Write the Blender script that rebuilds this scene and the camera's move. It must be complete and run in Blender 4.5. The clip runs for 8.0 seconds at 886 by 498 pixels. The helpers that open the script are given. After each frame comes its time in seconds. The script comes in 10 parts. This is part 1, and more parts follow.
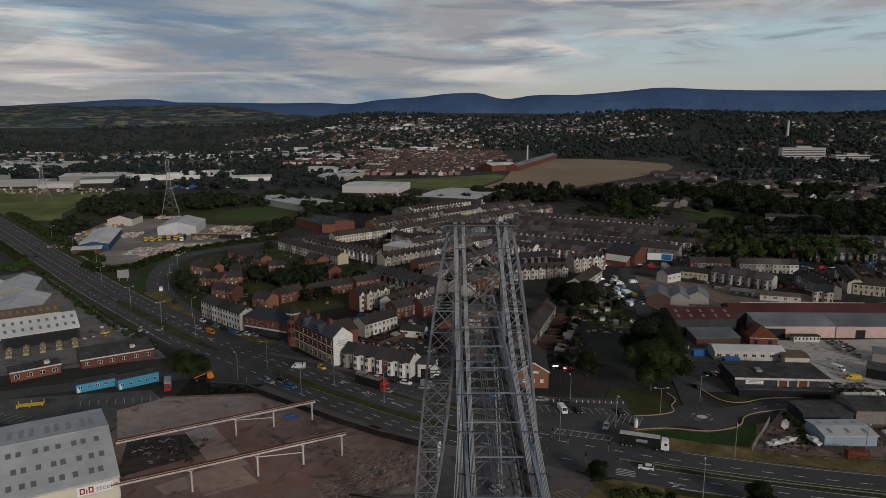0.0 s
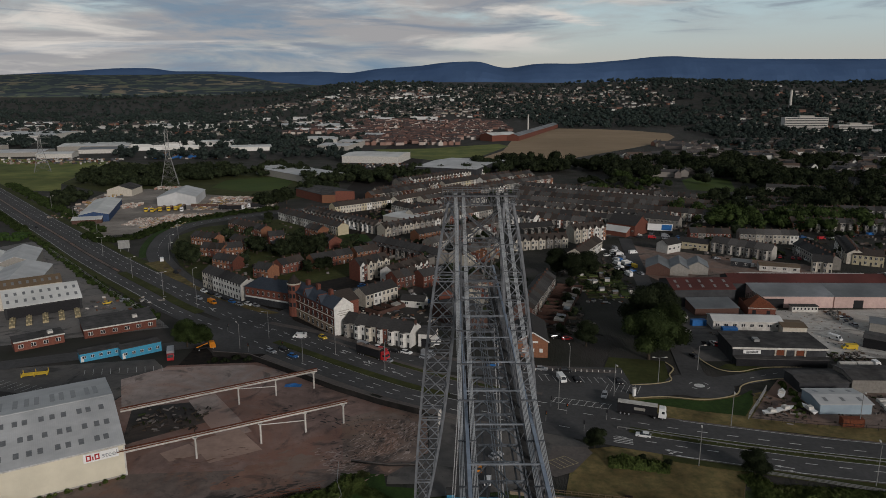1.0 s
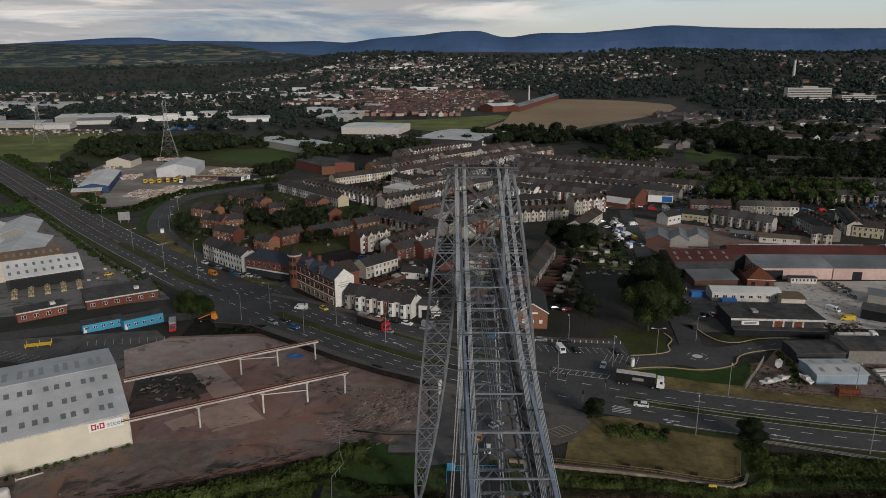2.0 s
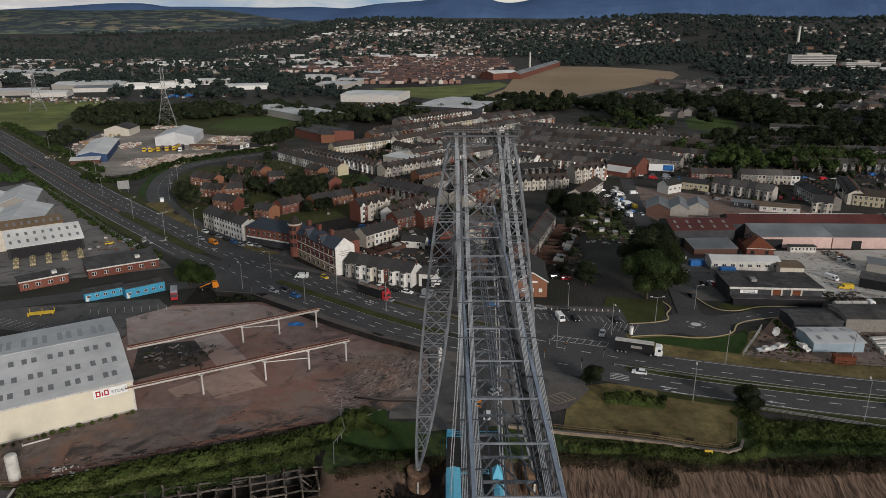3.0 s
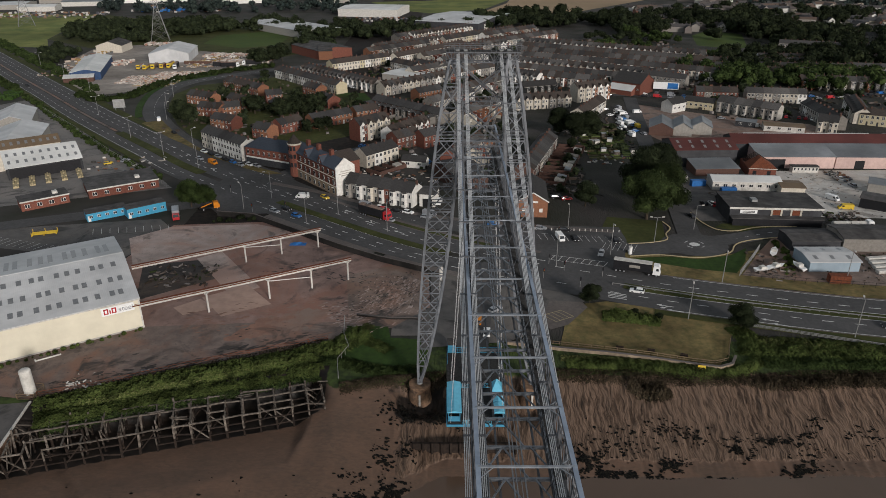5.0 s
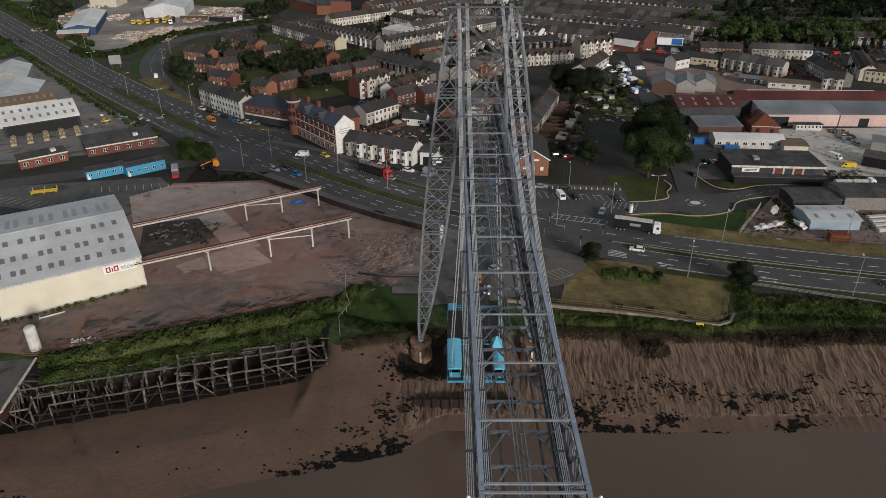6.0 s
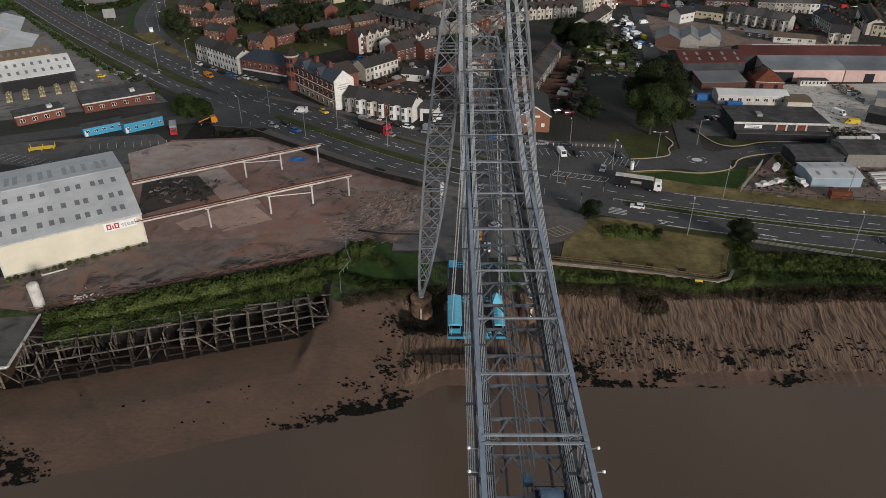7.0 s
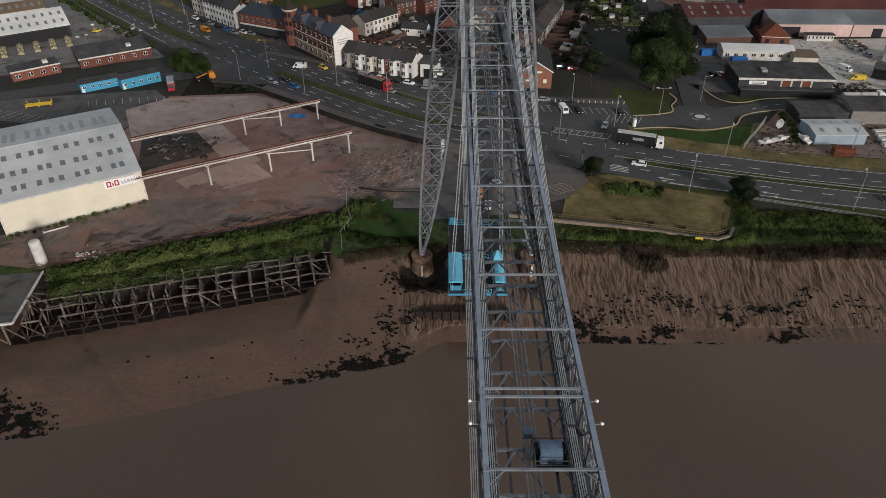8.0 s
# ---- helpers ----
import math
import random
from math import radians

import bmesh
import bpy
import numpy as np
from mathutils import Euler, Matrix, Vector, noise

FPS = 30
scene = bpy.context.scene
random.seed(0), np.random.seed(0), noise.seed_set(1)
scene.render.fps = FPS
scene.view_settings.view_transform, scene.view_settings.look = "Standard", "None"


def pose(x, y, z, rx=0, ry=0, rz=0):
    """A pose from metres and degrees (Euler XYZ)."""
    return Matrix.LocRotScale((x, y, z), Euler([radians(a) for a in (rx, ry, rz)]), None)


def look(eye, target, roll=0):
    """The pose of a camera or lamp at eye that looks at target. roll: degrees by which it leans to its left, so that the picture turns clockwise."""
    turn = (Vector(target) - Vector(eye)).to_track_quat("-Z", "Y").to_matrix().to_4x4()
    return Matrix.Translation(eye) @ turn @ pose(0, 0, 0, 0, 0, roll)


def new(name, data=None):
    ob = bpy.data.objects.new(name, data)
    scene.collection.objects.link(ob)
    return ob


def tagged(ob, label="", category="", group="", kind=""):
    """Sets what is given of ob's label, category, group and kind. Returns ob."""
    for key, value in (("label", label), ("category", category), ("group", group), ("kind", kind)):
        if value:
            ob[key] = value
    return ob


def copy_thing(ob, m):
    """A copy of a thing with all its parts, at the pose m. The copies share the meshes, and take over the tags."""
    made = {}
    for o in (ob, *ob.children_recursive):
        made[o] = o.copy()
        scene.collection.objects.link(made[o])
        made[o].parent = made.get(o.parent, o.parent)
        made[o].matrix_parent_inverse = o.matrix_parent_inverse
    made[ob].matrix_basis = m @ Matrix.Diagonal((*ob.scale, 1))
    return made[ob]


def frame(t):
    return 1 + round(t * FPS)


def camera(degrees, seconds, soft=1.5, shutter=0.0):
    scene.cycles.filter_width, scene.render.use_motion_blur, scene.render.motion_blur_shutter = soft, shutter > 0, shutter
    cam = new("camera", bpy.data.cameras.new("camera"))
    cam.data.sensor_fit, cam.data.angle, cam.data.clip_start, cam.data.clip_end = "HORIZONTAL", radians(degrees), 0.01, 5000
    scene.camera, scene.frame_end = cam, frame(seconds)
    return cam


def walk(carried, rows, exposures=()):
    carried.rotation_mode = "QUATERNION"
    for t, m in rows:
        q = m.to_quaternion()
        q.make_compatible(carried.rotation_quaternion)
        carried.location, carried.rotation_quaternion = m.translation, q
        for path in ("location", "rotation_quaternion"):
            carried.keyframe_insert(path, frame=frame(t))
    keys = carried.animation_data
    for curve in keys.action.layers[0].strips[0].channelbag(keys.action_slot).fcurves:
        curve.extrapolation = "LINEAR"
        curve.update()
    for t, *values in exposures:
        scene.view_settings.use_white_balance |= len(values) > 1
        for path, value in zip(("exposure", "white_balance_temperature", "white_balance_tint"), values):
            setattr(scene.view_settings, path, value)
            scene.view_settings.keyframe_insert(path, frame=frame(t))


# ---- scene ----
cam = camera(65.15, 8.0, soft=0.75)
PATH = [
    (0.0, 0.00, 0.00, 95.00, -10.60, 0.00),
    (0.5, -0.03, -0.19, 95.05, -11.80, 0.01),
    (1.0, -0.05, -0.38, 95.10, -13.04, 0.01),
    (1.5, -0.08, -0.56, 95.14, -14.22, 0.02),
    (3.0, -0.17, -1.07, 95.23, -17.94, 0.02),
    (3.5, -0.20, -1.22, 95.25, -19.47, 0.02),
    (4.0, -0.23, -1.37, 95.27, -21.11, 0.03),
    (4.5, -0.26, -1.52, 95.28, -22.80, 0.04),
    (6.0, -0.36, -1.91, 95.28, -27.90, 0.08),
    (6.5, -0.39, -2.03, 95.27, -29.65, 0.10),
    (7.0, -0.43, -2.14, 95.26, -31.39, 0.08),
    (7.5, -0.46, -2.25, 95.24, -33.13, 0.09),
    (8.0, -0.50, -2.35, 95.22, -34.85, 0.13),
]
EXPOSURES = [(0.0, 0.1), (1.5, 0.33), (3.0, 0.77), (4.5, 0.94), (8.0, 0.94)]
walk(cam, [(t, pose(x, y, z, 90 + p, 0, w)) for t, x, y, z, p, w in PATH], EXPOSURES)

# ---- world and sun ----
SUN_EL, SUN_AZ = 16.0, 150.0     # degrees; azimuth clockwise from +y
sky_world = bpy.data.worlds.new("sky")
scene.world = sky_world
sky_world.use_nodes = True


CLOUD_X, CLOUD_Z = 1.55, 0.2


def build_sky(w):
    nt = w.node_tree
    nt.nodes.clear()
    N, L = nt.nodes.new, nt.links.new
    out, bg = N("ShaderNodeOutputWorld"), N("ShaderNodeBackground")
    sky = N("ShaderNodeTexSky")
    sky.sky_type, sky.sun_disc = "NISHITA", False
    sky.sun_elevation, sky.sun_rotation = radians(SUN_EL), radians(SUN_AZ)
    sky.air_density, sky.dust_density = 1.0, 1.5
    co = N("ShaderNodeTexCoord")

    def layer(rot, scale, loc, freq, detail, lo, hi, distort=0.6):
        mp = N("ShaderNodeMapping")
        mp.inputs["Rotation"].default_value, mp.inputs["Scale"].default_value, mp.inputs["Location"].default_value = rot, scale, loc
        L(co.outputs["Generated"], mp.inputs[0])
        n = N("ShaderNodeTexNoise")
        n.inputs["Scale"].default_value, n.inputs["Detail"].default_value, n.inputs["Roughness"].default_value, n.inputs["Distortion"].default_value = freq, detail, 0.58, distort
        L(mp.outputs[0], n.inputs["Vector"])
        r = N("ShaderNodeMapRange"); r.interpolation_type = "SMOOTHSTEP"
        r.inputs["From Min"].default_value, r.inputs["From Max"].default_value = lo, hi
        L(n.outputs["Fac"], r.inputs["Value"])
        return r.outputs[0]

    def over(mask, a, colour):
        m = N("ShaderNodeMix"); m.data_type = "RGBA"
        L(mask, m.inputs["Factor"])
        L(a, m.inputs["A"])
        m.inputs["B"].default_value = (*colour, 1)
        return m.outputs["Result"]

    veil = N("ShaderNodeMix"); veil.data_type = "RGBA"; veil.inputs["Factor"].default_value = 0.72
    L(sky.outputs["Color"], veil.inputs["A"]); veil.inputs["B"].default_value = (4.6, 5.9, 6.5, 1)
    tilt = (0, 0.10, 0)
    sep = N("ShaderNodeSeparateXYZ"); L(co.outputs["Generated"], sep.inputs[0])

    def ramped(value, a, b, lo=0.0, hi=1.0):
        r = N("ShaderNodeMapRange"); r.interpolation_type = "SMOOTHSTEP"
        r.inputs["From Min"].default_value, r.inputs["From Max"].default_value, r.inputs["To Min"].default_value, r.inputs["To Max"].default_value = a, b, lo, hi
        L(value, r.inputs["Value"])
        return r.outputs[0]

    def times(a, b):
        m = N("ShaderNodeMath"); m.operation = "MULTIPLY"
        L(a, m.inputs[0]); L(b, m.inputs[1])
        return m.outputs[0]

    # the cloud deck's lower edge climbs towards the east, with clear sky below it
    lift = N("ShaderNodeMath"); lift.operation = "MULTIPLY_ADD"; lift.inputs[1].default_value = -0.10
    L(sep.outputs["X"], lift.inputs[0]); L(sep.outputs["Z"], lift.inputs[2])
    deck = ramped(lift.outputs[0], 0.022, 0.062)
    west = ramped(sep.outputs["X"], 0.16, -0.12)
    haze = ramped(sep.outputs["Z"], 0.115, 0.0, 0.0, 0.85)
    col = over(haze, veil.outputs["Result"], (4.75, 4.25, 3.7))
    col = over(times(layer(tilt, (1, 1, 5.5), (0.2, 0.0, 0.3), 2.4, 12, 0.36, 0.58), deck), col, (3.5, 3.45, 3.55))
    col = over(times(layer(tilt, (1, 1, 8), (3.1, 0.7, 0.0), 4.0, 12, 0.50, 0.68), deck), col, (6.7, 6.3, 5.9))
    col = over(times(layer(tilt, (1, 1, 7), (CLOUD_X, 0.0, CLOUD_Z), 2.6, 14, 0.47, 0.66), west), col, (1.75, 2.55, 3.45))
    col = over(times(layer(tilt, (1, 1, 9), (7.3, 2.0, 1.1), 4.6, 14, 0.50, 0.66), deck), col, (2.3, 2.65, 3.2))
    # the unseen sky overhead is dimmed against the bright horizon to lower ground fill
    fall = N("ShaderNodeMapRange"); fall.interpolation_type = "SMOOTHSTEP"
    fall.inputs["From Min"].default_value, fall.inputs["From Max"].default_value = 0.12, 0.7
    fall.inputs["To Min"].default_value, fall.inputs["To Max"].default_value = 1.0, 0.42
    L(sep.outputs["Z"], fall.inputs["Value"])
    dim = N("ShaderNodeVectorMath"); dim.operation = "SCALE"
    L(col, dim.inputs[0]); L(fall.outputs[0], dim.inputs["Scale"])
    col = dim.outputs[0]
    bg.inputs["Strength"].default_value = 0.085
    L(col, bg.inputs["Color"]); L(bg.outputs[0], out.inputs[0])


build_sky(sky_world)
sun = new("sun", bpy.data.lights.new("sun", "SUN"))
sun.data.energy, sun.data.angle, sun.data.color = 1.65, radians(10), (1.0, 0.93, 0.88)
sun.matrix_world = look((0, 0, 500), (0 - 400 * math.sin(radians(SUN_AZ)) * math.cos(radians(SUN_EL)),
                                      -400 * math.cos(radians(SUN_AZ)) * math.cos(radians(SUN_EL)),
                                      500 - 400 * math.sin(radians(SUN_EL))))

# ---- materials ----


def mat(name, a, b=None, scale=1.0, rough=0.85, bump=0.0, metal=0.0, rand=0.0, big=0.0, bigscale=0.05, stretch=(1, 1, 1), obj=False, spec=0.12, pos=(0.35, 0.65)):
    """Procedural surface: two colours by fine noise, a broad stain noise, and a lightness that differs from object to object."""
    m = bpy.data.materials.new(name)
    m.use_nodes = True
    nt = m.node_tree
    N, L = nt.nodes.new, nt.links.new
    bsdf = nt.nodes["Principled BSDF"]
    b = b or tuple(c * 0.75 for c in a)
    if obj:
        co = N("ShaderNodeTexCoord").outputs["Object"]
    else:
        co = N("ShaderNodeNewGeometry").outputs["Position"]
    mp = N("ShaderNodeMapping"); mp.inputs["Scale"].default_value = stretch
    L(co, mp.inputs[0])
    n = N("ShaderNodeTexNoise"); n.inputs["Scale"].default_value = scale; n.inputs["Detail"].default_value = 6; n.inputs["Roughness"].default_value = 0.65
    L(mp.outputs[0], n.inputs["Vector"])
    ramp = N("ShaderNodeValToRGB")
    ramp.color_ramp.elements[0].position, ramp.color_ramp.elements[1].position = pos
    ramp.color_ramp.elements[0].color, ramp.color_ramp.elements[1].color = (*a, 1), (*b, 1)
    L(n.outputs["Fac"], ramp.inputs[0])
    col = ramp.outputs["Color"]
    if big:
        n2 = N("ShaderNodeTexNoise"); n2.inputs["Scale"].default_value = bigscale; n2.inputs["Detail"].default_value = 4
        L(co, n2.inputs["Vector"])
        mr = N("ShaderNodeMapRange"); mr.inputs["From Min"].default_value, mr.inputs["From Max"].default_value = 0.3, 0.7
        mr.inputs["To Min"].default_value, mr.inputs["To Max"].default_value = 1 - big, 1 + big * 0.6
        L(n2.outputs["Fac"], mr.inputs["Value"])
        hs = N("ShaderNodeHueSaturation"); L(mr.outputs[0], hs.inputs["Value"]); L(col, hs.inputs["Color"]); col = hs.outputs["Color"]
    if rand:
        oi = N("ShaderNodeObjectInfo")
        mr = N("ShaderNodeMapRange"); mr.inputs["To Min"].default_value, mr.inputs["To Max"].default_value = 1 - rand, 1 + rand
        L(oi.outputs["Random"], mr.inputs["Value"])
        hs = N("ShaderNodeHueSaturation"); L(mr.outputs[0], hs.inputs["Value"]); L(col, hs.inputs["Color"]); col = hs.outputs["Color"]
    L(col, bsdf.inputs["Base Color"])
    bsdf.inputs["Roughness"].default_value, bsdf.inputs["Metallic"].default_value = rough, metal
    bsdf.inputs["Specular IOR Level"].default_value = spec
    if bump:
        bp = N("ShaderNodeBump"); bp.inputs["Strength"].default_value = 0.6; bp.inputs["Distance"].default_value = bump
        L(n.outputs["Fac"], bp.inputs["Height"]); L(bp.outputs[0], bsdf.inputs["Normal"])
    return m


def corrugated(name, a, b, pitch=0.45, rough=0.55, **kw):
    """A sheet-metal or fibre-cement covering with ribs that run down the slope (object x is along the eaves)."""
    m = mat(name, a, b, obj=True, rough=rough, **kw)
    nt = m.node_tree
    N, L = nt.nodes.new, nt.links.new
    co = N("ShaderNodeTexCoord")
    w = N("ShaderNodeTexWave"); w.inputs["Scale"].default_value = 2 * math.pi / (pitch * 20); w.bands_direction = "X"
    L(co.outputs["Object"], w.inputs["Vector"])
    bp = N("ShaderNodeBump"); bp.inputs["Strength"].default_value = 0.3; bp.inputs["Distance"].default_value = 0.02
    L(w.outputs["Fac"], bp.inputs["Height"]); L(bp.outputs[0], nt.nodes["Principled BSDF"].inputs["Normal"])
    return m


def speckled(name, cols, rough=0.9, spec=0.08):
    """One colour per separate piece of a mesh, drawn from a list."""
    m = bpy.data.materials.new(name)
    m.use_nodes = True
    nt = m.node_tree
    N, L = nt.nodes.new, nt.links.new
    g = N("ShaderNodeNewGeometry")
    r = N("ShaderNodeValToRGB"); r.color_ramp.interpolation = "CONSTANT"
    el = r.color_ramp.elements
    while len(el) < len(cols):
        el.new(0.5)
    for i, c in enumerate(cols):
        el[i].position, el[i].color = i / len(cols), (*c, 1)
    L(g.outputs["Random Per Island"], r.inputs[0])
    L(r.outputs["Color"], nt.nodes["Principled BSDF"].inputs["Base Color"])
    nt.nodes["Principled BSDF"].inputs["Roughness"].default_value = rough
    nt.nodes["Principled BSDF"].inputs["Specular IOR Level"].default_value = spec
    return m


def leafy(name, a, b, c):
    mean = [(p + q + r) / 3 for p, q, r in zip(a, b, c)]
    a, b, c = (tuple(0.55 * p + 0.45 * q for p, q in zip(k, mean)) for k in (a, b, c))
    m = speckled(name, [a, b, c, tuple((p + q) / 2 for p, q in zip(a, b)), b, tuple(p * 0.82 for p in a)], 0.85, 0.04)
    nt = m.node_tree
    N, L = nt.nodes.new, nt.links.new
    oi, mr, hs = N("ShaderNodeObjectInfo"), N("ShaderNodeMapRange"), N("ShaderNodeHueSaturation")
    mr.inputs["To Min"].default_value, mr.inputs["To Max"].default_value = 0.7, 1.25
    L(oi.outputs["Random"], mr.inputs["Value"])
    geo, tn, pr, mu = N("ShaderNodeNewGeometry"), N("ShaderNodeTexNoise"), N("ShaderNodeMapRange"), N("ShaderNodeMath")
    tn.inputs["Scale"].default_value, tn.inputs["Detail"].default_value = 0.28, 4
    L(geo.outputs["Position"], tn.inputs["Vector"]); L(tn.outputs["Fac"], pr.inputs["Value"])
    pr.inputs["From Min"].default_value, pr.inputs["From Max"].default_value, pr.inputs["To Min"].default_value, pr.inputs["To Max"].default_value = 0.36, 0.64, 0.5, 1.5
    mu.operation = "MULTIPLY"
    L(mr.outputs[0], mu.inputs[0]); L(pr.outputs[0], mu.inputs[1]); L(mu.outputs[0], hs.inputs["Value"])
    hu = N("ShaderNodeMapRange"); hu.inputs["To Min"].default_value, hu.inputs["To Max"].default_value = 0.507, 0.487
    L(tn.outputs["Fac"], hu.inputs["Value"]); L(hu.outputs[0], hs.inputs["Hue"])
    bs = nt.nodes["Principled BSDF"]
    L(bs.inputs["Base Color"].links[0].from_socket, hs.inputs["Color"]); L(hs.outputs["Color"], bs.inputs["Base Color"])
    return m


def stained(name, base, second, wash, stain, spec=0.35):
    """Old concrete: two greys, a coloured wash in broad patches, dark ragged stains and fine grit."""
    m = bpy.data.materials.new(name)
    m.use_nodes = True
    nt = m.node_tree
    N, L = nt.nodes.new, nt.links.new
    bs = nt.nodes["Principled BSDF"]
    pos = N("ShaderNodeNewGeometry").outputs["Position"]

    def tex(scale, detail, lo, hi, distort=0.0):
        n = N("ShaderNodeTexNoise")
        n.inputs["Scale"].default_value, n.inputs["Detail"].default_value, n.inputs["Distortion"].default_value, n.inputs["Roughness"].default_value = scale, detail, distort, 0.62
        L(pos, n.inputs["Vector"])
        r = N("ShaderNodeMapRange"); r.inputs["From Min"].default_value, r.inputs["From Max"].default_value = lo, hi
        L(n.outputs["Fac"], r.inputs["Value"])
        return r.outputs[0]

    def over(mask, a, c):
        x = N("ShaderNodeMix"); x.data_type = "RGBA"
        L(mask, x.inputs["Factor"]); L(a, x.inputs["A"]); x.inputs["B"].default_value = (*c, 1)
        return x.outputs["Result"]

    first = N("ShaderNodeRGB"); first.outputs[0].default_value = (*base, 1)
    col = over(tex(0.25, 8, 0.38, 0.62), first.outputs[0], second)
    col = over(tex(0.035, 6, 0.47, 0.60, 1.2), col, wash)
    col = over(tex(0.06, 9, 0.54, 0.66, 2.0), col, stain)
    col = over(tex(1.8, 4, 0.60, 0.72), col, tuple(c * 0.6 for c in second))
    L(col, bs.inputs["Base Color"])
    bs.inputs["Roughness"].default_value, bs.inputs["Specular IOR Level"].default_value = 0.8, spec
    return m


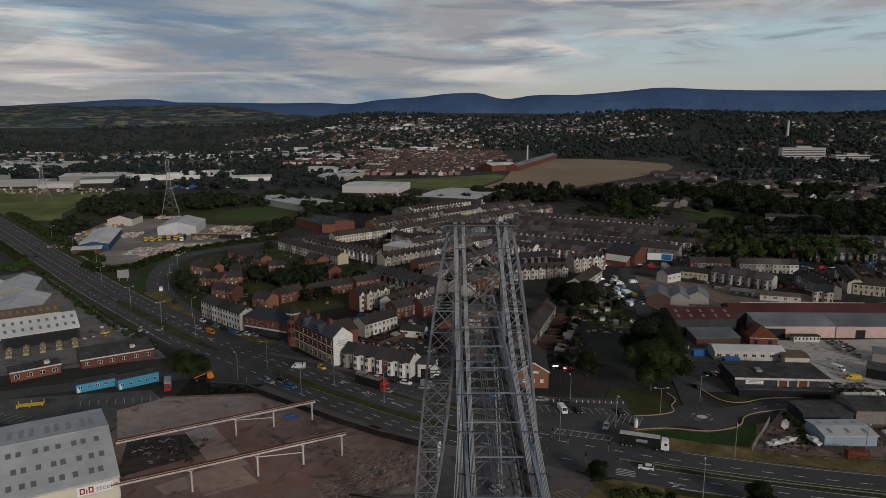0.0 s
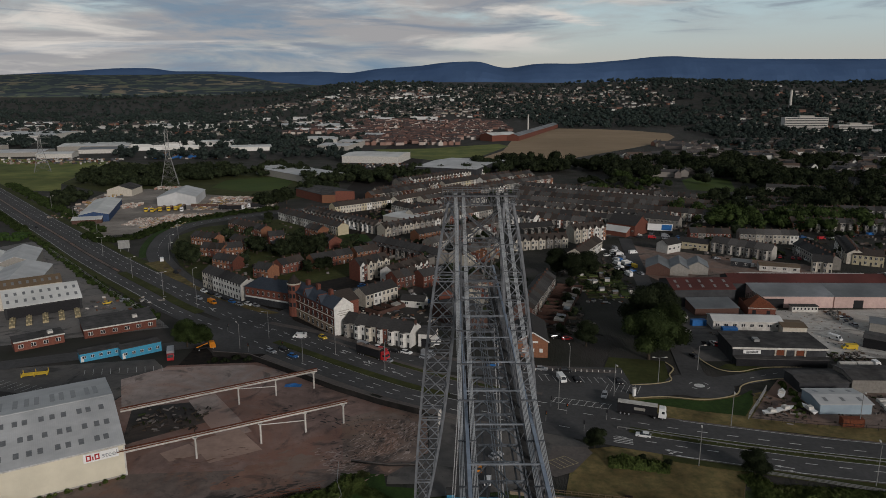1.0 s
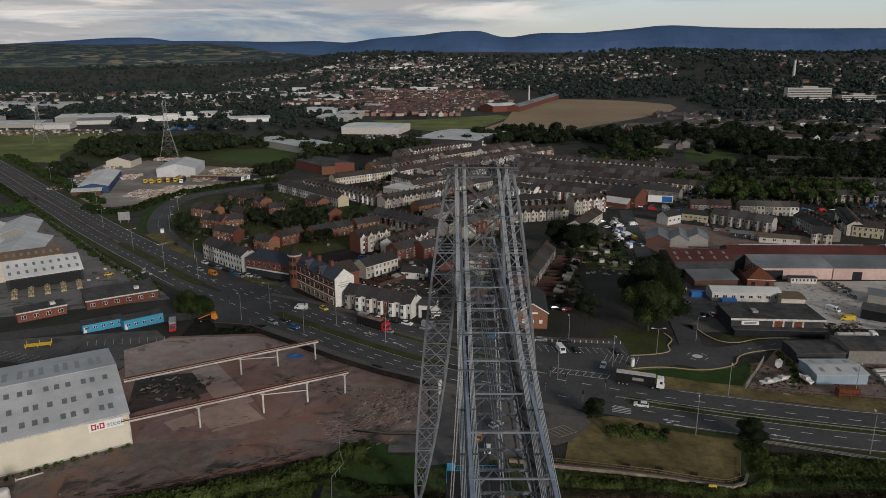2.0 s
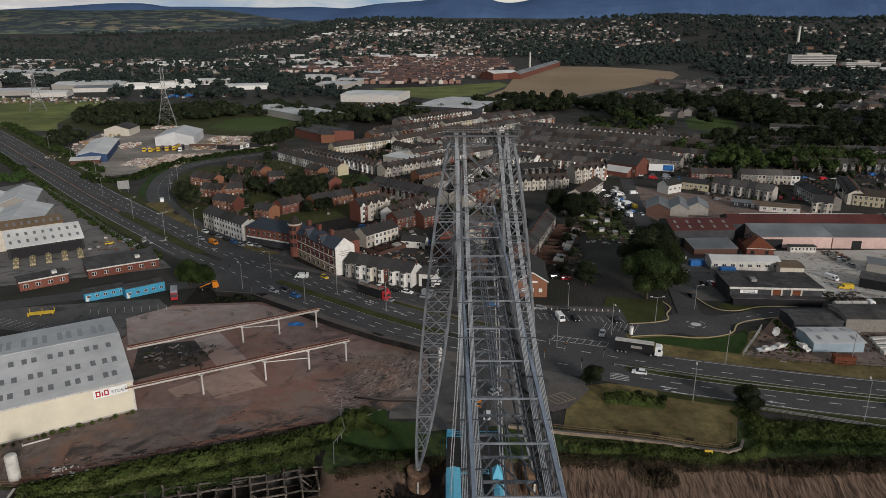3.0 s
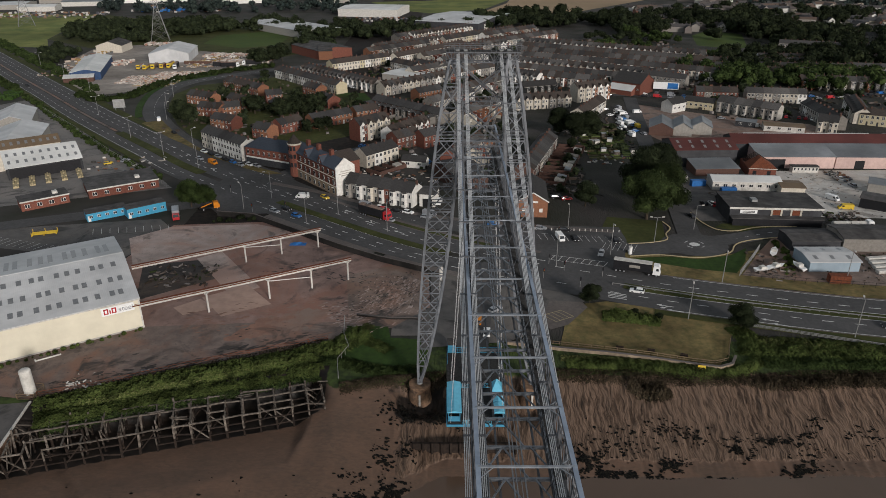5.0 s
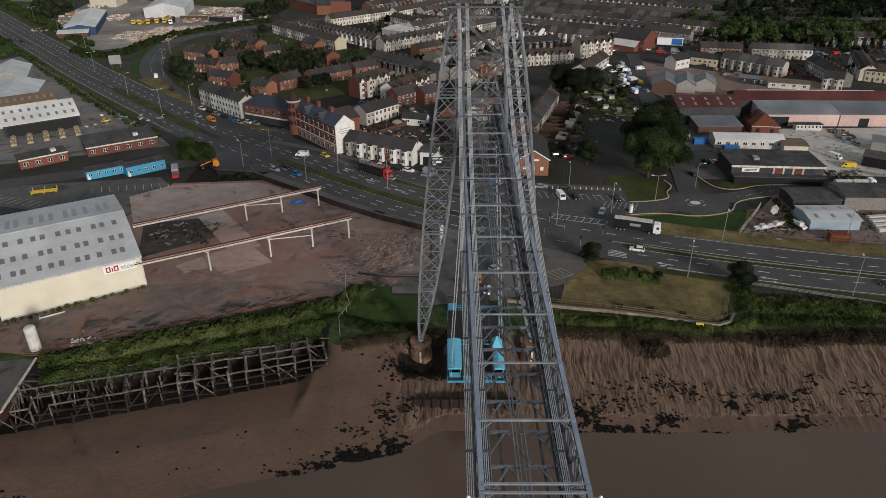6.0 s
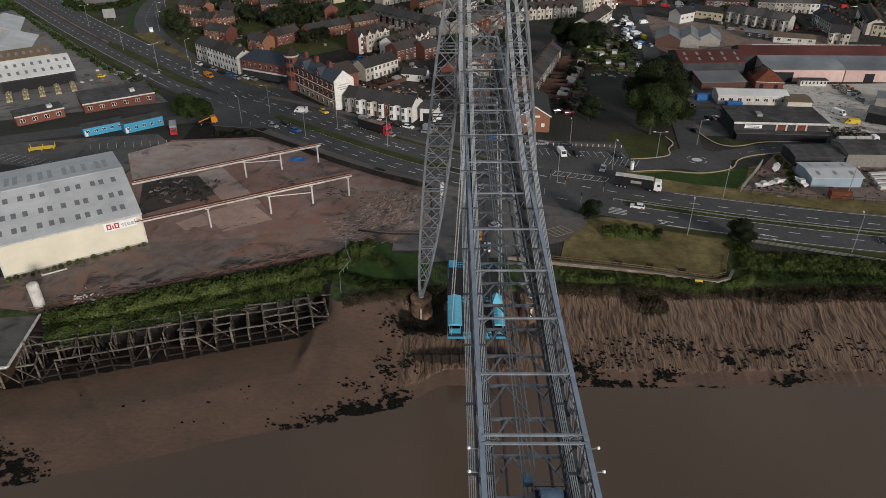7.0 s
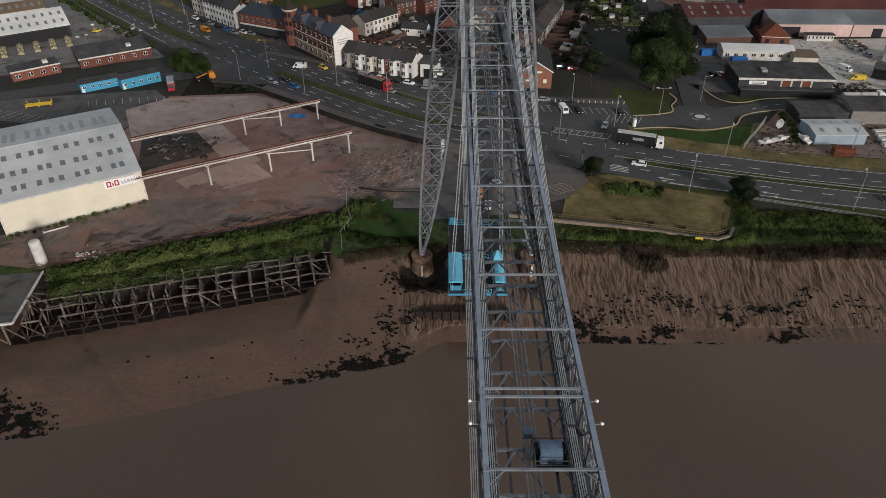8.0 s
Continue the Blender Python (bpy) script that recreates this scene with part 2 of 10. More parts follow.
MAT = dict(
    asphalt=mat("asphalt", (0.081, 0.079, 0.079), (0.061, 0.060, 0.061), 0.7, 0.85, big=0.22, bigscale=0.06),
    asphalt_old=stained("old_asphalt", (0.095, 0.088, 0.083), (0.064, 0.060, 0.058), (0.118, 0.105, 0.094), (0.030, 0.028, 0.027)),
    paving=mat("paving", (0.14, 0.12, 0.11), (0.10, 0.09, 0.085), 0.8, 0.9, big=0.2),
    kerb=mat("kerb_stone", (0.42, 0.34, 0.20), (0.32, 0.27, 0.17), 1.0, 0.9),
    paint=mat("road_paint", (0.62, 0.62, 0.60), (0.42, 0.42, 0.41), 1.5, 0.8),
    yellow=mat("yellow_paint", (0.6, 0.42, 0.05), (0.5, 0.34, 0.04), 1.0, 0.7),
    lawn=mat("dry_lawn", (0.185, 0.135, 0.060), (0.095, 0.085, 0.036), 0.45, 0.95, bump=0.15, big=0.45, bigscale=0.11),
    verge=mat("verge_grass", (0.06, 0.06, 0.02), (0.036, 0.046, 0.015), 0.5, 0.95, bump=0.15, big=0.3, bigscale=0.07),
    lush=mat("green_grass", (0.034, 0.064, 0.014), (0.024, 0.044, 0.012), 0.6, 0.95, bump=0.2, big=0.25, bigscale=0.08),
    meadow=mat("meadow", (0.185, 0.195, 0.060), (0.085, 0.110, 0.036), 0.03, 0.95, big=0.3, bigscale=0.01),
    park=mat("park_grass", (0.066, 0.092, 0.024), (0.042, 0.066, 0.018), 0.04, 0.95, big=0.25, bigscale=0.02),
    navy=mat("navy_sheeting", (0.035, 0.065, 0.14), (0.026, 0.048, 0.10), 0.6, 0.6, obj=True),
    field=mat("bare_field", (0.33, 0.24, 0.155), (0.24, 0.175, 0.11), 0.012, 0.95, big=0.2, bigscale=0.006),
    yard=stained("reddish_yard", (0.250, 0.162, 0.138), (0.175, 0.112, 0.095), (0.215, 0.112, 0.084), (0.072, 0.052, 0.045)),
    earth=stained("dark_earth", (0.178, 0.134, 0.116), (0.112, 0.084, 0.073), (0.190, 0.106, 0.076), (0.044, 0.036, 0.032)),
    concrete=stained("grey_concrete", (0.375, 0.298, 0.268), (0.280, 0.222, 0.200), (0.330, 0.220, 0.182), (0.14, 0.110, 0.098)),
    depot=stained("depot_tarmac", (0.160, 0.150, 0.143), (0.115, 0.109, 0.104), (0.180, 0.163, 0.150), (0.058, 0.054, 0.052)),
    redsoil=stained("red_soil", (0.235, 0.125, 0.09), (0.165, 0.092, 0.068), (0.20, 0.14, 0.115), (0.085, 0.058, 0.047)),
    tar=stained("oily_ground", (0.040, 0.034, 0.031), (0.022, 0.019, 0.018), (0.075, 0.055, 0.045), (0.014, 0.013, 0.012)),
    soot=mat("sooty_ground", (0.035, 0.031, 0.029), (0.018, 0.017, 0.016), 0.4, 0.9, big=0.3),
    slab=mat("pink_concrete", (0.40, 0.275, 0.225), (0.31, 0.215, 0.175), 0.3, 0.85, big=0.15),
    whiteyard=stained("pale_concrete", (0.50, 0.48, 0.45), (0.38, 0.36, 0.335), (0.43, 0.375, 0.325), (0.17, 0.155, 0.14)),
    rubble=stained("rubble", (0.215, 0.158, 0.132), (0.125, 0.092, 0.077), (0.190, 0.115, 0.085), (0.050, 0.041, 0.036)),
    wallstone=mat("pale_wall_stone", (0.30, 0.235, 0.17), (0.17, 0.135, 0.10), 0.9, 0.9, bump=0.05, big=0.3, bigscale=0.2),
    tuft=leafy("pale_rank_grass", (0.125, 0.135, 0.050), (0.090, 0.108, 0.036), (0.155, 0.150, 0.070)),
    legsteel=mat("tower_leg_paint", (0.155, 0.165, 0.18), (0.09, 0.097, 0.108), 0.7, 0.5, big=0.2, spec=0.5),
    steel=mat("bridge_steel", (0.098, 0.104, 0.115), (0.054, 0.058, 0.065), 0.8, 0.5, metal=0.1, big=0.2, bigscale=0.15, spec=0.5),
    chord=mat("bridge_chord_paint", (0.255, 0.305, 0.38), (0.165, 0.20, 0.255), 0.5, 0.5, big=0.2, bigscale=0.1, spec=0.5),
    strut=mat("bridge_strut_paint", (0.235, 0.255, 0.28), (0.135, 0.15, 0.17), 0.7, 0.5, big=0.2, spec=0.5),
    rope=mat("wire_rope", (0.58, 0.585, 0.59), (0.40, 0.41, 0.42), 2.5, 0.45, metal=0.3, spec=0.5),
    plank=mat("walkway_plank", (0.052, 0.051, 0.05), (0.028, 0.027, 0.027), 1.5, 0.9, rand=0.3),
    cyan=mat("blue_painted_roof", (0.11, 0.42, 0.58), (0.085, 0.34, 0.48), 0.8, 0.5, big=0.15, spec=0.5),
    cyan_d=mat("blue_painted_steel", (0.06, 0.24, 0.36), (0.045, 0.18, 0.28), 0.8, 0.5),
    masonry=mat("pier_masonry", (0.24, 0.145, 0.09), (0.06, 0.044, 0.034), 0.7, 0.9, bump=0.1, big=0.5, bigscale=0.25),
    motor=corrugated("motor_cover_sheet", (0.15, 0.215, 0.30), (0.10, 0.15, 0.215), 0.12),
    brush=leafy("dark_brush", (0.040, 0.030, 0.021), (0.052, 0.042, 0.024), (0.026, 0.021, 0.015)),
    timber=mat("weathered_timber", (0.150, 0.128, 0.108), (0.046, 0.038, 0.032), 1.2, 0.95, rand=0.4),
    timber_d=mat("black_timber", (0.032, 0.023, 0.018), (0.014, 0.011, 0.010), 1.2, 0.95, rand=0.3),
    weed=speckled("seaweed", [(0.007, 0.007, 0.006), (0.011, 0.010, 0.008), (0.005, 0.005, 0.005)], 0.9, 0.05),
    brick=mat("red_brick", (0.175, 0.066, 0.046), (0.115, 0.047, 0.036), 1.4, 0.9, rand=0.22, obj=True),
    brick_o=mat("orange_brick", (0.235, 0.108, 0.062), (0.16, 0.076, 0.048), 1.4, 0.9, rand=0.18, obj=True),
    brick_d=mat("dark_brick", (0.1, 0.056, 0.044), (0.07, 0.042, 0.035), 1.4, 0.9, rand=0.2, obj=True),
    stone=mat("brown_stone", (0.24, 0.175, 0.12), (0.17, 0.125, 0.088), 0.9, 0.9, obj=True),
    cream=mat("cream_render", (0.47, 0.43, 0.365), (0.35, 0.32, 0.27), 0.9, 0.9, rand=0.25, obj=True),
    white=mat("white_render", (0.62, 0.605, 0.57), (0.49, 0.475, 0.445), 0.9, 0.9, rand=0.15, obj=True),
    grey=mat("grey_render", (0.33, 0.31, 0.28), (0.26, 0.245, 0.22), 0.9, 0.9, rand=0.2, obj=True),
    pebble=mat("pebbledash", (0.20, 0.185, 0.165), (0.14, 0.13, 0.118), 0.9, 0.9, rand=0.25, obj=True),
    yellowr=mat("yellow_render", (0.46, 0.40, 0.275), (0.37, 0.325, 0.225), 0.9, 0.9, rand=0.1, obj=True),
    pink=mat("pink_render", (0.55, 0.40, 0.36), (0.46, 0.33, 0.30), 0.6, 0.9, big=0.2, obj=True),
    slate=mat("slate_roof", (0.058, 0.055, 0.054), (0.033, 0.032, 0.032), 1.6, 0.8, rand=0.3, obj=True, stretch=(0.5, 3, 3)),
    slate_b=mat("brown_roof", (0.062, 0.049, 0.042), (0.036, 0.030, 0.027), 1.6, 0.85, rand=0.25, obj=True, stretch=(0.5, 3, 3)),
    slate_p=mat("pale_slate_roof", (0.100, 0.093, 0.088), (0.058, 0.055, 0.053), 1.6, 0.8, rand=0.3, obj=True, stretch=(0.5, 3, 3)),
    slate_n=mat("blue_slate_roof", (0.055, 0.066, 0.085), (0.04, 0.048, 0.062), 1.6, 0.7, rand=0.15, obj=True, stretch=(0.5, 3, 3)),
    glass=mat("window_glass", (0.03, 0.033, 0.037), (0.018, 0.02, 0.024), 1.0, 0.12, spec=0.6, rand=0.3, obj=True),
    joinery=mat("white_joinery", (0.66, 0.65, 0.62), (0.56, 0.55, 0.53), 2.0, 0.7, obj=True),
    shop=mat("dark_shopfront", (0.05, 0.052, 0.055), (0.03, 0.03, 0.033), 1.0, 0.5, rand=0.3, obj=True),
    flat=mat("felt_roof", (0.085, 0.080, 0.078), (0.044, 0.043, 0.043), 0.35, 0.85, big=0.35, bigscale=0.15, obj=True, rand=0.15),
    metalroof=corrugated("pale_metal_roof", (0.52, 0.52, 0.52), (0.41, 0.415, 0.42), scale=0.12, big=0.15),
    greyroof=corrugated("grey_sheet_roof", (0.19, 0.203, 0.213), (0.13, 0.14, 0.15), scale=0.2, big=0.4, rand=0.15),
    redroof=corrugated("rusty_red_roof", (0.098, 0.032, 0.028), (0.066, 0.024, 0.021), scale=0.2, big=0.45),
    whiteroof=corrugated("white_sheet_roof", (0.62, 0.62, 0.60), (0.5, 0.5, 0.49), scale=0.2, big=0.2),
    brownroof=corrugated("brown_sheet_roof", (0.17, 0.12, 0.075), (0.13, 0.092, 0.06), scale=0.2, big=0.3),
    clad=corrugated("cream_cladding", (0.62, 0.575, 0.46), (0.54, 0.50, 0.40), scale=0.15, big=0.1, rough=0.6),
    silverclad=corrugated("pale_blue_cladding", (0.30, 0.37, 0.42), (0.24, 0.30, 0.35), scale=0.2, big=0.15),
    darkclad=corrugated("dark_cladding", (0.055, 0.056, 0.06), (0.035, 0.036, 0.04), scale=0.3, big=0.2),
    dust=mat("dusty_ground", (0.32, 0.285, 0.255), (0.19, 0.17, 0.15), 0.12, 0.95, big=0.35, bigscale=0.03),
    skylight=mat("skylight", (0.17, 0.175, 0.18), (0.12, 0.125, 0.13), 1.0, 0.3, spec=0.5, obj=True),
    rust=mat("rust", (0.17, 0.055, 0.028), (0.10, 0.036, 0.022), 1.5, 0.9),
    galv=mat("galvanised_steel", (0.28, 0.28, 0.275), (0.21, 0.21, 0.207), 1.0, 0.5, metal=0.3),
    dullgalv=mat("weathered_galvanised", (0.21, 0.21, 0.205), (0.15, 0.15, 0.147), 1.0, 0.6, metal=0.2),
    dirtywhite=mat("dirty_white_paint", (0.58, 0.56, 0.52), (0.38, 0.36, 0.33), 0.7, 0.7, obj=True),
    blue=mat("blue_paint", (0.03, 0.14, 0.38), (0.025, 0.11, 0.3), 1.0, 0.5, obj=True),
    ltblue=mat("light_blue_paint", (0.06, 0.30, 0.46), (0.05, 0.24, 0.38), 1.0, 0.6, obj=True),
    red=mat("red_paint", (0.42, 0.03, 0.035), (0.34, 0.025, 0.03), 1.0, 0.45, obj=True),
    orange=mat("orange_paint", (0.62, 0.22, 0.02), (0.52, 0.18, 0.02), 1.0, 0.45, obj=True),
    black=mat("black_paint", (0.02, 0.02, 0.022), (0.014, 0.014, 0.016), 1.0, 0.5, obj=True),
    silver=mat("silver_paint", (0.33, 0.34, 0.36), (0.3, 0.31, 0.33), 1.0, 0.35, metal=0.4, obj=True),
    carwhite=mat("white_vehicle_paint", (0.74, 0.74, 0.73), (0.68, 0.68, 0.67), 1.0, 0.35, obj=True, spec=0.5),
    tyre=mat("tyre_rubber", (0.02, 0.02, 0.02), (0.015, 0.015, 0.015), 1.0, 0.9),
    bark=mat("bark", (0.07, 0.055, 0.04), (0.04, 0.032, 0.025), 2.0, 0.95),
    leaf=leafy("leaves", (0.026, 0.040, 0.013), (0.034, 0.050, 0.015), (0.019, 0.029, 0.011)),
    leaf_m=leafy("mid_leaves", (0.024, 0.034, 0.013), (0.033, 0.046, 0.015), (0.016, 0.024, 0.010)),
    leaf_d=leafy("dark_leaves", (0.017, 0.023, 0.012), (0.024, 0.031, 0.014), (0.011, 0.015, 0.009)),
    hedge=leafy("hedge_leaves", (0.062, 0.086, 0.024), (0.042, 0.062, 0.018), (0.085, 0.098, 0.032)),
    # far leaf colour lifted towards blue: distance haze is painted in
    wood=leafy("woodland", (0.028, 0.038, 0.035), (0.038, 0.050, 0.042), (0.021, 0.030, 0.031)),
    lamp=mat("lamp_glass", (0.8, 0.8, 0.8), (0.75, 0.75, 0.75), 1.0, 0.3),
    water=mat("brown_river_water", (0.1, 0.064, 0.044), (0.082, 0.054, 0.037), 0.04, 0.18, big=0.2, bigscale=0.02, spec=0.5),
)

# ---- mesh building ----


class M:
    """Collects boxes, beams, prisms and sheets; faces carry a slot number."""

    def __init__(self):
        self.v, self.f, self.s = [], [], []

    def add(self, verts, faces, slot=0):
        o = len(self.v)
        self.v += [tuple(p) for p in verts]
        self.f += [tuple(i + o for i in q) for q in faces]
        self.s += [slot] * len(faces)
        return self

    def box(self, x0, x1, y0, y1, z0, z1, slot=0):
        return self.add([(x0, y0, z0), (x1, y0, z0), (x1, y1, z0), (x0, y1, z0), (x0, y0, z1), (x1, y0, z1), (x1, y1, z1), (x0, y1, z1)],
                        [(0, 3, 2, 1), (4, 5, 6, 7), (0, 1, 5, 4), (1, 2, 6, 5), (2, 3, 7, 6), (3, 0, 4, 7)], slot)

    def beam(self, p, q, w, h=None, slot=0, roll=(0, 0, 1)):
        p, q = Vector(p), Vector(q)
        d = (q - p).normalized()
        up = Vector(roll)
        if abs(d.dot(up)) > 0.97:
            up = Vector((1, 0, 0))
        a = d.cross(up).normalized() * (w / 2)
        b = a.cross(d).normalized() * ((h or w) / 2)
        vs = [p - a - b, p + a - b, p + a + b, p - a + b, q - a - b, q + a - b, q + a + b, q - a + b]
        return self.add(vs, [(0, 3, 2, 1), (4, 5, 6, 7), (0, 1, 5, 4), (1, 2, 6, 5), (2, 3, 7, 6), (3, 0, 4, 7)], slot)

    def sweep(self, pts, w, h=None):
        """A square bar that follows points without a break."""
        h = h or w
        P = [Vector(p) for p in pts]
        vs = []
        for i, p in enumerate(P):
            d = (P[min(i + 1, len(P) - 1)] - P[max(i - 1, 0)]).normalized()
            up = Vector((0, 0, 1)) if abs(d.z) < 0.97 else Vector((1, 0, 0))
            a = d.cross(up).normalized() * (w / 2)
            b = a.cross(d).normalized() * (h / 2)
            vs += [p - a - b, p + a - b, p + a + b, p - a + b]
        n = len(P)
        fs = [(4 * i + k, 4 * i + (k + 1) % 4, 4 * i + 4 + (k + 1) % 4, 4 * i + 4 + k) for i in range(n - 1) for k in range(4)]
        return self.add(vs, fs + [(3, 2, 1, 0), tuple(4 * n - 4 + k for k in range(4))])

    def tube(self, p, q, r0, r1=None, n=10, slot=0):
        p, q = Vector(p), Vector(q)
        r1 = r0 if r1 is None else r1
        d = (q - p).normalized()
        a = d.cross(Vector((0, 0, 1)) if abs(d.z) < 0.95 else Vector((1, 0, 0))).normalized()
        b = d.cross(a)
        ring = [(math.cos(2 * math.pi * i / n), math.sin(2 * math.pi * i / n)) for i in range(n)]
        vs = [p + (a * c + b * s) * r0 for c, s in ring] + [q + (a * c + b * s) * r1 for c, s in ring]
        fs = [(i, i + n, (i + 1) % n + n, (i + 1) % n) for i in range(n)] + [tuple(range(n)), tuple(reversed(range(n, 2 * n)))]
        return self.add(vs, fs, slot)

    def prism(self, prof, axis, a, b, slot=0):
        """A closed profile in two axes, drawn out along the third (axis 'x' or 'y')."""
        n = len(prof)
        mk = (lambda u, w, t: (t, u, w)) if axis == "x" else (lambda u, w, t: (u, t, w))
        vs = [mk(u, w, a) for u, w in prof] + [mk(u, w, b) for u, w in prof]
        fs = [tuple(range(n)), tuple(reversed(range(n, 2 * n)))] + [(i, i + n, (i + 1) % n + n, (i + 1) % n) for i in range(n)]
        return self.add(vs, fs, slot)

    def mesh(self, name, mats, smooth=False):
        me = bpy.data.meshes.new(name)
        me.from_pydata(self.v, [], self.f)
        for m in (mats if isinstance(mats, (list, tuple)) else [mats]):
            me.materials.append(MAT[m] if isinstance(m, str) else m)
        me.polygons.foreach_set("material_index", self.s)
        if smooth:
            me.polygons.foreach_set("use_smooth", [True] * len(self.f))
        bm = bmesh.new()
        bm.from_mesh(me)
        bmesh.ops.recalc_face_normals(bm, faces=bm.faces)
        bm.to_mesh(me)
        bm.free()
        return me


def part(name, m, mats, parent=None, label="", smooth=False, at=None):
    ob = new(name, m.mesh(name, mats, smooth) if isinstance(m, M) else m)
    if at is not None:
        ob.matrix_basis = at
    if parent is not None:
        ob.parent = parent
    if label:
        ob["label"] = label
    return ob


def thing(name, label, category, at=None, group="", kind=""):
    ob = new(name)
    ob.empty_display_size = 0.1
    if at is not None:
        ob.matrix_basis = at
    return tagged(ob, label, category, group, kind)


def along(p, q):
    """A pose at p whose x axis points to q."""
    return pose(p[0], p[1], 0, 0, 0, math.degrees(math.atan2(q[1] - p[1], q[0] - p[0])))


def smooth_line(pts, step=4.0):
    P = [Vector((*p, 0)) for p in pts]
    P = [P[0] * 2 - P[1], *P, P[-1] * 2 - P[-2]]
    out = []
    for i in range(1, len(P) - 2):
        n = max(2, int((P[i + 1] - P[i]).length / step))
        for k in range(n):
            t = k / n
            a, b, c, d = P[i - 1], P[i], P[i + 1], P[i + 2]
            out.append(0.5 * ((2 * b) + (c - a) * t + (2 * a - 5 * b + 4 * c - d) * t * t + (3 * b - a - 3 * c + d) * t ** 3))
    out.append(P[-2])
    return out


def normals(line):
    out = []
    for i in range(len(line)):
        d = (line[min(i + 1, len(line) - 1)] - line[max(i - 1, 0)]).normalized()
        out.append(Vector((-d.y, d.x, 0)))
    return out


# ---- the lie of the land ----


def sstep(a, b, t):
    t = min(1, max(0, (t - a) / (b - a)))
    return t * t * (3 - 2 * t)


def bank_top(x):
    inset = 9.0 * sstep(-24, -32, x) * sstep(-125, -110, x)       # the timber jetty's berth
    return 137.0 + (0.27 * x if x < 0 else 0.0) + inset + 1.5 * noise.noise((x * 0.06, 3.1, 0))


def water_edge(x):
    return 109.0 + (0.31 * x if x < 0 else 0.0) - 3.0 * sstep(0, -10, x) + 1.2 * sstep(-60, -85, x) + 0.5 * noise.noise((x * 0.11, 1.7, 0))


def land(x, y):
    B, W = bank_top(x), water_edge(x)
    if y < B:
        s = (B - y) / (B - W)
        z = -8.3 * s ** 0.75 if s < 1 else -8.3 - 0.06 * (W - y)
        xb = x + 3.5 * noise.noise((y * 0.22, x * 0.1, 8))
        z = min(z, -5.8 * sstep(0, 0.07, s) * sstep(-24, -34, xb) * sstep(-125, -110, x))
        if s > 0.05:
            amp = 0.75 * min(1, s * 4) * max(0, 1 - max(0, s - 0.75) * 4)
            wob = x + 1.2 * noise.noise((x * 0.13, y * 0.19, 5)) + 0.55 * noise.noise((x * 0.33, y * 0.4, 9))
            fine = abs(noise.noise((wob * 0.95, y * 0.06, 0))) * 1.6 - 0.45
            wide = abs(noise.noise((wob * 0.3, y * 0.04, 4))) * 1.4 - 0.35
            z += amp * (0.35 + 1.1 * sstep(-0.35, 0.4, noise.noise((x * 0.09, y * 0.12, 11)))) * (0.85 * fine + 0.65 * wide) * (0.1 + 0.9 * sstep(-18, -8, x))
            z -= 0.55 * max(0, 1 - abs(x + 70.0 + (y - 100) * 0.9 + 0.8 * noise.noise((y * 0.3, 0, 2))) / 1.6) * sstep(0.95, 0.7, s)
        for px in (-5.8, 20.2):
            z -= 2.6 * sstep(8.5, 2.5, math.hypot(x - px, (y - 130.5) * 1.1)) * sstep(0.0, 0.06, s)
        return max(z, -14)
    if y < 1200:
        return 0.0
    start = 1750 + (650 * sstep(-300, -900, x)) - 500 * sstep(500, 1100, x)
    r = sstep(start, start + 2100, y)
    bump = 14 * noise.noise((x * 0.0016, y * 0.0016, 1)) * sstep(start, start + 500, y)
    return 122 * r * (1 - 0.25 * sstep(-500, -1500, x)) + bump


def spaced(stops):
    out = []
    for (a, sa), (b, sb) in zip(stops, stops[1:]):
        t = a
        while t < b - 1e-6:
            out.append(t)
            t += sa + (sb - sa) * (t - a) / (b - a)
    return out + [stops[-1][0]]


def build_ground():
    xs = spaced([(-4600, 250), (-900, 40), (-140, 3), (-100, 0.9), (-16, 0.42), (150, 0.42), (190, 3), (900, 40), (4600, 250)])
    ys = spaced([(-900, 120), (40, 8), (74, 1.2), (140, 1.2), (160, 5), (700, 25), (1500, 40), (4300, 90)])
    nx, ny = len(xs), len(ys)
    verts = [(x, y, land(x, y)) for y in ys for x in xs]
    faces = [(j * nx + i, j * nx + i + 1, (j + 1) * nx + i + 1, (j + 1) * nx + i) for j in range(ny - 1) for i in range(nx - 1)]
    me = bpy.data.meshes.new("ground")
    me.from_pydata(verts, [], faces)
    me.materials.append(ground_material())
    me.polygons.foreach_set("use_smooth", [True] * len(faces))
    zone = {"mud": [], "berth": [], "grass": [], "rills": []}
    for x, y, z in verts:
        b = bank_top(x)
        zone["mud"].append(sstep(1.6, -1.6, y - b + 0.8))
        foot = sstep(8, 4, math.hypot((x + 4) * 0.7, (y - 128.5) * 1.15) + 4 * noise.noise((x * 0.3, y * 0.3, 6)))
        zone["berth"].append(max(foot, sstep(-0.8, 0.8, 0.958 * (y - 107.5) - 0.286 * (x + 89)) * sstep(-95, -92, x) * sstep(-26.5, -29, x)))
        zone["rills"].append(sstep(-16, -4, x) * sstep(water_edge(x) + 2, water_edge(x) + 9, y))
        zone["grass"].append(sstep(b + 15, b + 11, y) if y < 170 else 0.0)
    for k, vals in zone.items():
        at = me.attributes.new(k, "FLOAT", "POINT")
        at.data.foreach_set("value", vals)
    tagged(new("ground", me), "town ground falling to a brown muddy river bank", "ground", kind="structure")


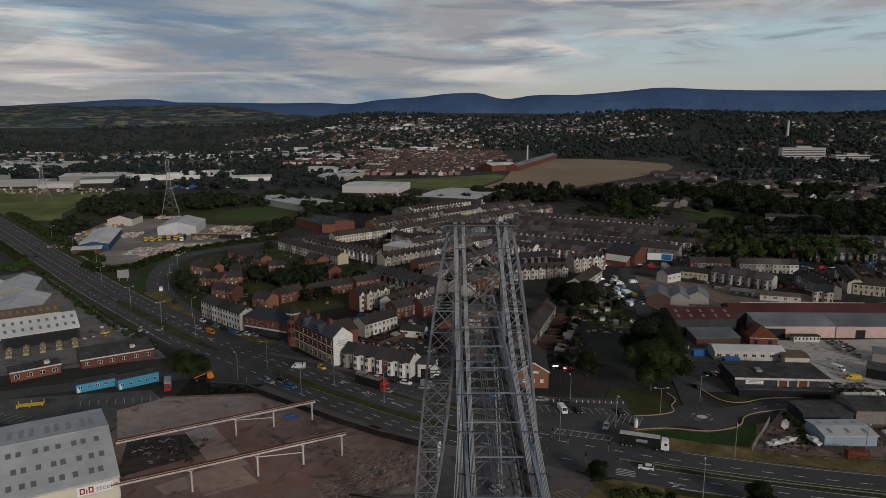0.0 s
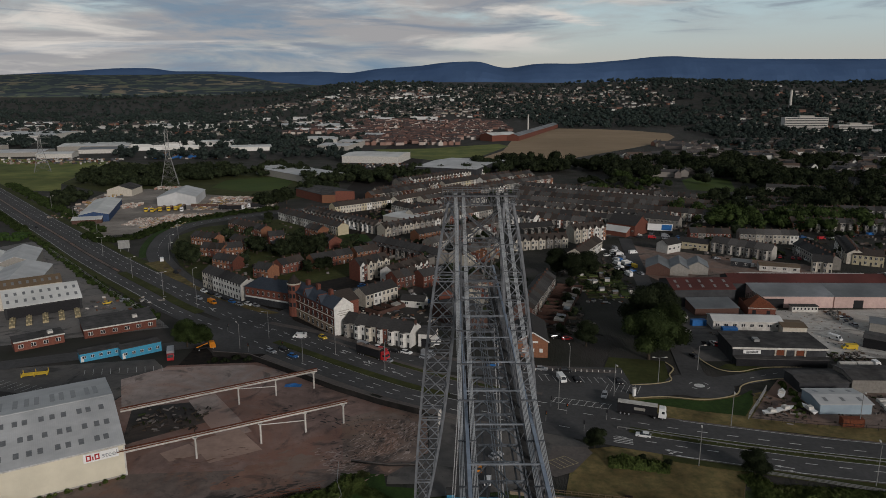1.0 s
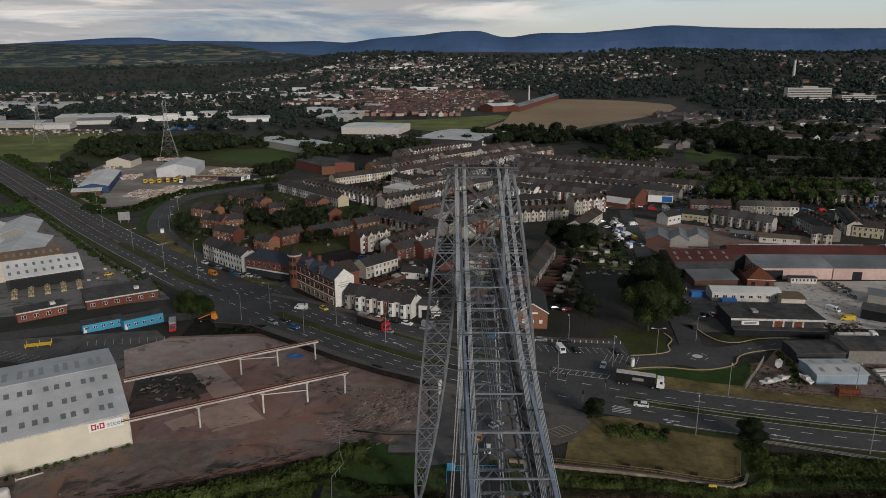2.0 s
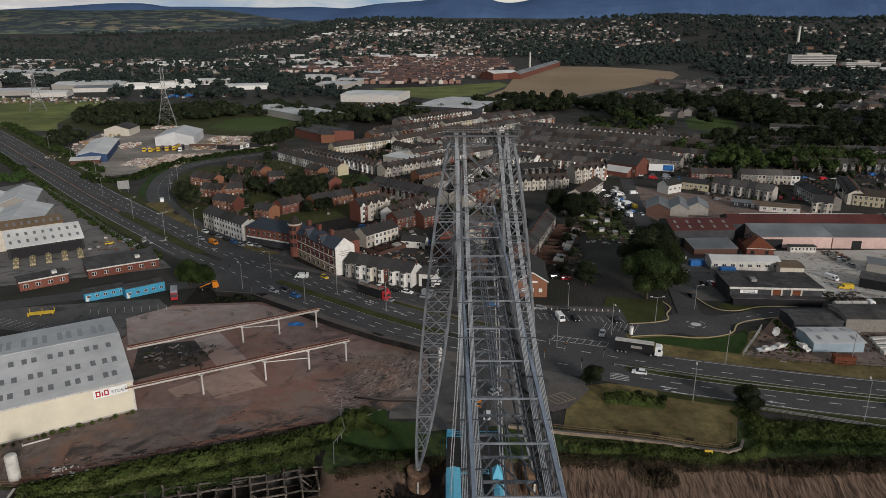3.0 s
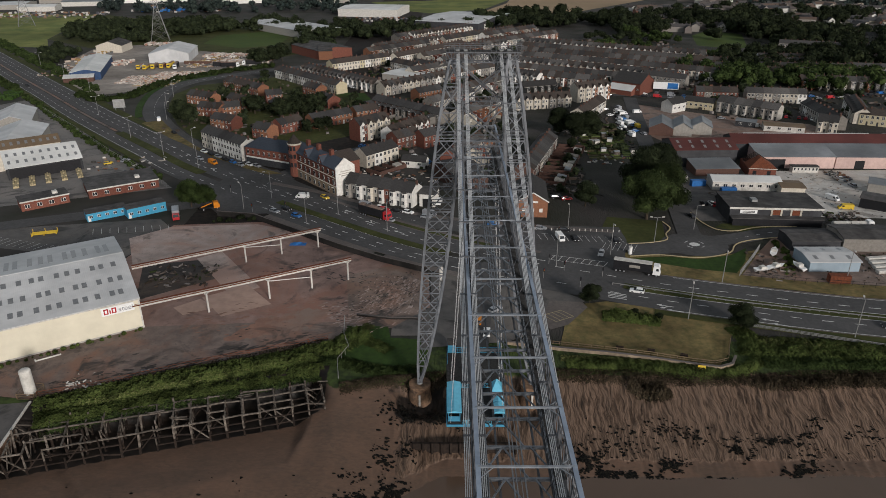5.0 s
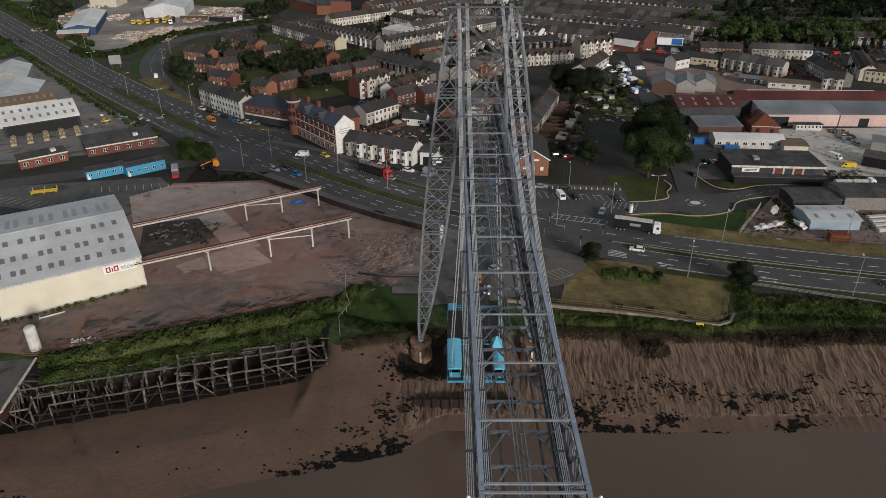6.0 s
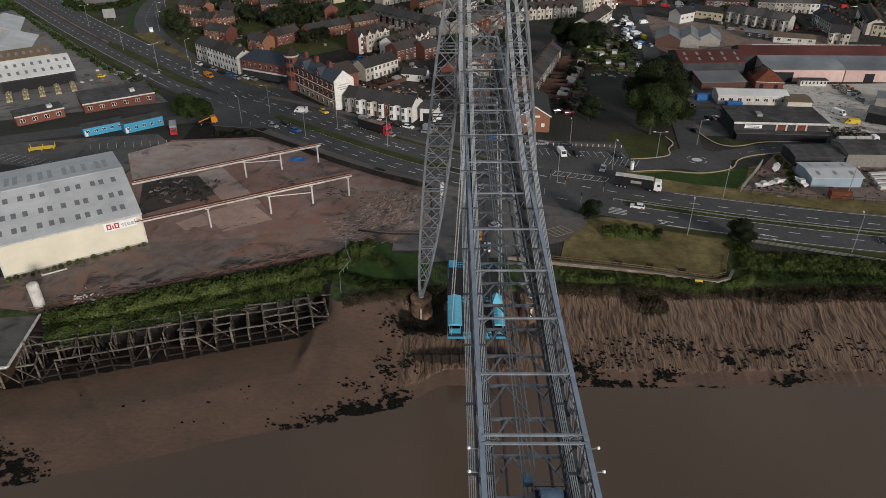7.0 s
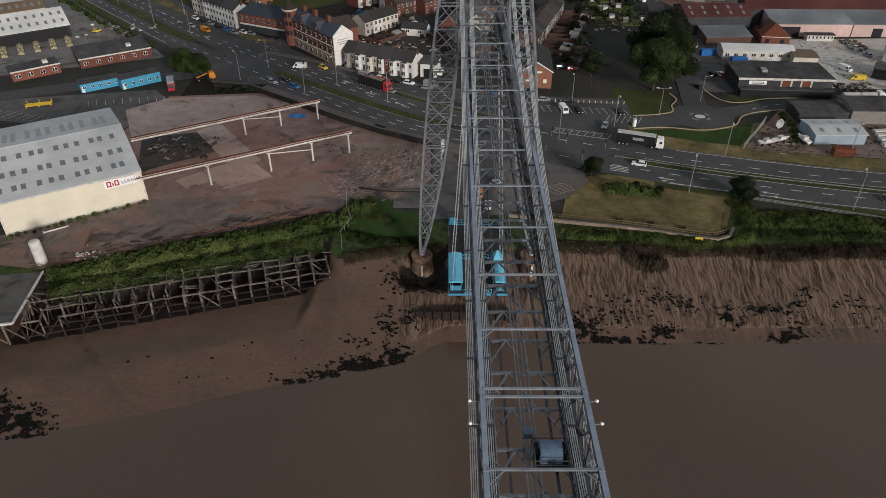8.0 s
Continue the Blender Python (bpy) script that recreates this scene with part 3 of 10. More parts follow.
def ground_material():
    """Town soil, bank grass, rilled river mud and black silt with the jetty's shade painted in, blended with ragged
    edges where one meets the other.
    """
    m = bpy.data.materials.new("ground")
    m.use_nodes = True
    nt = m.node_tree
    N, L = nt.nodes.new, nt.links.new
    bs = nt.nodes["Principled BSDF"]
    pos = N("ShaderNodeNewGeometry").outputs["Position"]

    def tex(scale, stretch=(1, 1, 1), detail=6, distort=0.0):
        mp = N("ShaderNodeMapping"); mp.inputs["Scale"].default_value = stretch
        L(pos, mp.inputs[0])
        n = N("ShaderNodeTexNoise"); n.inputs["Scale"].default_value, n.inputs["Detail"].default_value, n.inputs["Distortion"].default_value = scale, detail, distort
        L(mp.outputs[0], n.inputs["Vector"])
        return n.outputs["Fac"]

    def ramp(fac, a, b, p=(0.35, 0.65)):
        r = N("ShaderNodeValToRGB")
        r.color_ramp.elements[0].position, r.color_ramp.elements[1].position = p
        r.color_ramp.elements[0].color, r.color_ramp.elements[1].color = (*a, 1), (*b, 1)
        L(fac, r.inputs[0])
        return r.outputs["Color"]

    def blend(mask, a, b):
        x = N("ShaderNodeMix"); x.data_type = "RGBA"
        L(mask, x.inputs["Factor"]); L(a, x.inputs["A"]); L(b, x.inputs["B"])
        return x.outputs["Result"]

    edge = tex(0.35, detail=5)

    def mask(name, amount=0.9):
        at = N("ShaderNodeAttribute"); at.attribute_name = name
        s = N("ShaderNodeMath"); s.operation = "MULTIPLY_ADD"; s.inputs[1].default_value, s.inputs[2].default_value = amount, -amount / 2
        L(edge, s.inputs[0])
        a = N("ShaderNodeMath"); L(at.outputs["Fac"], a.inputs[0]); L(s.outputs[0], a.inputs[1])
        r = N("ShaderNodeMapRange"); r.inputs["From Min"].default_value, r.inputs["From Max"].default_value = 0.42, 0.58
        L(a.outputs[0], r.inputs["Value"])
        return r.outputs[0]

    # rills meander: the pattern is pushed sideways by a slower noise
    warp = N("ShaderNodeTexNoise"); warp.inputs["Scale"].default_value, warp.inputs["Detail"].default_value = 0.22, 3
    L(pos, warp.inputs["Vector"])
    wm = N("ShaderNodeVectorMath"); wm.operation = "MULTIPLY_ADD"
    wm.inputs[1].default_value, wm.inputs[2].default_value = (2.6, 0, 0), (-1.3, 0, 0)
    L(warp.outputs["Color"], wm.inputs[0])
    wa = N("ShaderNodeVectorMath"); L(wm.outputs[0], wa.inputs[0]); L(pos, wa.inputs[1])
    straight, pos = pos, wa.outputs[0]
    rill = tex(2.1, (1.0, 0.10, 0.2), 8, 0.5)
    pos = straight
    soil = ramp(tex(0.06, detail=9), (0.048, 0.043, 0.040), (0.025, 0.027, 0.020))
    grass = ramp(tex(0.5), (0.050, 0.072, 0.019), (0.020, 0.030, 0.011))
    # the rill ramp colours troughs darker than crests, following the bump height
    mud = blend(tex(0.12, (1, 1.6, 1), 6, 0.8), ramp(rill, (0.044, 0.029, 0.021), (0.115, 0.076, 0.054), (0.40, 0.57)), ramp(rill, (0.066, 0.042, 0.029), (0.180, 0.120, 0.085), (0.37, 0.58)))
    ripple = tex(0.16, (0.6, 1.3, 1), 7, 0.6)
    wet = blend(ripple, ramp(tex(0.09, (1, 1.5, 1), 6), (0.064, 0.044, 0.033), (0.110, 0.065, 0.045)), ramp(tex(1.3, (0.6, 1.5, 1), 7, 0.6), (0.078, 0.054, 0.041), (0.128, 0.080, 0.056)))
    rl = mask("rills", 0.8)
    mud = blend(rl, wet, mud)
    # jetty's shade painted into near-black silt, which also colours the bridge foot
    shaded_silt = ramp(tex(0.4), (0.007, 0.006, 0.0055), (0.020, 0.015, 0.012))
    col = blend(mask("grass"), soil, grass)
    mm = mask("mud")
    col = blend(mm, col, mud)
    col = blend(mask("berth", 0.6), col, shaded_silt)
    L(col, bs.inputs["Base Color"])
    ro = N("ShaderNodeMapRange"); ro.inputs["To Min"].default_value, ro.inputs["To Max"].default_value = 0.95, 0.5
    L(mm, ro.inputs["Value"]); L(ro.outputs[0], bs.inputs["Roughness"])
    bs.inputs["Specular IOR Level"].default_value = 0.2
    bp = N("ShaderNodeBump"); bp.inputs["Strength"].default_value, bp.inputs["Distance"].default_value = 0.9, 0.6
    hm = N("ShaderNodeMath"); hm.operation = "MULTIPLY"
    L(rill, hm.inputs[0]); L(rl, hm.inputs[1])
    hr = N("ShaderNodeMath"); hr.operation = "MULTIPLY_ADD"; hr.inputs[1].default_value = 0.12
    L(ripple, hr.inputs[0]); L(hm.outputs[0], hr.inputs[2]); L(hr.outputs[0], bp.inputs["Height"]); L(bp.outputs[0], bs.inputs["Normal"])
    return m


build_ground()
water = M()
water.add([(-2500, -900, -8.0), (2500, -900, -8.0), (2500, 135, -8.0), (-2500, 135, -8.0)], [(0, 1, 2, 3)])
tagged(part("water", water, "water"), "still brown muddy river water", "water", kind="structure")

LAYER = [0.0]


def sheet(name, pts, material, label, category, z=0.02, kind="structure"):
    """A flat piece of paving, grass or soil that lies on the ground, each a few millimetres above the one before."""
    LAYER[0] += 0.003
    zz = z + LAYER[0]
    bm = bmesh.new()
    f = bm.faces.new([bm.verts.new((x, y, zz)) for x, y in pts])
    bmesh.ops.triangulate(bm, faces=[f])
    bmesh.ops.recalc_face_normals(bm, faces=bm.faces)
    if bm.faces[:][0].normal.z < 0:
        bmesh.ops.reverse_faces(bm, faces=bm.faces)
    me = bpy.data.meshes.new(name)
    bm.to_mesh(me)
    bm.free()
    me.materials.append(MAT[material])
    return tagged(new(name, me), label, category, kind=kind)


def ribbon(name, line, a, b, material, label, category, z=0.02, thick=0.0):
    LAYER[0] += 0.003
    zz = z + LAYER[0]
    ns = normals(line)
    m = M()
    vs = []
    for p, n in zip(line, ns):
        vs += [(*(p + n * a).xy, zz), (*(p + n * b).xy, zz)]
    m.add(vs, [(2 * i, 2 * i + 1, 2 * i + 3, 2 * i + 2) for i in range(len(line) - 1)])
    if thick:
        m.add([(x, y, z2 - thick) for x, y, z2 in vs], [(2 * i, 2 * i + 2, 2 * i + 3, 2 * i + 1) for i in range(len(line) - 1)])
        k = len(vs)
        m.f += [(2 * i, 2 * i + 2, 2 * i + 2 + k, 2 * i + k) for i in range(len(line) - 1)] + [(2 * i + 1, 2 * i + 1 + k, 2 * i + 3 + k, 2 * i + 3) for i in range(len(line) - 1)]
        m.s += [0] * (2 * (len(line) - 1))
    return tagged(part(name, m, material), label, category, kind="structure")

# ---- ground cover, roads and yards ----
MAIN = smooth_line([(-640, 893), (-470, 696), (-379, 591), (-307, 508), (-252, 446), (-209, 396.5), (-168, 352), (-138, 320.5), (-110.6, 291.5), (-61, 249), (-6.5, 208), (48, 183), (82, 171.5), (120, 162), (200, 148), (340, 132)])
SLIP = smooth_line([(-68, 275), (-86.5, 292.5), (-100.6, 305), (-117, 321), (-134, 341), (-153, 369), (-168.5, 398), (-178, 427), (-183.5, 456.5), (-181, 482), (-166, 506), (-120, 545), (-60, 590)])
STREET = smooth_line([(-75, 268), (-52, 256), (-32, 243), (-8, 231), (25, 222), (58, 216)])
NORTH = smooth_line([(-74, 272), (-66, 290), (-45, 318), (-14, 350), (30, 398), (60, 425), (110, 448), (170, 436), (240, 440), (330, 470)])
HOTEL_LANE = smooth_line([(60, 207), (75, 209), (84, 212)])
RB_NORTH = smooth_line([(84, 212), (86, 226), (90, 250), (94, 280), (100, 330), (108, 380), (118, 440)])
RB_EAST = smooth_line([(84, 212), (100, 216), (118, 222), (140, 221), (180, 219), (240, 214)])
LANE_W = smooth_line([(-92, 250), (-104, 246), (-125, 240), (-160, 226), (-210, 205), (-260, 190)])
QUAY = smooth_line([(16, 196), (12, 184), (9, 165), (7, 147)])

sheet("meadow", [(-760, 720), (-449, 690), (-402, 660), (-361, 650), (-391, 706), (-446, 935), (-480, 930), (-760, 1010)], "meadow", "rough green meadow behind the road", "grass")
sheet("rough_ground", [(-391, 706), (-322, 648), (-285, 668), (-216, 632), (-136, 598), (-112, 640), (-150, 800), (-300, 830), (-430, 930)], "verge", "rough grass round the wood behind the scrapyard", "grass")
sheet("sports_field", [(-228, 677), (-231, 733), (-185, 768), (-156, 720), (-155, 665), (-189, 650)], "park", "mown green playing field", "grass")
sheet("bare_field", [(129, 1313), (279, 1712), (364, 1690), (441, 1621), (487, 1516), (466, 1408), (418, 1299), (313, 1146), (235, 1044), (169, 958), (127, 935), (66, 935), (50, 966), (94, 1093)], "field", "large bare brown field by the long factory", "field")
sheet("green_strip", [(-112, 1114), (-22, 1135), (96, 1231), (111, 1181), (54, 999), (-19, 950), (-68, 999)], "meadow", "green strip with a pale track", "grass")
sheet("park_grass", [(253, 733), (282, 773), (308, 743), (277, 650), (256, 650), (236, 665)], "park", "bright green park lawn among trees", "grass")
sheet("corner_green", [(-69, 449), (-61, 424), (-45, 432), (-51.5, 453), (-63, 455)], "lush", "small green at the terrace end", "grass")
sheet("allotments_ground", [(77, 374), (94, 374), (90, 330), (80, 307), (68, 307), (68, 341)], "verge", "allotment gardens with worn grass", "garden")
sheet("estate_ground", [(-159, 398), (-146, 372), (-128, 344), (-112, 332), (-92, 312), (-10, 380), (-70, 450), (-120, 510), (-170, 478), (-175, 450), (-168, 420)], "verge", "rough grass between the brick houses", "grass")

sheet("scrapyard_ground", [(-238.6, 456.5), (-270, 492), (-306, 570), (-316, 643), (-285, 668), (-216, 632), (-142, 600), (-140, 560), (-169, 534), (-195, 488), (-208, 456.5), (-223, 447.5)], "dust", "pale dusty scrapyard ground", "yard")
sheet("depot_ground", [(-330, 330), (-255, 215), (-160, 250), (-112, 268), (-130, 292), (-190, 350), (-262, 432)], "depot", "worn depot tarmac", "yard")
sheet("car_park_west", [(-165, 212), (-104, 198), (-96, 224), (-104, 234), (-160, 224)], "asphalt_old", "dark car park with faded white bays", "yard")
sheet("yard_concrete", [(-103, 198), (-80, 157), (-40, 153), (-22, 160), (-4, 168), (-5, 190), (-35, 209), (-66, 231), (-97, 228)], "yard", "stained reddish-brown concrete yard", "yard")
sheet("track", [(-120, 130), (-94, 126), (-60, 139), (-26, 151), (-24, 160), (-46, 160), (-80, 157.5), (-112, 139)], "earth", "dark muddy track beside the warehouse", "yard")
sheet("crane_pit", [(-95, 195), (-78, 199), (-66, 188), (-88, 172)], "tar", "blackened ground under the crane runway", "yard")
sheet("rough_patch", [(-25, 156), (-22, 154.5), (-8, 159), (-5, 168), (-5, 190), (-14, 196), (-30, 188)], "rubble", "broken rubbly concrete", "yard")


def ragged(name, line, width, material, label, seed, taper=True):
    """A patch with torn edges along a line, as spilt or washed-out ground has."""
    rg = random.Random(seed)
    pts = smooth_line(line, 1.1)
    nn = len(pts)
    left, right = [], []
    for k, (p, n) in enumerate(zip(pts, normals(pts))):
        w = width / 2 * (min(1, 0.12 + 3.2 * min(k, nn - 1 - k) / nn) if taper else 1)
        left.append((p.x + n.x * w * rg.uniform(0.45, 1.25), p.y + n.y * w * rg.uniform(0.45, 1.25)))
        right.append((p.x - n.x * w * rg.uniform(0.45, 1.25), p.y - n.y * w * rg.uniform(0.45, 1.25)))
    return sheet(name, left + right[::-1], material, label, "yard")


sheet("yard_concrete", [(-108, 216), (-97, 226.5), (-67, 228.8), (-46, 219.5), (-60, 213), (-74, 207), (-98.5, 195.5)], "concrete", "grey worn concrete apron behind the crane runway", "yard")
sheet("slab", [(-79.6, 199.9), (-73.0, 205.3), (-54.4, 180.0), (-62.1, 175.3)], "concrete", "diagonal strip of grey concrete between the runways", "slab")
sheet("slab", [(-69.7, 173.8), (-58.5, 181.6), (-48.9, 169.9), (-61.0, 162.8)], "slab", "pale pink concrete slab", "slab")
sheet("slab", [(-75.8, 167.8), (-69.9, 173.0), (-63.8, 167.9), (-71.7, 163.6)], "slab", "pale pink concrete slab", "slab")
ragged("soil_patch", [(-57, 151), (-48, 156), (-40, 161), (-30, 166)], 11, "redsoil", "washed-out red soil on the yard", 1)
ragged("soil_patch", [(-66, 139.5), (-48, 146.2), (-38, 150.5), (-29, 155)], 2.2, "redsoil", "reddish earth ridge beside the track", 3)


def streaks(name, line, width, n, size, material, label, seed):
    """Small ragged blots, drawn out along a line, as dirt, spills and wheel marks lie."""
    rg = random.Random(seed)
    pts = smooth_line(line, 1.0)
    ns = normals(pts)
    LAYER[0] += 0.003
    m = M()
    for _ in range(n):
        k = rg.randrange(len(pts) - 1)
        d = (pts[k + 1] - pts[k]).normalized()
        off = max(-1, min(1, rg.gauss(0, 0.45))) * width / 2
        a = rg.uniform(*size)
        b = a * rg.uniform(0.12, 0.35)
        c = pts[k] + ns[k] * off
        turn = rg.gauss(0, 0.25)
        u = Vector((d.x * math.cos(turn) - d.y * math.sin(turn), d.x * math.sin(turn) + d.y * math.cos(turn), 0))
        v = Vector((-u.y, u.x, 0))
        ring_pts = []
        for i in range(11):
            t = 2 * math.pi * i / 11
            r = rg.uniform(0.5, 1.15)
            q = c + u * (a * r * math.cos(t)) + v * (b * r * math.sin(t))
            ring_pts.append((q.x, q.y, 0.03 + LAYER[0] + rg.random() * 0.002))
        m.add(ring_pts, [tuple(range(11))])
    return tagged(part(name, m, material), label, "yard", kind="stuff")


streaks("oil_stain", [(-91, 131.5), (-73, 137), (-60, 141.5), (-46, 148.5), (-34, 153.5)], 4.0, 150, (0.3, 1.9), "tar", "black oily strips along the track", 4)
streaks("oil_stain", [(-88, 141), (-70, 147), (-50, 153), (-35, 158)], 8, 26, (0.2, 1.1), "tar", "dark smears on the yard", 7)
streaks("oil_stain", [(-56, 187), (-44, 192), (-28, 186), (-14, 180)], 9, 90, (0.2, 1.4), "tar", "dark ground by the runway's end", 9)
streaks("rubble_streak", [(-30, 161), (-18, 168), (-9, 186)], 20, 520, (0.2, 1.1), "concrete", "pale broken concrete by the bridge foot", 10)
streaks("rubble_streak", [(-30, 163), (-18, 170), (-9, 184)], 20, 300, (0.15, 0.8), "tar", "dark gaps between the broken slabs", 11)
streaks("soil_streak", [(-70, 158), (-50, 164), (-30, 172)], 16, 90, (0.3, 1.6), "redsoil", "reddish soil washed over the concrete", 12)
sheet("west_lawn", [(-26, 158), (-15, 157.5), (-14, 152), (-5, 151), (-4, 140), (-14, 136), (-25, 140)], "lush", "green grass by the bridge foot", "grass")
sheet("quay_paving", [(-14, 157), (-4, 168), (-4, 190), (28, 184), (40, 172), (32, 159), (16, 150), (-6, 147), (-6, 153), (-14, 153)], "asphalt_old", "grey tarmac at the bridge landing", "yard")
sheet("lawn_east", [(32, 158), (39, 170), (46, 171.5), (62, 166.5), (78, 159.5), (73, 150), (71, 145), (66, 138.6), (51, 142.5), (29, 147)], "lawn", "dry yellowish lawn above the river wall", "grass")
sheet("verge_east", [(58, 205), (60, 190.5), (85, 182.7), (123, 173.1), (202, 159.3), (340, 143.4), (340, 165), (160, 186), (128, 186), (108, 196), (104, 207), (96, 204), (76, 201)], "lawn", "dry grass verge by the dual carriageway", "grass")
sheet("verge_upper", [(61, 200.5), (72, 201.5), (82, 199.5), (93, 202.5), (100, 208), (96, 198), (90, 189.5), (78, 192.5), (64, 198)], "lush", "greener grass along the roundabout kerb", "grass")
sheet("verge_island", [(62, 212), (76, 214), (77, 222), (79, 232), (60, 236), (56, 226)], "verge", "grass under the big trees", "grass")
sheet("verge_pub", [(96, 226), (104, 222), (126, 228), (100, 229.5)], "verge", "grass strip in front of the flat-roofed pub", "grass")
sheet("boat_yard", [(104, 206), (91, 188), (108, 184), (170, 176), (190, 214), (130, 219), (112, 216)], "rubble", "dirty compound with stored boats and scrap", "yard")
sheet("white_yard", [(136, 236), (142, 262), (144, 290), (200, 292), (200, 232)], "whiteyard", "pale concrete works yard", "yard")
sheet("pub_yard", [(92, 232), (136, 232), (142, 292), (98, 296)], "asphalt_old", "tarmac yard with parked cars", "yard")
sheet("back_lot", [(112, 330), (210, 330), (200, 372), (150, 396), (118, 420), (106, 350)], "rubble", "pinkish gravel lot behind the sheds", "yard")
sheet("car_park_east", [(26, 206), (58, 200), (62, 214), (62, 226), (28, 228)], "asphalt", "tarmac car park with white bays", "yard")

sheet("plaza", [(26, 161), (30, 172), (39, 171), (40, 168), (33, 158.5), (28, 156)], "paving", "pale paved plaza by the bridge landing", "pavement")
JUNCTION = sheet("road_junction", [(-98, 258), (-84, 238), (-52, 240), (-44, 258), (-62, 276), (-74, 292), (-92, 288)], "asphalt", "wide tarmac road junction", "road")
sheet("road_crossing", [(4, 214), (22, 186), (52, 172), (58, 190), (52, 206), (26, 220)], "asphalt", "tarmac junction at the bridge approach", "road")
ribbon("hard_shoulder", [p for p in MAIN if p.x < -118], 14.2, 10.6, "asphalt", "tarmac hard strip beside the carriageway", "road")
ribbon("road_main_near", MAIN, -11.0, -1.3, "asphalt", "dark tarmac carriageway with dashed lane lines", "road")
ribbon("road_main_far", MAIN, 1.3, 11.0, "asphalt", "dark tarmac carriageway with dashed lane lines", "road")
for nm, line, hw in (("road_slip", SLIP, 6.4), ("road_street", STREET, 5.0), ("road_north", NORTH, 4.5), ("road_link", HOTEL_LANE, 5.0), ("road_side", RB_NORTH, 4.0),
                     ("road_works", RB_EAST, 4.0), ("road_lane", LANE_W, 4.5), ("road_quay", QUAY, 4.0)):
    ribbon(nm, line, -hw, hw, "asphalt", "dark tarmac side road", "road")
sheet("roundabout", [(84 + 11 * math.cos(a * math.pi / 12), 211 + 9.5 * math.sin(a * math.pi / 12)) for a in range(24)], "asphalt", "tarmac mini roundabout", "road")

ROAD_TOP = 0.032 + LAYER[0]


def cut(line, x0, x1):
    return [p for p in line if x0 <= p.x <= x1]


# medians and verges stand proud of the carriageway
for x0, x1, w, mt, lb in ((-640, -172, 0.7, "earth", "narrow paved central reserve"), (-172, -104, 2.3, "verge", "grassed central reserve"),
                          (-66, 4, 1.7, "verge", "grassed central reserve"), (50, 340, 1.6, "verge", "grassed central reserve")):
    ribbon("median", cut(MAIN, x0, x1), -w, w, mt, lb, "kerb", z=0.12, thick=0.16)
for x0, x1, a, b, mt in ((-640, -160, 14.3, 19, "verge"), (-640, -128, -13.5, -9.8, "verge"), (-60, -14, -13.5, -11.2, "paving"), (-14, 20, -13.5, -11.2, "paving"), (60, 340, -14, -11.3, "verge"),
                         (-40, 14, 11.3, 13.2, "verge")):
    ribbon("verge", cut(MAIN, x0, x1), a, b, mt, "verge beside the carriageway", "verge", z=0.08, thick=0.12)
for x0, x1, o in ((60, 340, 11.15), (62, 340, -11.15), (-60, 14, -11.1), (-40, 14, 11.1)):
    ribbon("kerb", cut(MAIN, x0, x1), o - 0.12, o + 0.12, "paving", "grey kerb stones", "kerb", z=0.10, thick=0.14)
for line in (smooth_line([(60, 201.5), (70, 202.5), (82, 200.5), (93, 204), (98, 211), (106, 215), (122, 217.5), (136, 216.5)], 1.5),
             smooth_line([(62, 211.5), (70, 212.5), (76, 215), (77, 220), (80, 225), (79, 231)], 1.5),
             smooth_line([(126, 226.5), (112, 226), (102, 222.5), (96, 224), (93, 231), (92, 240)], 1.5)):
    ribbon("kerb", line, -0.22, 0.22, "kerb", "pale yellowish kerb stones", "kerb", z=0.12, thick=0.14)
sheet("verge_strip", [(-166.5, 374), (-140, 343.5), (-107, 309.5), (-88, 293), (-76, 284.5), (-70.5, 286), (-90, 299.5), (-105, 311), (-122, 329), (-141, 354), (-158, 381)], "lawn", "worn grass strip between the carriageway and the side road", "grass", z=0.06)
ribbon("verge", [p for p in SLIP if p.y > 390 and p.x < -160], 6.6, 10.5, "lush", "green verge on the outside of the bend", "verge", z=0.06, thick=0.1)
# street pavements
ribbon("pavement", STREET, 5.0, 7.5, "paving", "grey paved footway along the terrace", "pavement", z=0.09, thick=0.12)
ribbon("pavement", cut(MAIN, -60, 30), 13.2, 14.6, "paving", "grey footway between road and street", "pavement", z=0.09, thick=0.12)


def dashes(line, off, length, gap, w=0.16, x0=-1e9, x1=1e9, z=ROAD_TOP):
    """White lane line of painted dashes beside a centre line."""
    ns = normals(line)
    m, run, on = M(), 0.0, True
    for i in range(len(line) - 1):
        p, q = line[i] + ns[i] * off, line[i + 1] + ns[i + 1] * off
        seg, t = (q - p).length, 0.0
        while t < seg:
            lim = length if on else gap
            step = min(seg - t, lim - run)
            if on and x0 < p.x < x1:
                a, b = p.lerp(q, t / seg), p.lerp(q, (t + step) / seg)
                m.beam((a.x, a.y, z), (b.x, b.y, z), w, 0.012)
            t += step
            run += step
            if run >= lim - 1e-6:
                run, on = 0.0, not on or gap == 0
    return m


marks = [("lane", dashes(MAIN, o, 3.0, 5.0, 0.24, a, b)) for o, a, b in ((-5.2, -640, 340), (-8.0, -70, 20), (5.2, -640, 340), (9.0, -640, -110), (8.0, -100, 30))]
marks += [("edge", dashes(MAIN, o, 1.0, 0.0, 0.16, a, b)) for o, a, b in ((-9.1, -640, -120), (13.2, -640, -150), (-10.5, 62, 340), (10.5, 66, 340), (-1.7, -50, 8), (1.7, -50, 8), (2.0, 56, 340), (-2.0, 56, 340))]
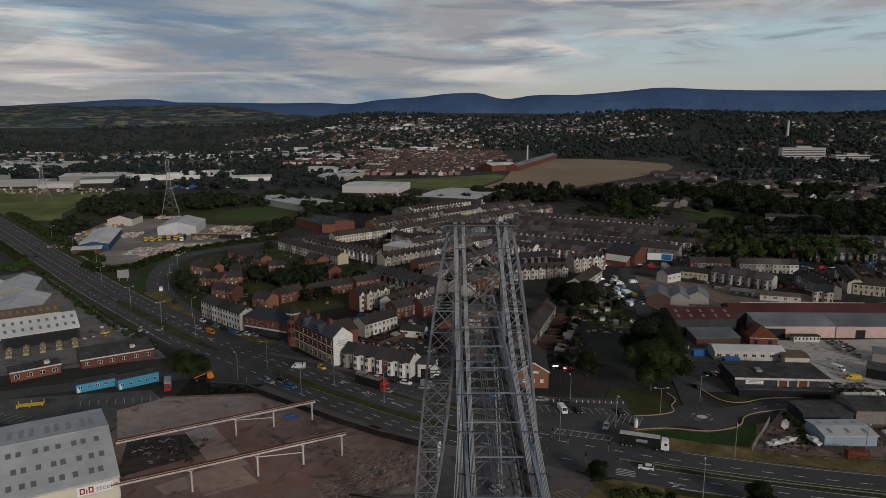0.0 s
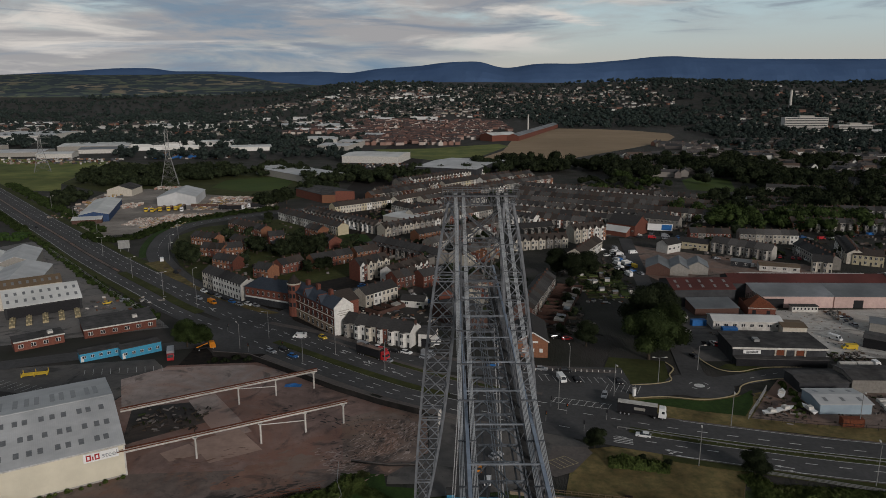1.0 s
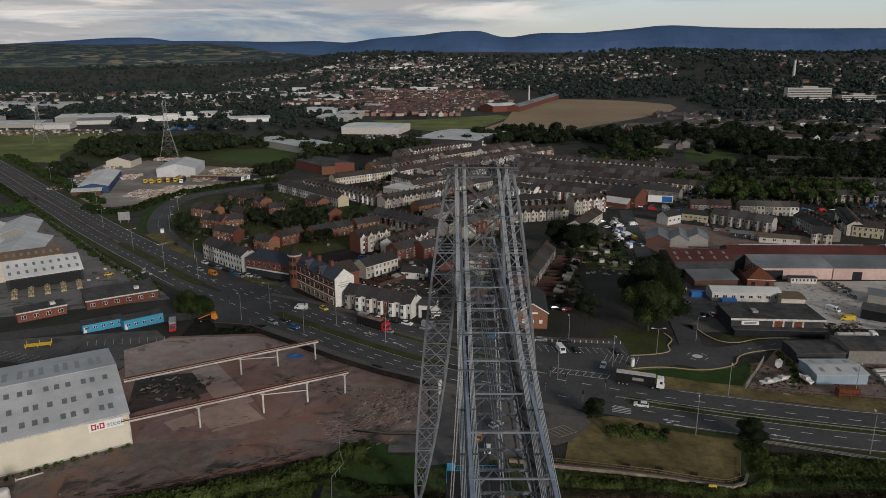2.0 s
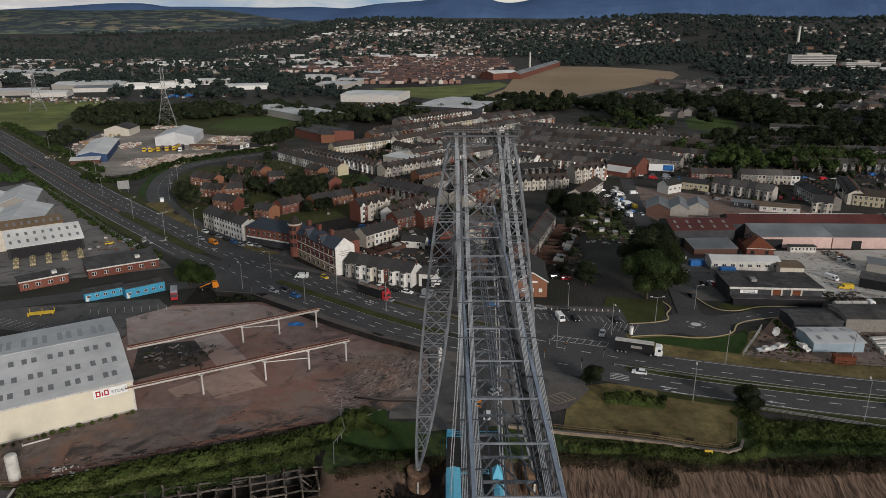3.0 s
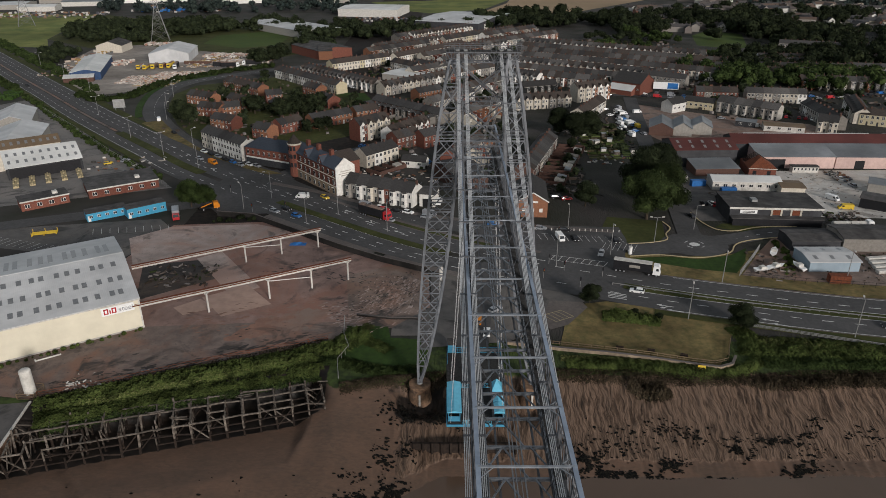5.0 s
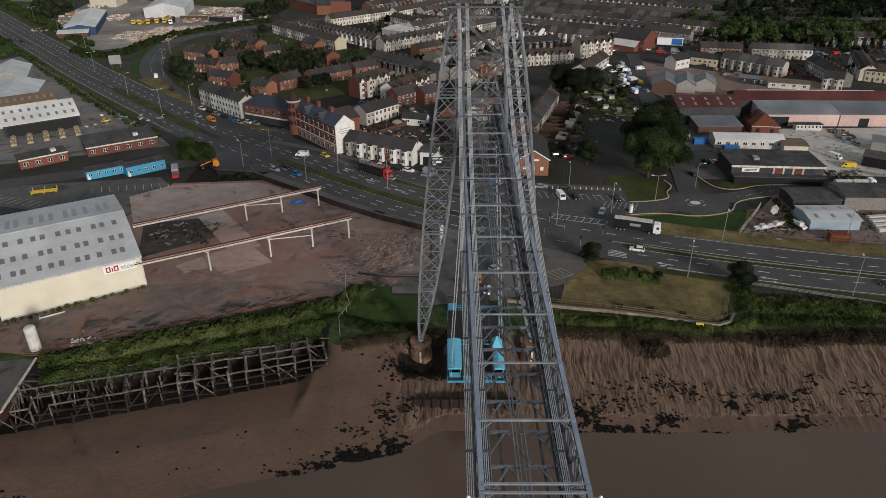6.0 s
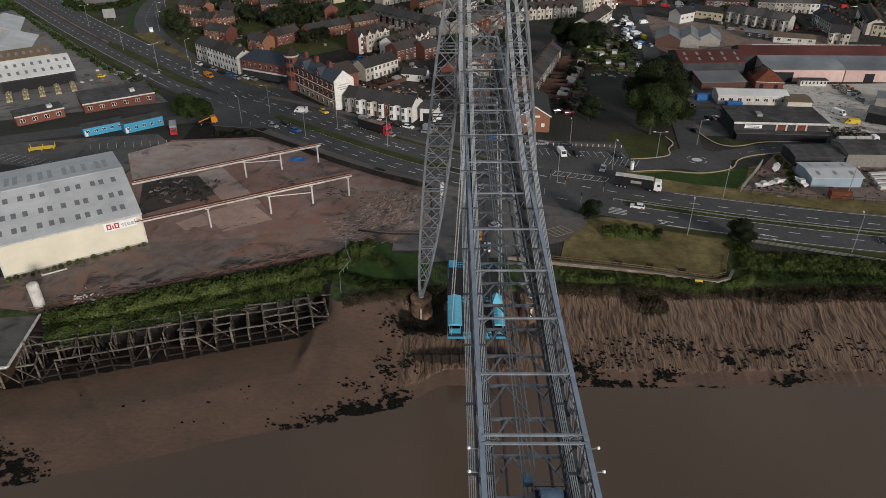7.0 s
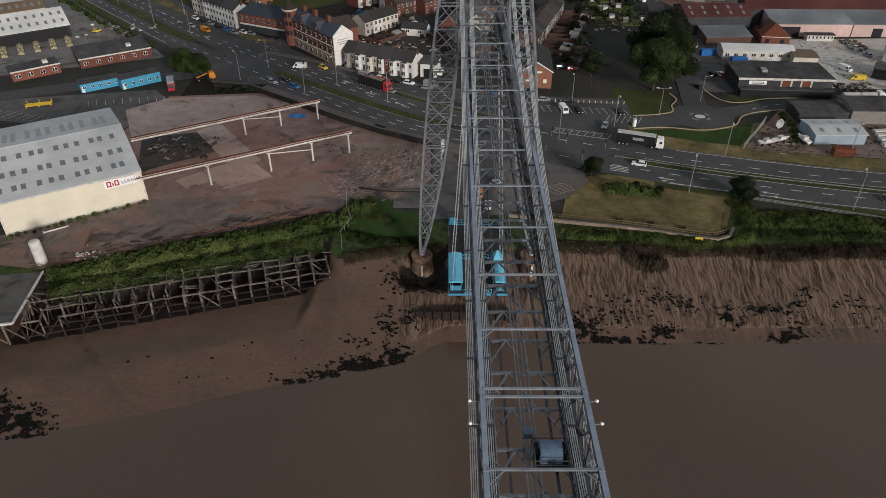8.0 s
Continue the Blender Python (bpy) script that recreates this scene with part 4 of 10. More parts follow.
marks += [("lane", dashes(STREET, 0, 2, 4, 0.14)), ("lane", dashes(NORTH, 0, 2, 4, 0.14)), ("lane", dashes(RB_EAST, 0, 2, 3, 0.14, 98)), ("lane", dashes(SLIP, 0, 3, 4, 0.16))]
for _, m in marks:
    tagged(part("road_marking", m, "paint"), "worn white painted road line", "road marking", kind="structure")


def arrow_mark(x, y, ang, bent=0):
    m = M()
    m.beam((0, 0, ROAD_TOP), (3.2, 0, ROAD_TOP), 0.3, 0.01)
    m.add([(3.2, -0.6, ROAD_TOP + 0.006), (4.6, 0, ROAD_TOP + 0.006), (3.2, 0.6, ROAD_TOP + 0.006)], [(0, 1, 2)])
    if bent:
        m.beam((1.4, 0, ROAD_TOP), (2.6, bent * 1.3, ROAD_TOP), 0.3, 0.01)
        m.add([(2.2, bent * 1.6, ROAD_TOP + 0.006), (3.6, bent * 1.9, ROAD_TOP + 0.006), (2.9, bent * 0.8, ROAD_TOP + 0.006)], [(0, 1, 2)])
    tagged(part("road_arrow", m, "paint", at=pose(x, y, 0, 0, 0, ang)), "white painted direction arrow on the road", "road marking", kind="structure")


for x, y, a, b in ((-34, 240, 145, 1), (-25, 229, 145, -1), (-14, 220, 145, 0), (-113, 301, -44, 0), (-122, 316, -45, -1), (-134, 329, -47, 0), (64, 168, 160, 1), (66, 165, 160, 0), (90, 160, 160, 0), (92, 157.5, 160, 1), (-104, 294, -48, 1)):
    arrow_mark(x, y, a, b)
ring = M()
for r0, r1 in ((0.5, 1.5),):
    n = 20
    ring.add([(84 + r * math.cos(2 * math.pi * i / n) * 1.15, 211 + r * math.sin(2 * math.pi * i / n), ROAD_TOP) for r in (0.01, r1) for i in range(n)],
             [(i, (i + 1) % n, n + (i + 1) % n, n + i) for i in range(n)])
for a0 in (0.2, 2.0, 3.6, 5.2):
    for k in range(4):
        a, b = a0 + k * 0.16, a0 + (k + 1) * 0.16
        ring.beam((84 + 3.2 * math.cos(a), 211 + 3 * math.sin(a), ROAD_TOP), (84 + 3.2 * math.cos(b), 211 + 3 * math.sin(b), ROAD_TOP), 0.22, 0.012)
tagged(part("roundabout_marking", ring, "paint"), "white painted disc of the mini roundabout", "road marking", kind="structure")


def bays(p, q, n, depth, side=1, w=0.12, box=False):
    """Parking bay lines along p-q."""
    p, q = Vector((*p, ROAD_TOP)), Vector((*q, ROAD_TOP))
    d = (q - p).normalized()
    nrm = Vector((-d.y, d.x, 0)) * depth * side
    m = M()
    for i in range(n + 1):
        a = p.lerp(q, i / n)
        m.beam(a, a + nrm + d * depth * 0.25, w, 0.01)
    if box:
        m.beam(p, q, w, 0.01); m.beam(p + nrm, q + nrm, w, 0.01)
    tagged(part("parking_bay_lines", m, "paint"), "white painted parking bay lines", "road marking", kind="structure")


bays((30, 220), (60, 217), 13, 4.8, -1)
bays((-160, 214), (-112, 199), 18, 5, 1)
bays((-124, 224), (-99, 228), 9, 5, -1)
bays((34, 199), (50, 194), 7, 3.4, 1, 0.16, True)
bays((52, 207), (62, 205), 6, 6, 1)
for zx, zy in ((47, 174),):
    m = M()
    for k in range(4):
        m.beam((zx + k * 0.2, zy + k * 0.9, ROAD_TOP), (zx + 5 + k * 0.2, zy - 1.6 + k * 0.9, ROAD_TOP), 0.3, 0.01)
    tagged(part("hatching", m, "paint"), "white painted hatching on the road", "road marking", kind="structure")
m = M()
for k in range(5):
    m.beam((27 + k * 1.3, 163.5 + k * 0.7, ROAD_TOP), (30 + k * 1.3, 160 + k * 0.7, ROAD_TOP), 0.14, 0.01)
m.beam((27, 163.5, ROAD_TOP), (32.2, 166.3, ROAD_TOP), 0.14, 0.01); m.beam((30, 160, ROAD_TOP), (35.2, 162.8, ROAD_TOP), 0.14, 0.01)
tagged(part("hatching", m, "kerb"), "pale yellow hatched box on the landing", "road marking", kind="structure")

# ---- the transporter bridge ----
S0, S1, MID, TOWER = 13.0, 152.0, 34.8, 132.5
ZT, ZB, HALF = 56.0, 51.1, 3.92


def bx(s, u):
    return 6.05 + 0.0086 * s + u


def bp(u, s, z):
    return (bx(s, u), s, z)


bridge = thing("transporter_bridge", "grey-blue steel lattice transporter bridge on round masonry piers", "bridge")


def build_boom():
    def station(k):                     # panel points widen a little towards the tower
        return MID + 7.05 * k + (0.22 * k * k if k > 0 else 0)
    stations = [station(k / 2) for k in range(-6, 26)]
    stations = [s for s in stations if s < S1]
    for sd in (-1, 1):
        u = HALF * sd
        tc = part("top_chord", M().beam(bp(u, S0, ZT), bp(u, S1, ZT), 0.4, 0.13), "chord", bridge, "pale blue painted top chord")
        for o in (-0.13, 0.13):
            part("side_plate", M().beam(bp(u + o, S0, ZT - 0.29), bp(u + o, S1, ZT - 0.29), 0.06, 0.44), "steel", tc)
        part("bottom_chord", M().beam(bp(u, S0, ZB), bp(u, S1, ZB), 0.5, 0.3), "steel", bridge)
        for a, b in zip(stations, stations[1:]):
            part("post", M().beam(bp(u, a, ZB), bp(u, a, ZT - 0.2), 0.28, 0.2), "steel", bridge)
            w = M()
            w.beam(bp(u - 0.12, a, ZB), bp(u - 0.12, b, ZT - 0.3), 0.1, 0.16)
            w.beam(bp(u + 0.12, a, ZT - 0.3), bp(u + 0.12, b, ZB), 0.1, 0.16)
            for k in range(6):                       # lacing of the web
                t0, t1 = k / 6, (k + 1) / 6
                za, zb = (ZB + 0.5, ZT - 0.5) if k % 2 else (ZT - 0.5, ZB + 0.5)
                w.beam(bp(u, a + (b - a) * t0, za), bp(u, a + (b - a) * t1, zb), 0.05, 0.07)
            part("web_lattice", w, "steel", bridge)
        # gusset plates and splice at midspan
        for s in stations[::2]:
            g = M().box(bx(s, u) - 0.21, bx(s, u) + 0.21, s - 0.22, s + 0.22, ZT + 0.07, ZT + 0.1)
            part("gusset", g, "chord", bridge)
        # walkway of planks on the bottom chord, inside the girder
        m = M()
        s = S0
        while s < S1 - 1:
            m.beam(bp(u - sd * 0.62 - 0.45, s, ZB + 0.24), bp(u - sd * 0.62 + 0.45, s, ZB + 0.24), 0.22, 0.05)
            s += 0.27
        tagged(part("walkway", m, "plank", bridge, "dark weathered walkway boards"), kind="stuff")
        m = M()
        for zz in (0.75, 1.25):
            m.beam(bp(u - sd * 1.1, S0, ZB + zz), bp(u - sd * 1.1, S1, ZB + zz), 0.05)
        for k in range(int((S1 - S0) / 1.9)):
            m.beam(bp(u - sd * 1.1, S0 + 1.9 * k, ZB + 0.1), bp(u - sd * 1.1, S0 + 1.9 * k, ZB + 1.25), 0.05)
        part("handrail", m, "strut", bridge)
        # stringer by the walkway
        part("stringer", M().beam(bp(u - sd * 1.12, S0, ZB), bp(u - sd * 1.12, S1, ZB), 0.14, 0.25), "steel", bridge)
    # struts across the top, every second post, doubled at midspan
    for i, s in enumerate(stations):
        if (i - 6) % 2 == 0:
            for ss in ((s - 0.42, s + 0.42) if i == 6 else (s,)):
                m = M().beam(bp(-HALF, ss, ZT + 0.02), bp(HALF, ss, ZT + 0.02), 0.18, 0.16)
                part("top_strut", m, "strut", bridge)
            for sd in (-1, 1):
                k = M()
                k.beam(bp(sd * HALF, s, ZT - 0.1), bp(sd * (HALF - 1.1), s, ZT - 0.05), 0.08, 0.08)
                k.beam(bp(sd * HALF, s - 1.3, ZT - 0.1), bp(sd * (HALF - 1.3), s, ZT), 0.07, 0.07)
                k.beam(bp(sd * HALF, s + 1.3, ZT - 0.1), bp(sd * (HALF - 1.3), s, ZT), 0.07, 0.07)
                part("knee_brace", k, "strut", bridge)
    # floor beams and wind bracing at the bottom chord
    s, k = MID - 1.4 - 4.2 * 4, 0
    while s < S1:
        part("floor_beam", M().beam(bp(-HALF, s, ZB - 0.05), bp(HALF, s, ZB - 0.05), 0.22, 0.3), "strut", bridge)
        if s + 4.2 < S1:
            w = M()
            w.beam(bp(-HALF + 0.4, s, ZB), bp(-1.2, s + 4.2, ZB), 0.16, 0.12)
            w.beam(bp(-1.2, s + 4.2, ZB), bp(0.8, s + 0.2, ZB), 0.16, 0.12)
            w.beam(bp(HALF - 0.4, s, ZB + 0.02), bp(1.4, s + 4.2, ZB + 0.02), 0.15, 0.12)
            part("wind_brace", w, "strut", bridge)
            for sd in (-1, 1) if k % 2 == 0 else ():
                part("sway_brace", M().beam(bp(sd * (HALF - 0.5), s + 2.5, ZB + 3.0), bp(sd * (HALF - 1.8), s + 2.5, ZB), 0.09, 0.09), "steel", bridge)
        s += 4.2
        k += 1
    # running rails and haulage ropes along the middle
    for u, zz, w in ((-0.55, 0.18, 0.12), (-0.25, 0.1, 0.09), (0.15, 0.2, 0.07), (0.5, 0.18, 0.12), (-1.75, -0.35, 0.2), (1.85, -0.35, 0.2)):
        part("running_rail", M().beam(bp(u, S0, ZB + zz), bp(u, S1, ZB + zz), w), "strut" if zz > 0 else "steel", bridge)


def cable_z(s):
    return 52.2 + (75.2 - 52.2) * ((s - MID) / (TOWER - MID)) ** 2


def build_cables():
    ss = [S0 + (TOWER - S0) * k / 48 for k in range(49)]
    for sd in (-1, 1):
        for side in (-1, 1):
            for r in range(4):
                top = HALF + 0.12
                pts = []
                for a in ss:
                    ua = sd * (HALF + (top - HALF) * (a - MID) / 97) + side * (0.66 + 0.08 * max(0, a - MID) / 97) + (r - 1.5) * 0.16
                    pts.append(bp(ua, a, cable_z(a)))
                u1 = sd * top + side * 0.74 + (r - 1.5) * 0.16
                for k in range(17):
                    t0 = k / 16
                    pts.append(bp(u1, TOWER + 130 * t0, 75.2 - 74 * t0 - 10 * t0 * (1 - t0)))
                m = M().sweep(pts, 0.085)
                part("main_cable", m, "rope", bridge, "bundle rope of the main suspension cable")
        # clamps on the cable and hangers to the girder
        for k in range(14):
            s = MID + 7.5 * k
            if s < TOWER - 3:
                z = cable_z(s)
                c = M().box(bx(s, sd * HALF) - 1.05, bx(s, sd * HALF) + 1.05, s - 0.12, s + 0.12, z - 0.1, z + 0.1)
                part("cable_clamp", c, "steel", bridge)
                if z > ZT + 0.6:
                    part("hanger", M().beam(bp(sd * HALF, s, ZT), bp(sd * HALF, s, z), 0.13), "steel", bridge)
    # anchor block ends are buried in the ground behind the town


def leg_at(sd, t):
    """Centre and half widths of a spindle-shaped tower leg at t from foot (0) to head (1)."""
    z = 0.4 + (73.6 - 0.4) * t
    b = 4 * t * (1 - t)
    u = sd * (13.0 - 7.6 * t - 0.45 * b)
    return u, z, 0.3 + 0.55 * t + 1.95 * b ** 0.8, 0.35 + 0.75 * t + 2.0 * b ** 0.8


def build_tower():
    n = 15
    for sd in (-1, 1):
        u, z, w, d = leg_at(sd, 0)
        leg = part("tower_leg", M().tube(bp(u, TOWER, 0.3), bp(u, TOWER, 1.2), 0.75, 0.5, 8), "steel", bridge, "tapering lattice tower leg")
        for cx, cy in ((-1, -1), (1, -1), (1, 1), (-1, 1)):
            pts = []
            for k in range(n + 1):
                ua, za, wa, da = leg_at(sd, k / n)
                pts.append(bp(ua + cx * wa, TOWER + cy * da, za))
            part("leg_chord", M().sweep(pts, 0.46), "legsteel", leg)
        for k in range(n):
            ua, za, wa, da = leg_at(sd, k / n)
            ub, zb, wb, db = leg_at(sd, (k + 1) / n)
            C = [(-1, -1), (1, -1), (1, 1), (-1, 1)]
            for i in range(4):
                (ax, ay), (cx, cy) = C[i], C[(i + 1) % 4]
                w = M()
                p0, p1 = bp(ua + ax * wa, TOWER + ay * da, za), bp(ub + cx * wb, TOWER + cy * db, zb)
                q0, q1 = bp(ua + cx * wa, TOWER + cy * da, za), bp(ub + ax * wb, TOWER + ay * db, zb)
                w.beam(p0, p1, 0.17, 0.17); w.beam(q0, q1, 0.17, 0.17)
                w.beam(bp(ub + ax * wb, TOWER + ay * db, zb), p1, 0.2, 0.16)
                if k % 3 == 2:
                    w.beam(bp(ub + ax * wb, TOWER + ay * db, zb - 0.6), bp(ub + cx * wb, TOWER + cy * db, zb - 0.6), 0.12, 0.3)
                part("brace", w, "legsteel", leg)
        # pin bearing and stair inside the leg foot
        u, z, _, _ = leg_at(sd, 0)
        part("bearing", M().tube(bp(u, TOWER, -0.15), bp(u, TOWER, 0.7), 0.7, 0.45, 12), "galv", bridge)
    # head: lattice crosshead with platforms
    head = M()
    for y in (-1.1, 1.1):
        for z in (73.2, 75.0):
            head.beam(bp(-7.0, TOWER + y, z), bp(7.0, TOWER + y, z), 0.3, 0.26)
        for k in range(14):
            a, b = -7 + k, -6 + k
            head.beam(bp(a, TOWER + y, 73.2 if k % 2 else 75), bp(b, TOWER + y, 75 if k % 2 else 73.2), 0.12)
            head.beam(bp(a, TOWER + y, 73.2), bp(a, TOWER + y, 75), 0.1)
    hd = part("tower_head", head, "steel", bridge, "lattice crosshead that carries the cables")
    part("deck", M().box(bx(TOWER, -6.9), bx(TOWER, 6.9), TOWER - 1.2, TOWER + 1.2, 75.1, 75.2), "plank", hd)
    rail = M()
    for y in (-1.5, 1.5):
        for z in (75.9, 76.3):
            rail.beam(bp(-7.4, TOWER + y, z), bp(7.4, TOWER + y, z), 0.06)
        for k in range(16):
            rail.beam(bp(-7.4 + k * 0.98, TOWER + y, 75.1), bp(-7.4 + k * 0.98, TOWER + y, 76.3), 0.06)
    part("railing", rail, "steel", hd)
    for sd in (-1, 1):
        for side in (-1, 1):
            u = sd * (HALF + 0.2) + side * 0.76
            part("saddle", M().box(bx(TOWER, u) - 0.35, bx(TOWER, u) + 0.35, TOWER - 0.9, TOWER + 0.9, 75.2, 75.36), "galv", hd)
    # crossed bracing between the legs above and below the girders
    for z0, z1 in ((65.2, 72.8), (57.4, 65.0)):
        t0, t1 = (z0 - 1.4) / 72.2, (z1 - 1.4) / 72.2
        for y in (-1, 1):
            ua, _, wa, da = leg_at(1, t0)
            ub, _, wb, db = leg_at(1, t1)
            ia, ib = ua - wa, ub - wb
            x = M()
            for sg in (-1, 1):
                x.beam(bp(-sg * ia, TOWER + y * da, z0), bp(sg * ib, TOWER + y * db, z1), 0.24, 0.24)
            part("portal_brace", x, "steel", bridge)
            h = M()
            for dz in (0, 0.9):
                h.beam(bp(-ia, TOWER + y * da, z0 + dz), bp(ia, TOWER + y * da, z0 + dz), 0.2, 0.2)
            for k in range(8):
                a, b = -ia + 2 * ia * k / 8, -ia + 2 * ia * (k + 1) / 8
                h.beam(bp(a, TOWER + y * da, z0 + (0.9 if k % 2 else 0)), bp(b, TOWER + y * da, z0 + (0 if k % 2 else 0.9)), 0.1)
            part("portal_beam", h, "steel", bridge)
    # lower portal under the girders
    h = M()
    u, _, w, d = leg_at(1, (49.5 - 1.4) / 72.2)
    for y in (-1, 1):
        for dz in (0, -3):
            h.beam(bp(-u, TOWER + y * d, 49.6 + dz), bp(u, TOWER + y * d, 49.6 + dz), 0.3, 0.3)
        for k in range(10):
            a, b = -u + 2 * u * k / 10, -u + 2 * u * (k + 1) / 10
            h.beam(bp(a, TOWER + y * d, 49.6 - (3 if k % 2 else 0)), bp(b, TOWER + y * d, 49.6 - (0 if k % 2 else 3)), 0.15)
    part("lower_portal", h, "steel", bridge)
    # masonry piers
    for sd in (-1, 1):
        x, y = bx(TOWER, sd * 13.0), TOWER
        pm = M()
        prof = [(-8.5, 3.6), (-5.2, 2.9), (-1.8, 2.35), (-0.9, 2.35), (-0.9, 2.55), (-0.15, 2.55)]
        nn = 24
        for (za, ra), (zb, rb) in zip(prof, prof[1:]):
            pm.add([(x + ra * math.cos(2 * math.pi * i / nn), y + ra * math.sin(2 * math.pi * i / nn), za) for i in range(nn)] +
                   [(x + rb * math.cos(2 * math.pi * i / nn), y + rb * math.sin(2 * math.pi * i / nn), zb) for i in range(nn)],
                   [(i, (i + 1) % nn, nn + (i + 1) % nn, nn + i) for i in range(nn)])
        pm.add([(x + 2.55 * math.cos(2 * math.pi * i / nn), y + 2.55 * math.sin(2 * math.pi * i / nn), -0.15) for i in range(nn)], [tuple(range(nn))])
        pier = part("pier", pm, "masonry", bridge, "stained round masonry pier")
        part("depth_gauge", M().box(x - 0.22, x + 0.22, y - 2.95, y - 2.8, -4.6, -1.6), "dirtywhite", pier, "white gauge board")


build_boom()
build_cables()
build_tower()


def build_fittings():
    # white floodlights at midspan
    for sd in (-1, 1):
        for ds in (-0.8, -3.0):
            s = MID + ds
            u = sd * (HALF + (1.0 if sd < 0 else 0.75))
            o = thing("floodlight", "white dome floodlight on a bracket at the girder's side", "light", pose(*bp(u, s, ZT - 0.05)), "bridge floodlights")
            part("bracket", M().beam((-sd * 0.7, 0, -0.1), (0, 0, 0), 0.07), "galv", o)
            dome = M()
            for k in range(4):
                a, b = k * math.pi / 8, (k + 1) * math.pi / 8
                dome.tube((0, 0, 0.15 * math.sin(a)), (0, 0, 0.15 * math.sin(b)), 0.15 * math.cos(a), max(0.01, 0.15 * math.cos(b)), 12)
            part("dome", dome, "lamp", o, smooth=True)
    # winch motor on the girder floor
    s = MID - 2.25
    o = thing("winch_motor", "blue-grey motor housing with a rounded cover on a railed stand", "machine", pose(*bp(1.35, s, ZB + 0.15)))
    part("base", M().box(-1.3, 1.3, -1.3, 1.3, 0, 0.25), "black", o)
    prof = [(-0.85, 0.25)] + [(-0.85 * math.cos(a * math.pi / 8), 0.9 + 0.55 * math.sin(a * math.pi / 8)) for a in range(9)] + [(0.85, 0.25)]
    part("cover", M().prism(prof, "x", -0.85, 0.85), "motor", o, "blue rounded sheet cover")
    for x in (-1.3, 1.3):
        for y in (-1.3, 0, 1.3):
            part("guard_post", M().beam((x, y, 0.2), (x, y, 1.2), 0.07), "steel", o)
    for z in (0.7, 1.2):
        for a, b in (((-1.3, -1.3), (1.3, -1.3)), ((-1.3, 1.3), (1.3, 1.3)), ((-1.3, -1.3), (-1.3, 1.3)), ((1.3, -1.3), (1.3, 1.3))):
            part("guard_rail", M().beam((*a, z), (*b, z), 0.06), "steel", o)
    part("drum", M().tube((-1.35, 0, 0.7), (1.35, 0, 0.7), 0.3, 0.3, 12), "black", o)
    part("vent", M().box(-0.3, 0.3, -0.9, -0.84, 0.4, 0.8), "black", o)
    part("gearbox", M().box(-2.0, -1.35, -0.4, 0.4, 0.1, 1.1), "steel", o)
    b = thing("junction_box", "blue steel box on the girder floor", "box", pose(*bp(-0.2, MID - 0.2, ZB + 0.3)))
    part("box", M().box(-0.3, 0.3, -0.36, 0.36, 0, 0.5), "motor", b)
    part("lid", M().box(-0.34, 0.34, -0.4, 0.4, 0.5, 0.56), "motor", b)


build_fittings()


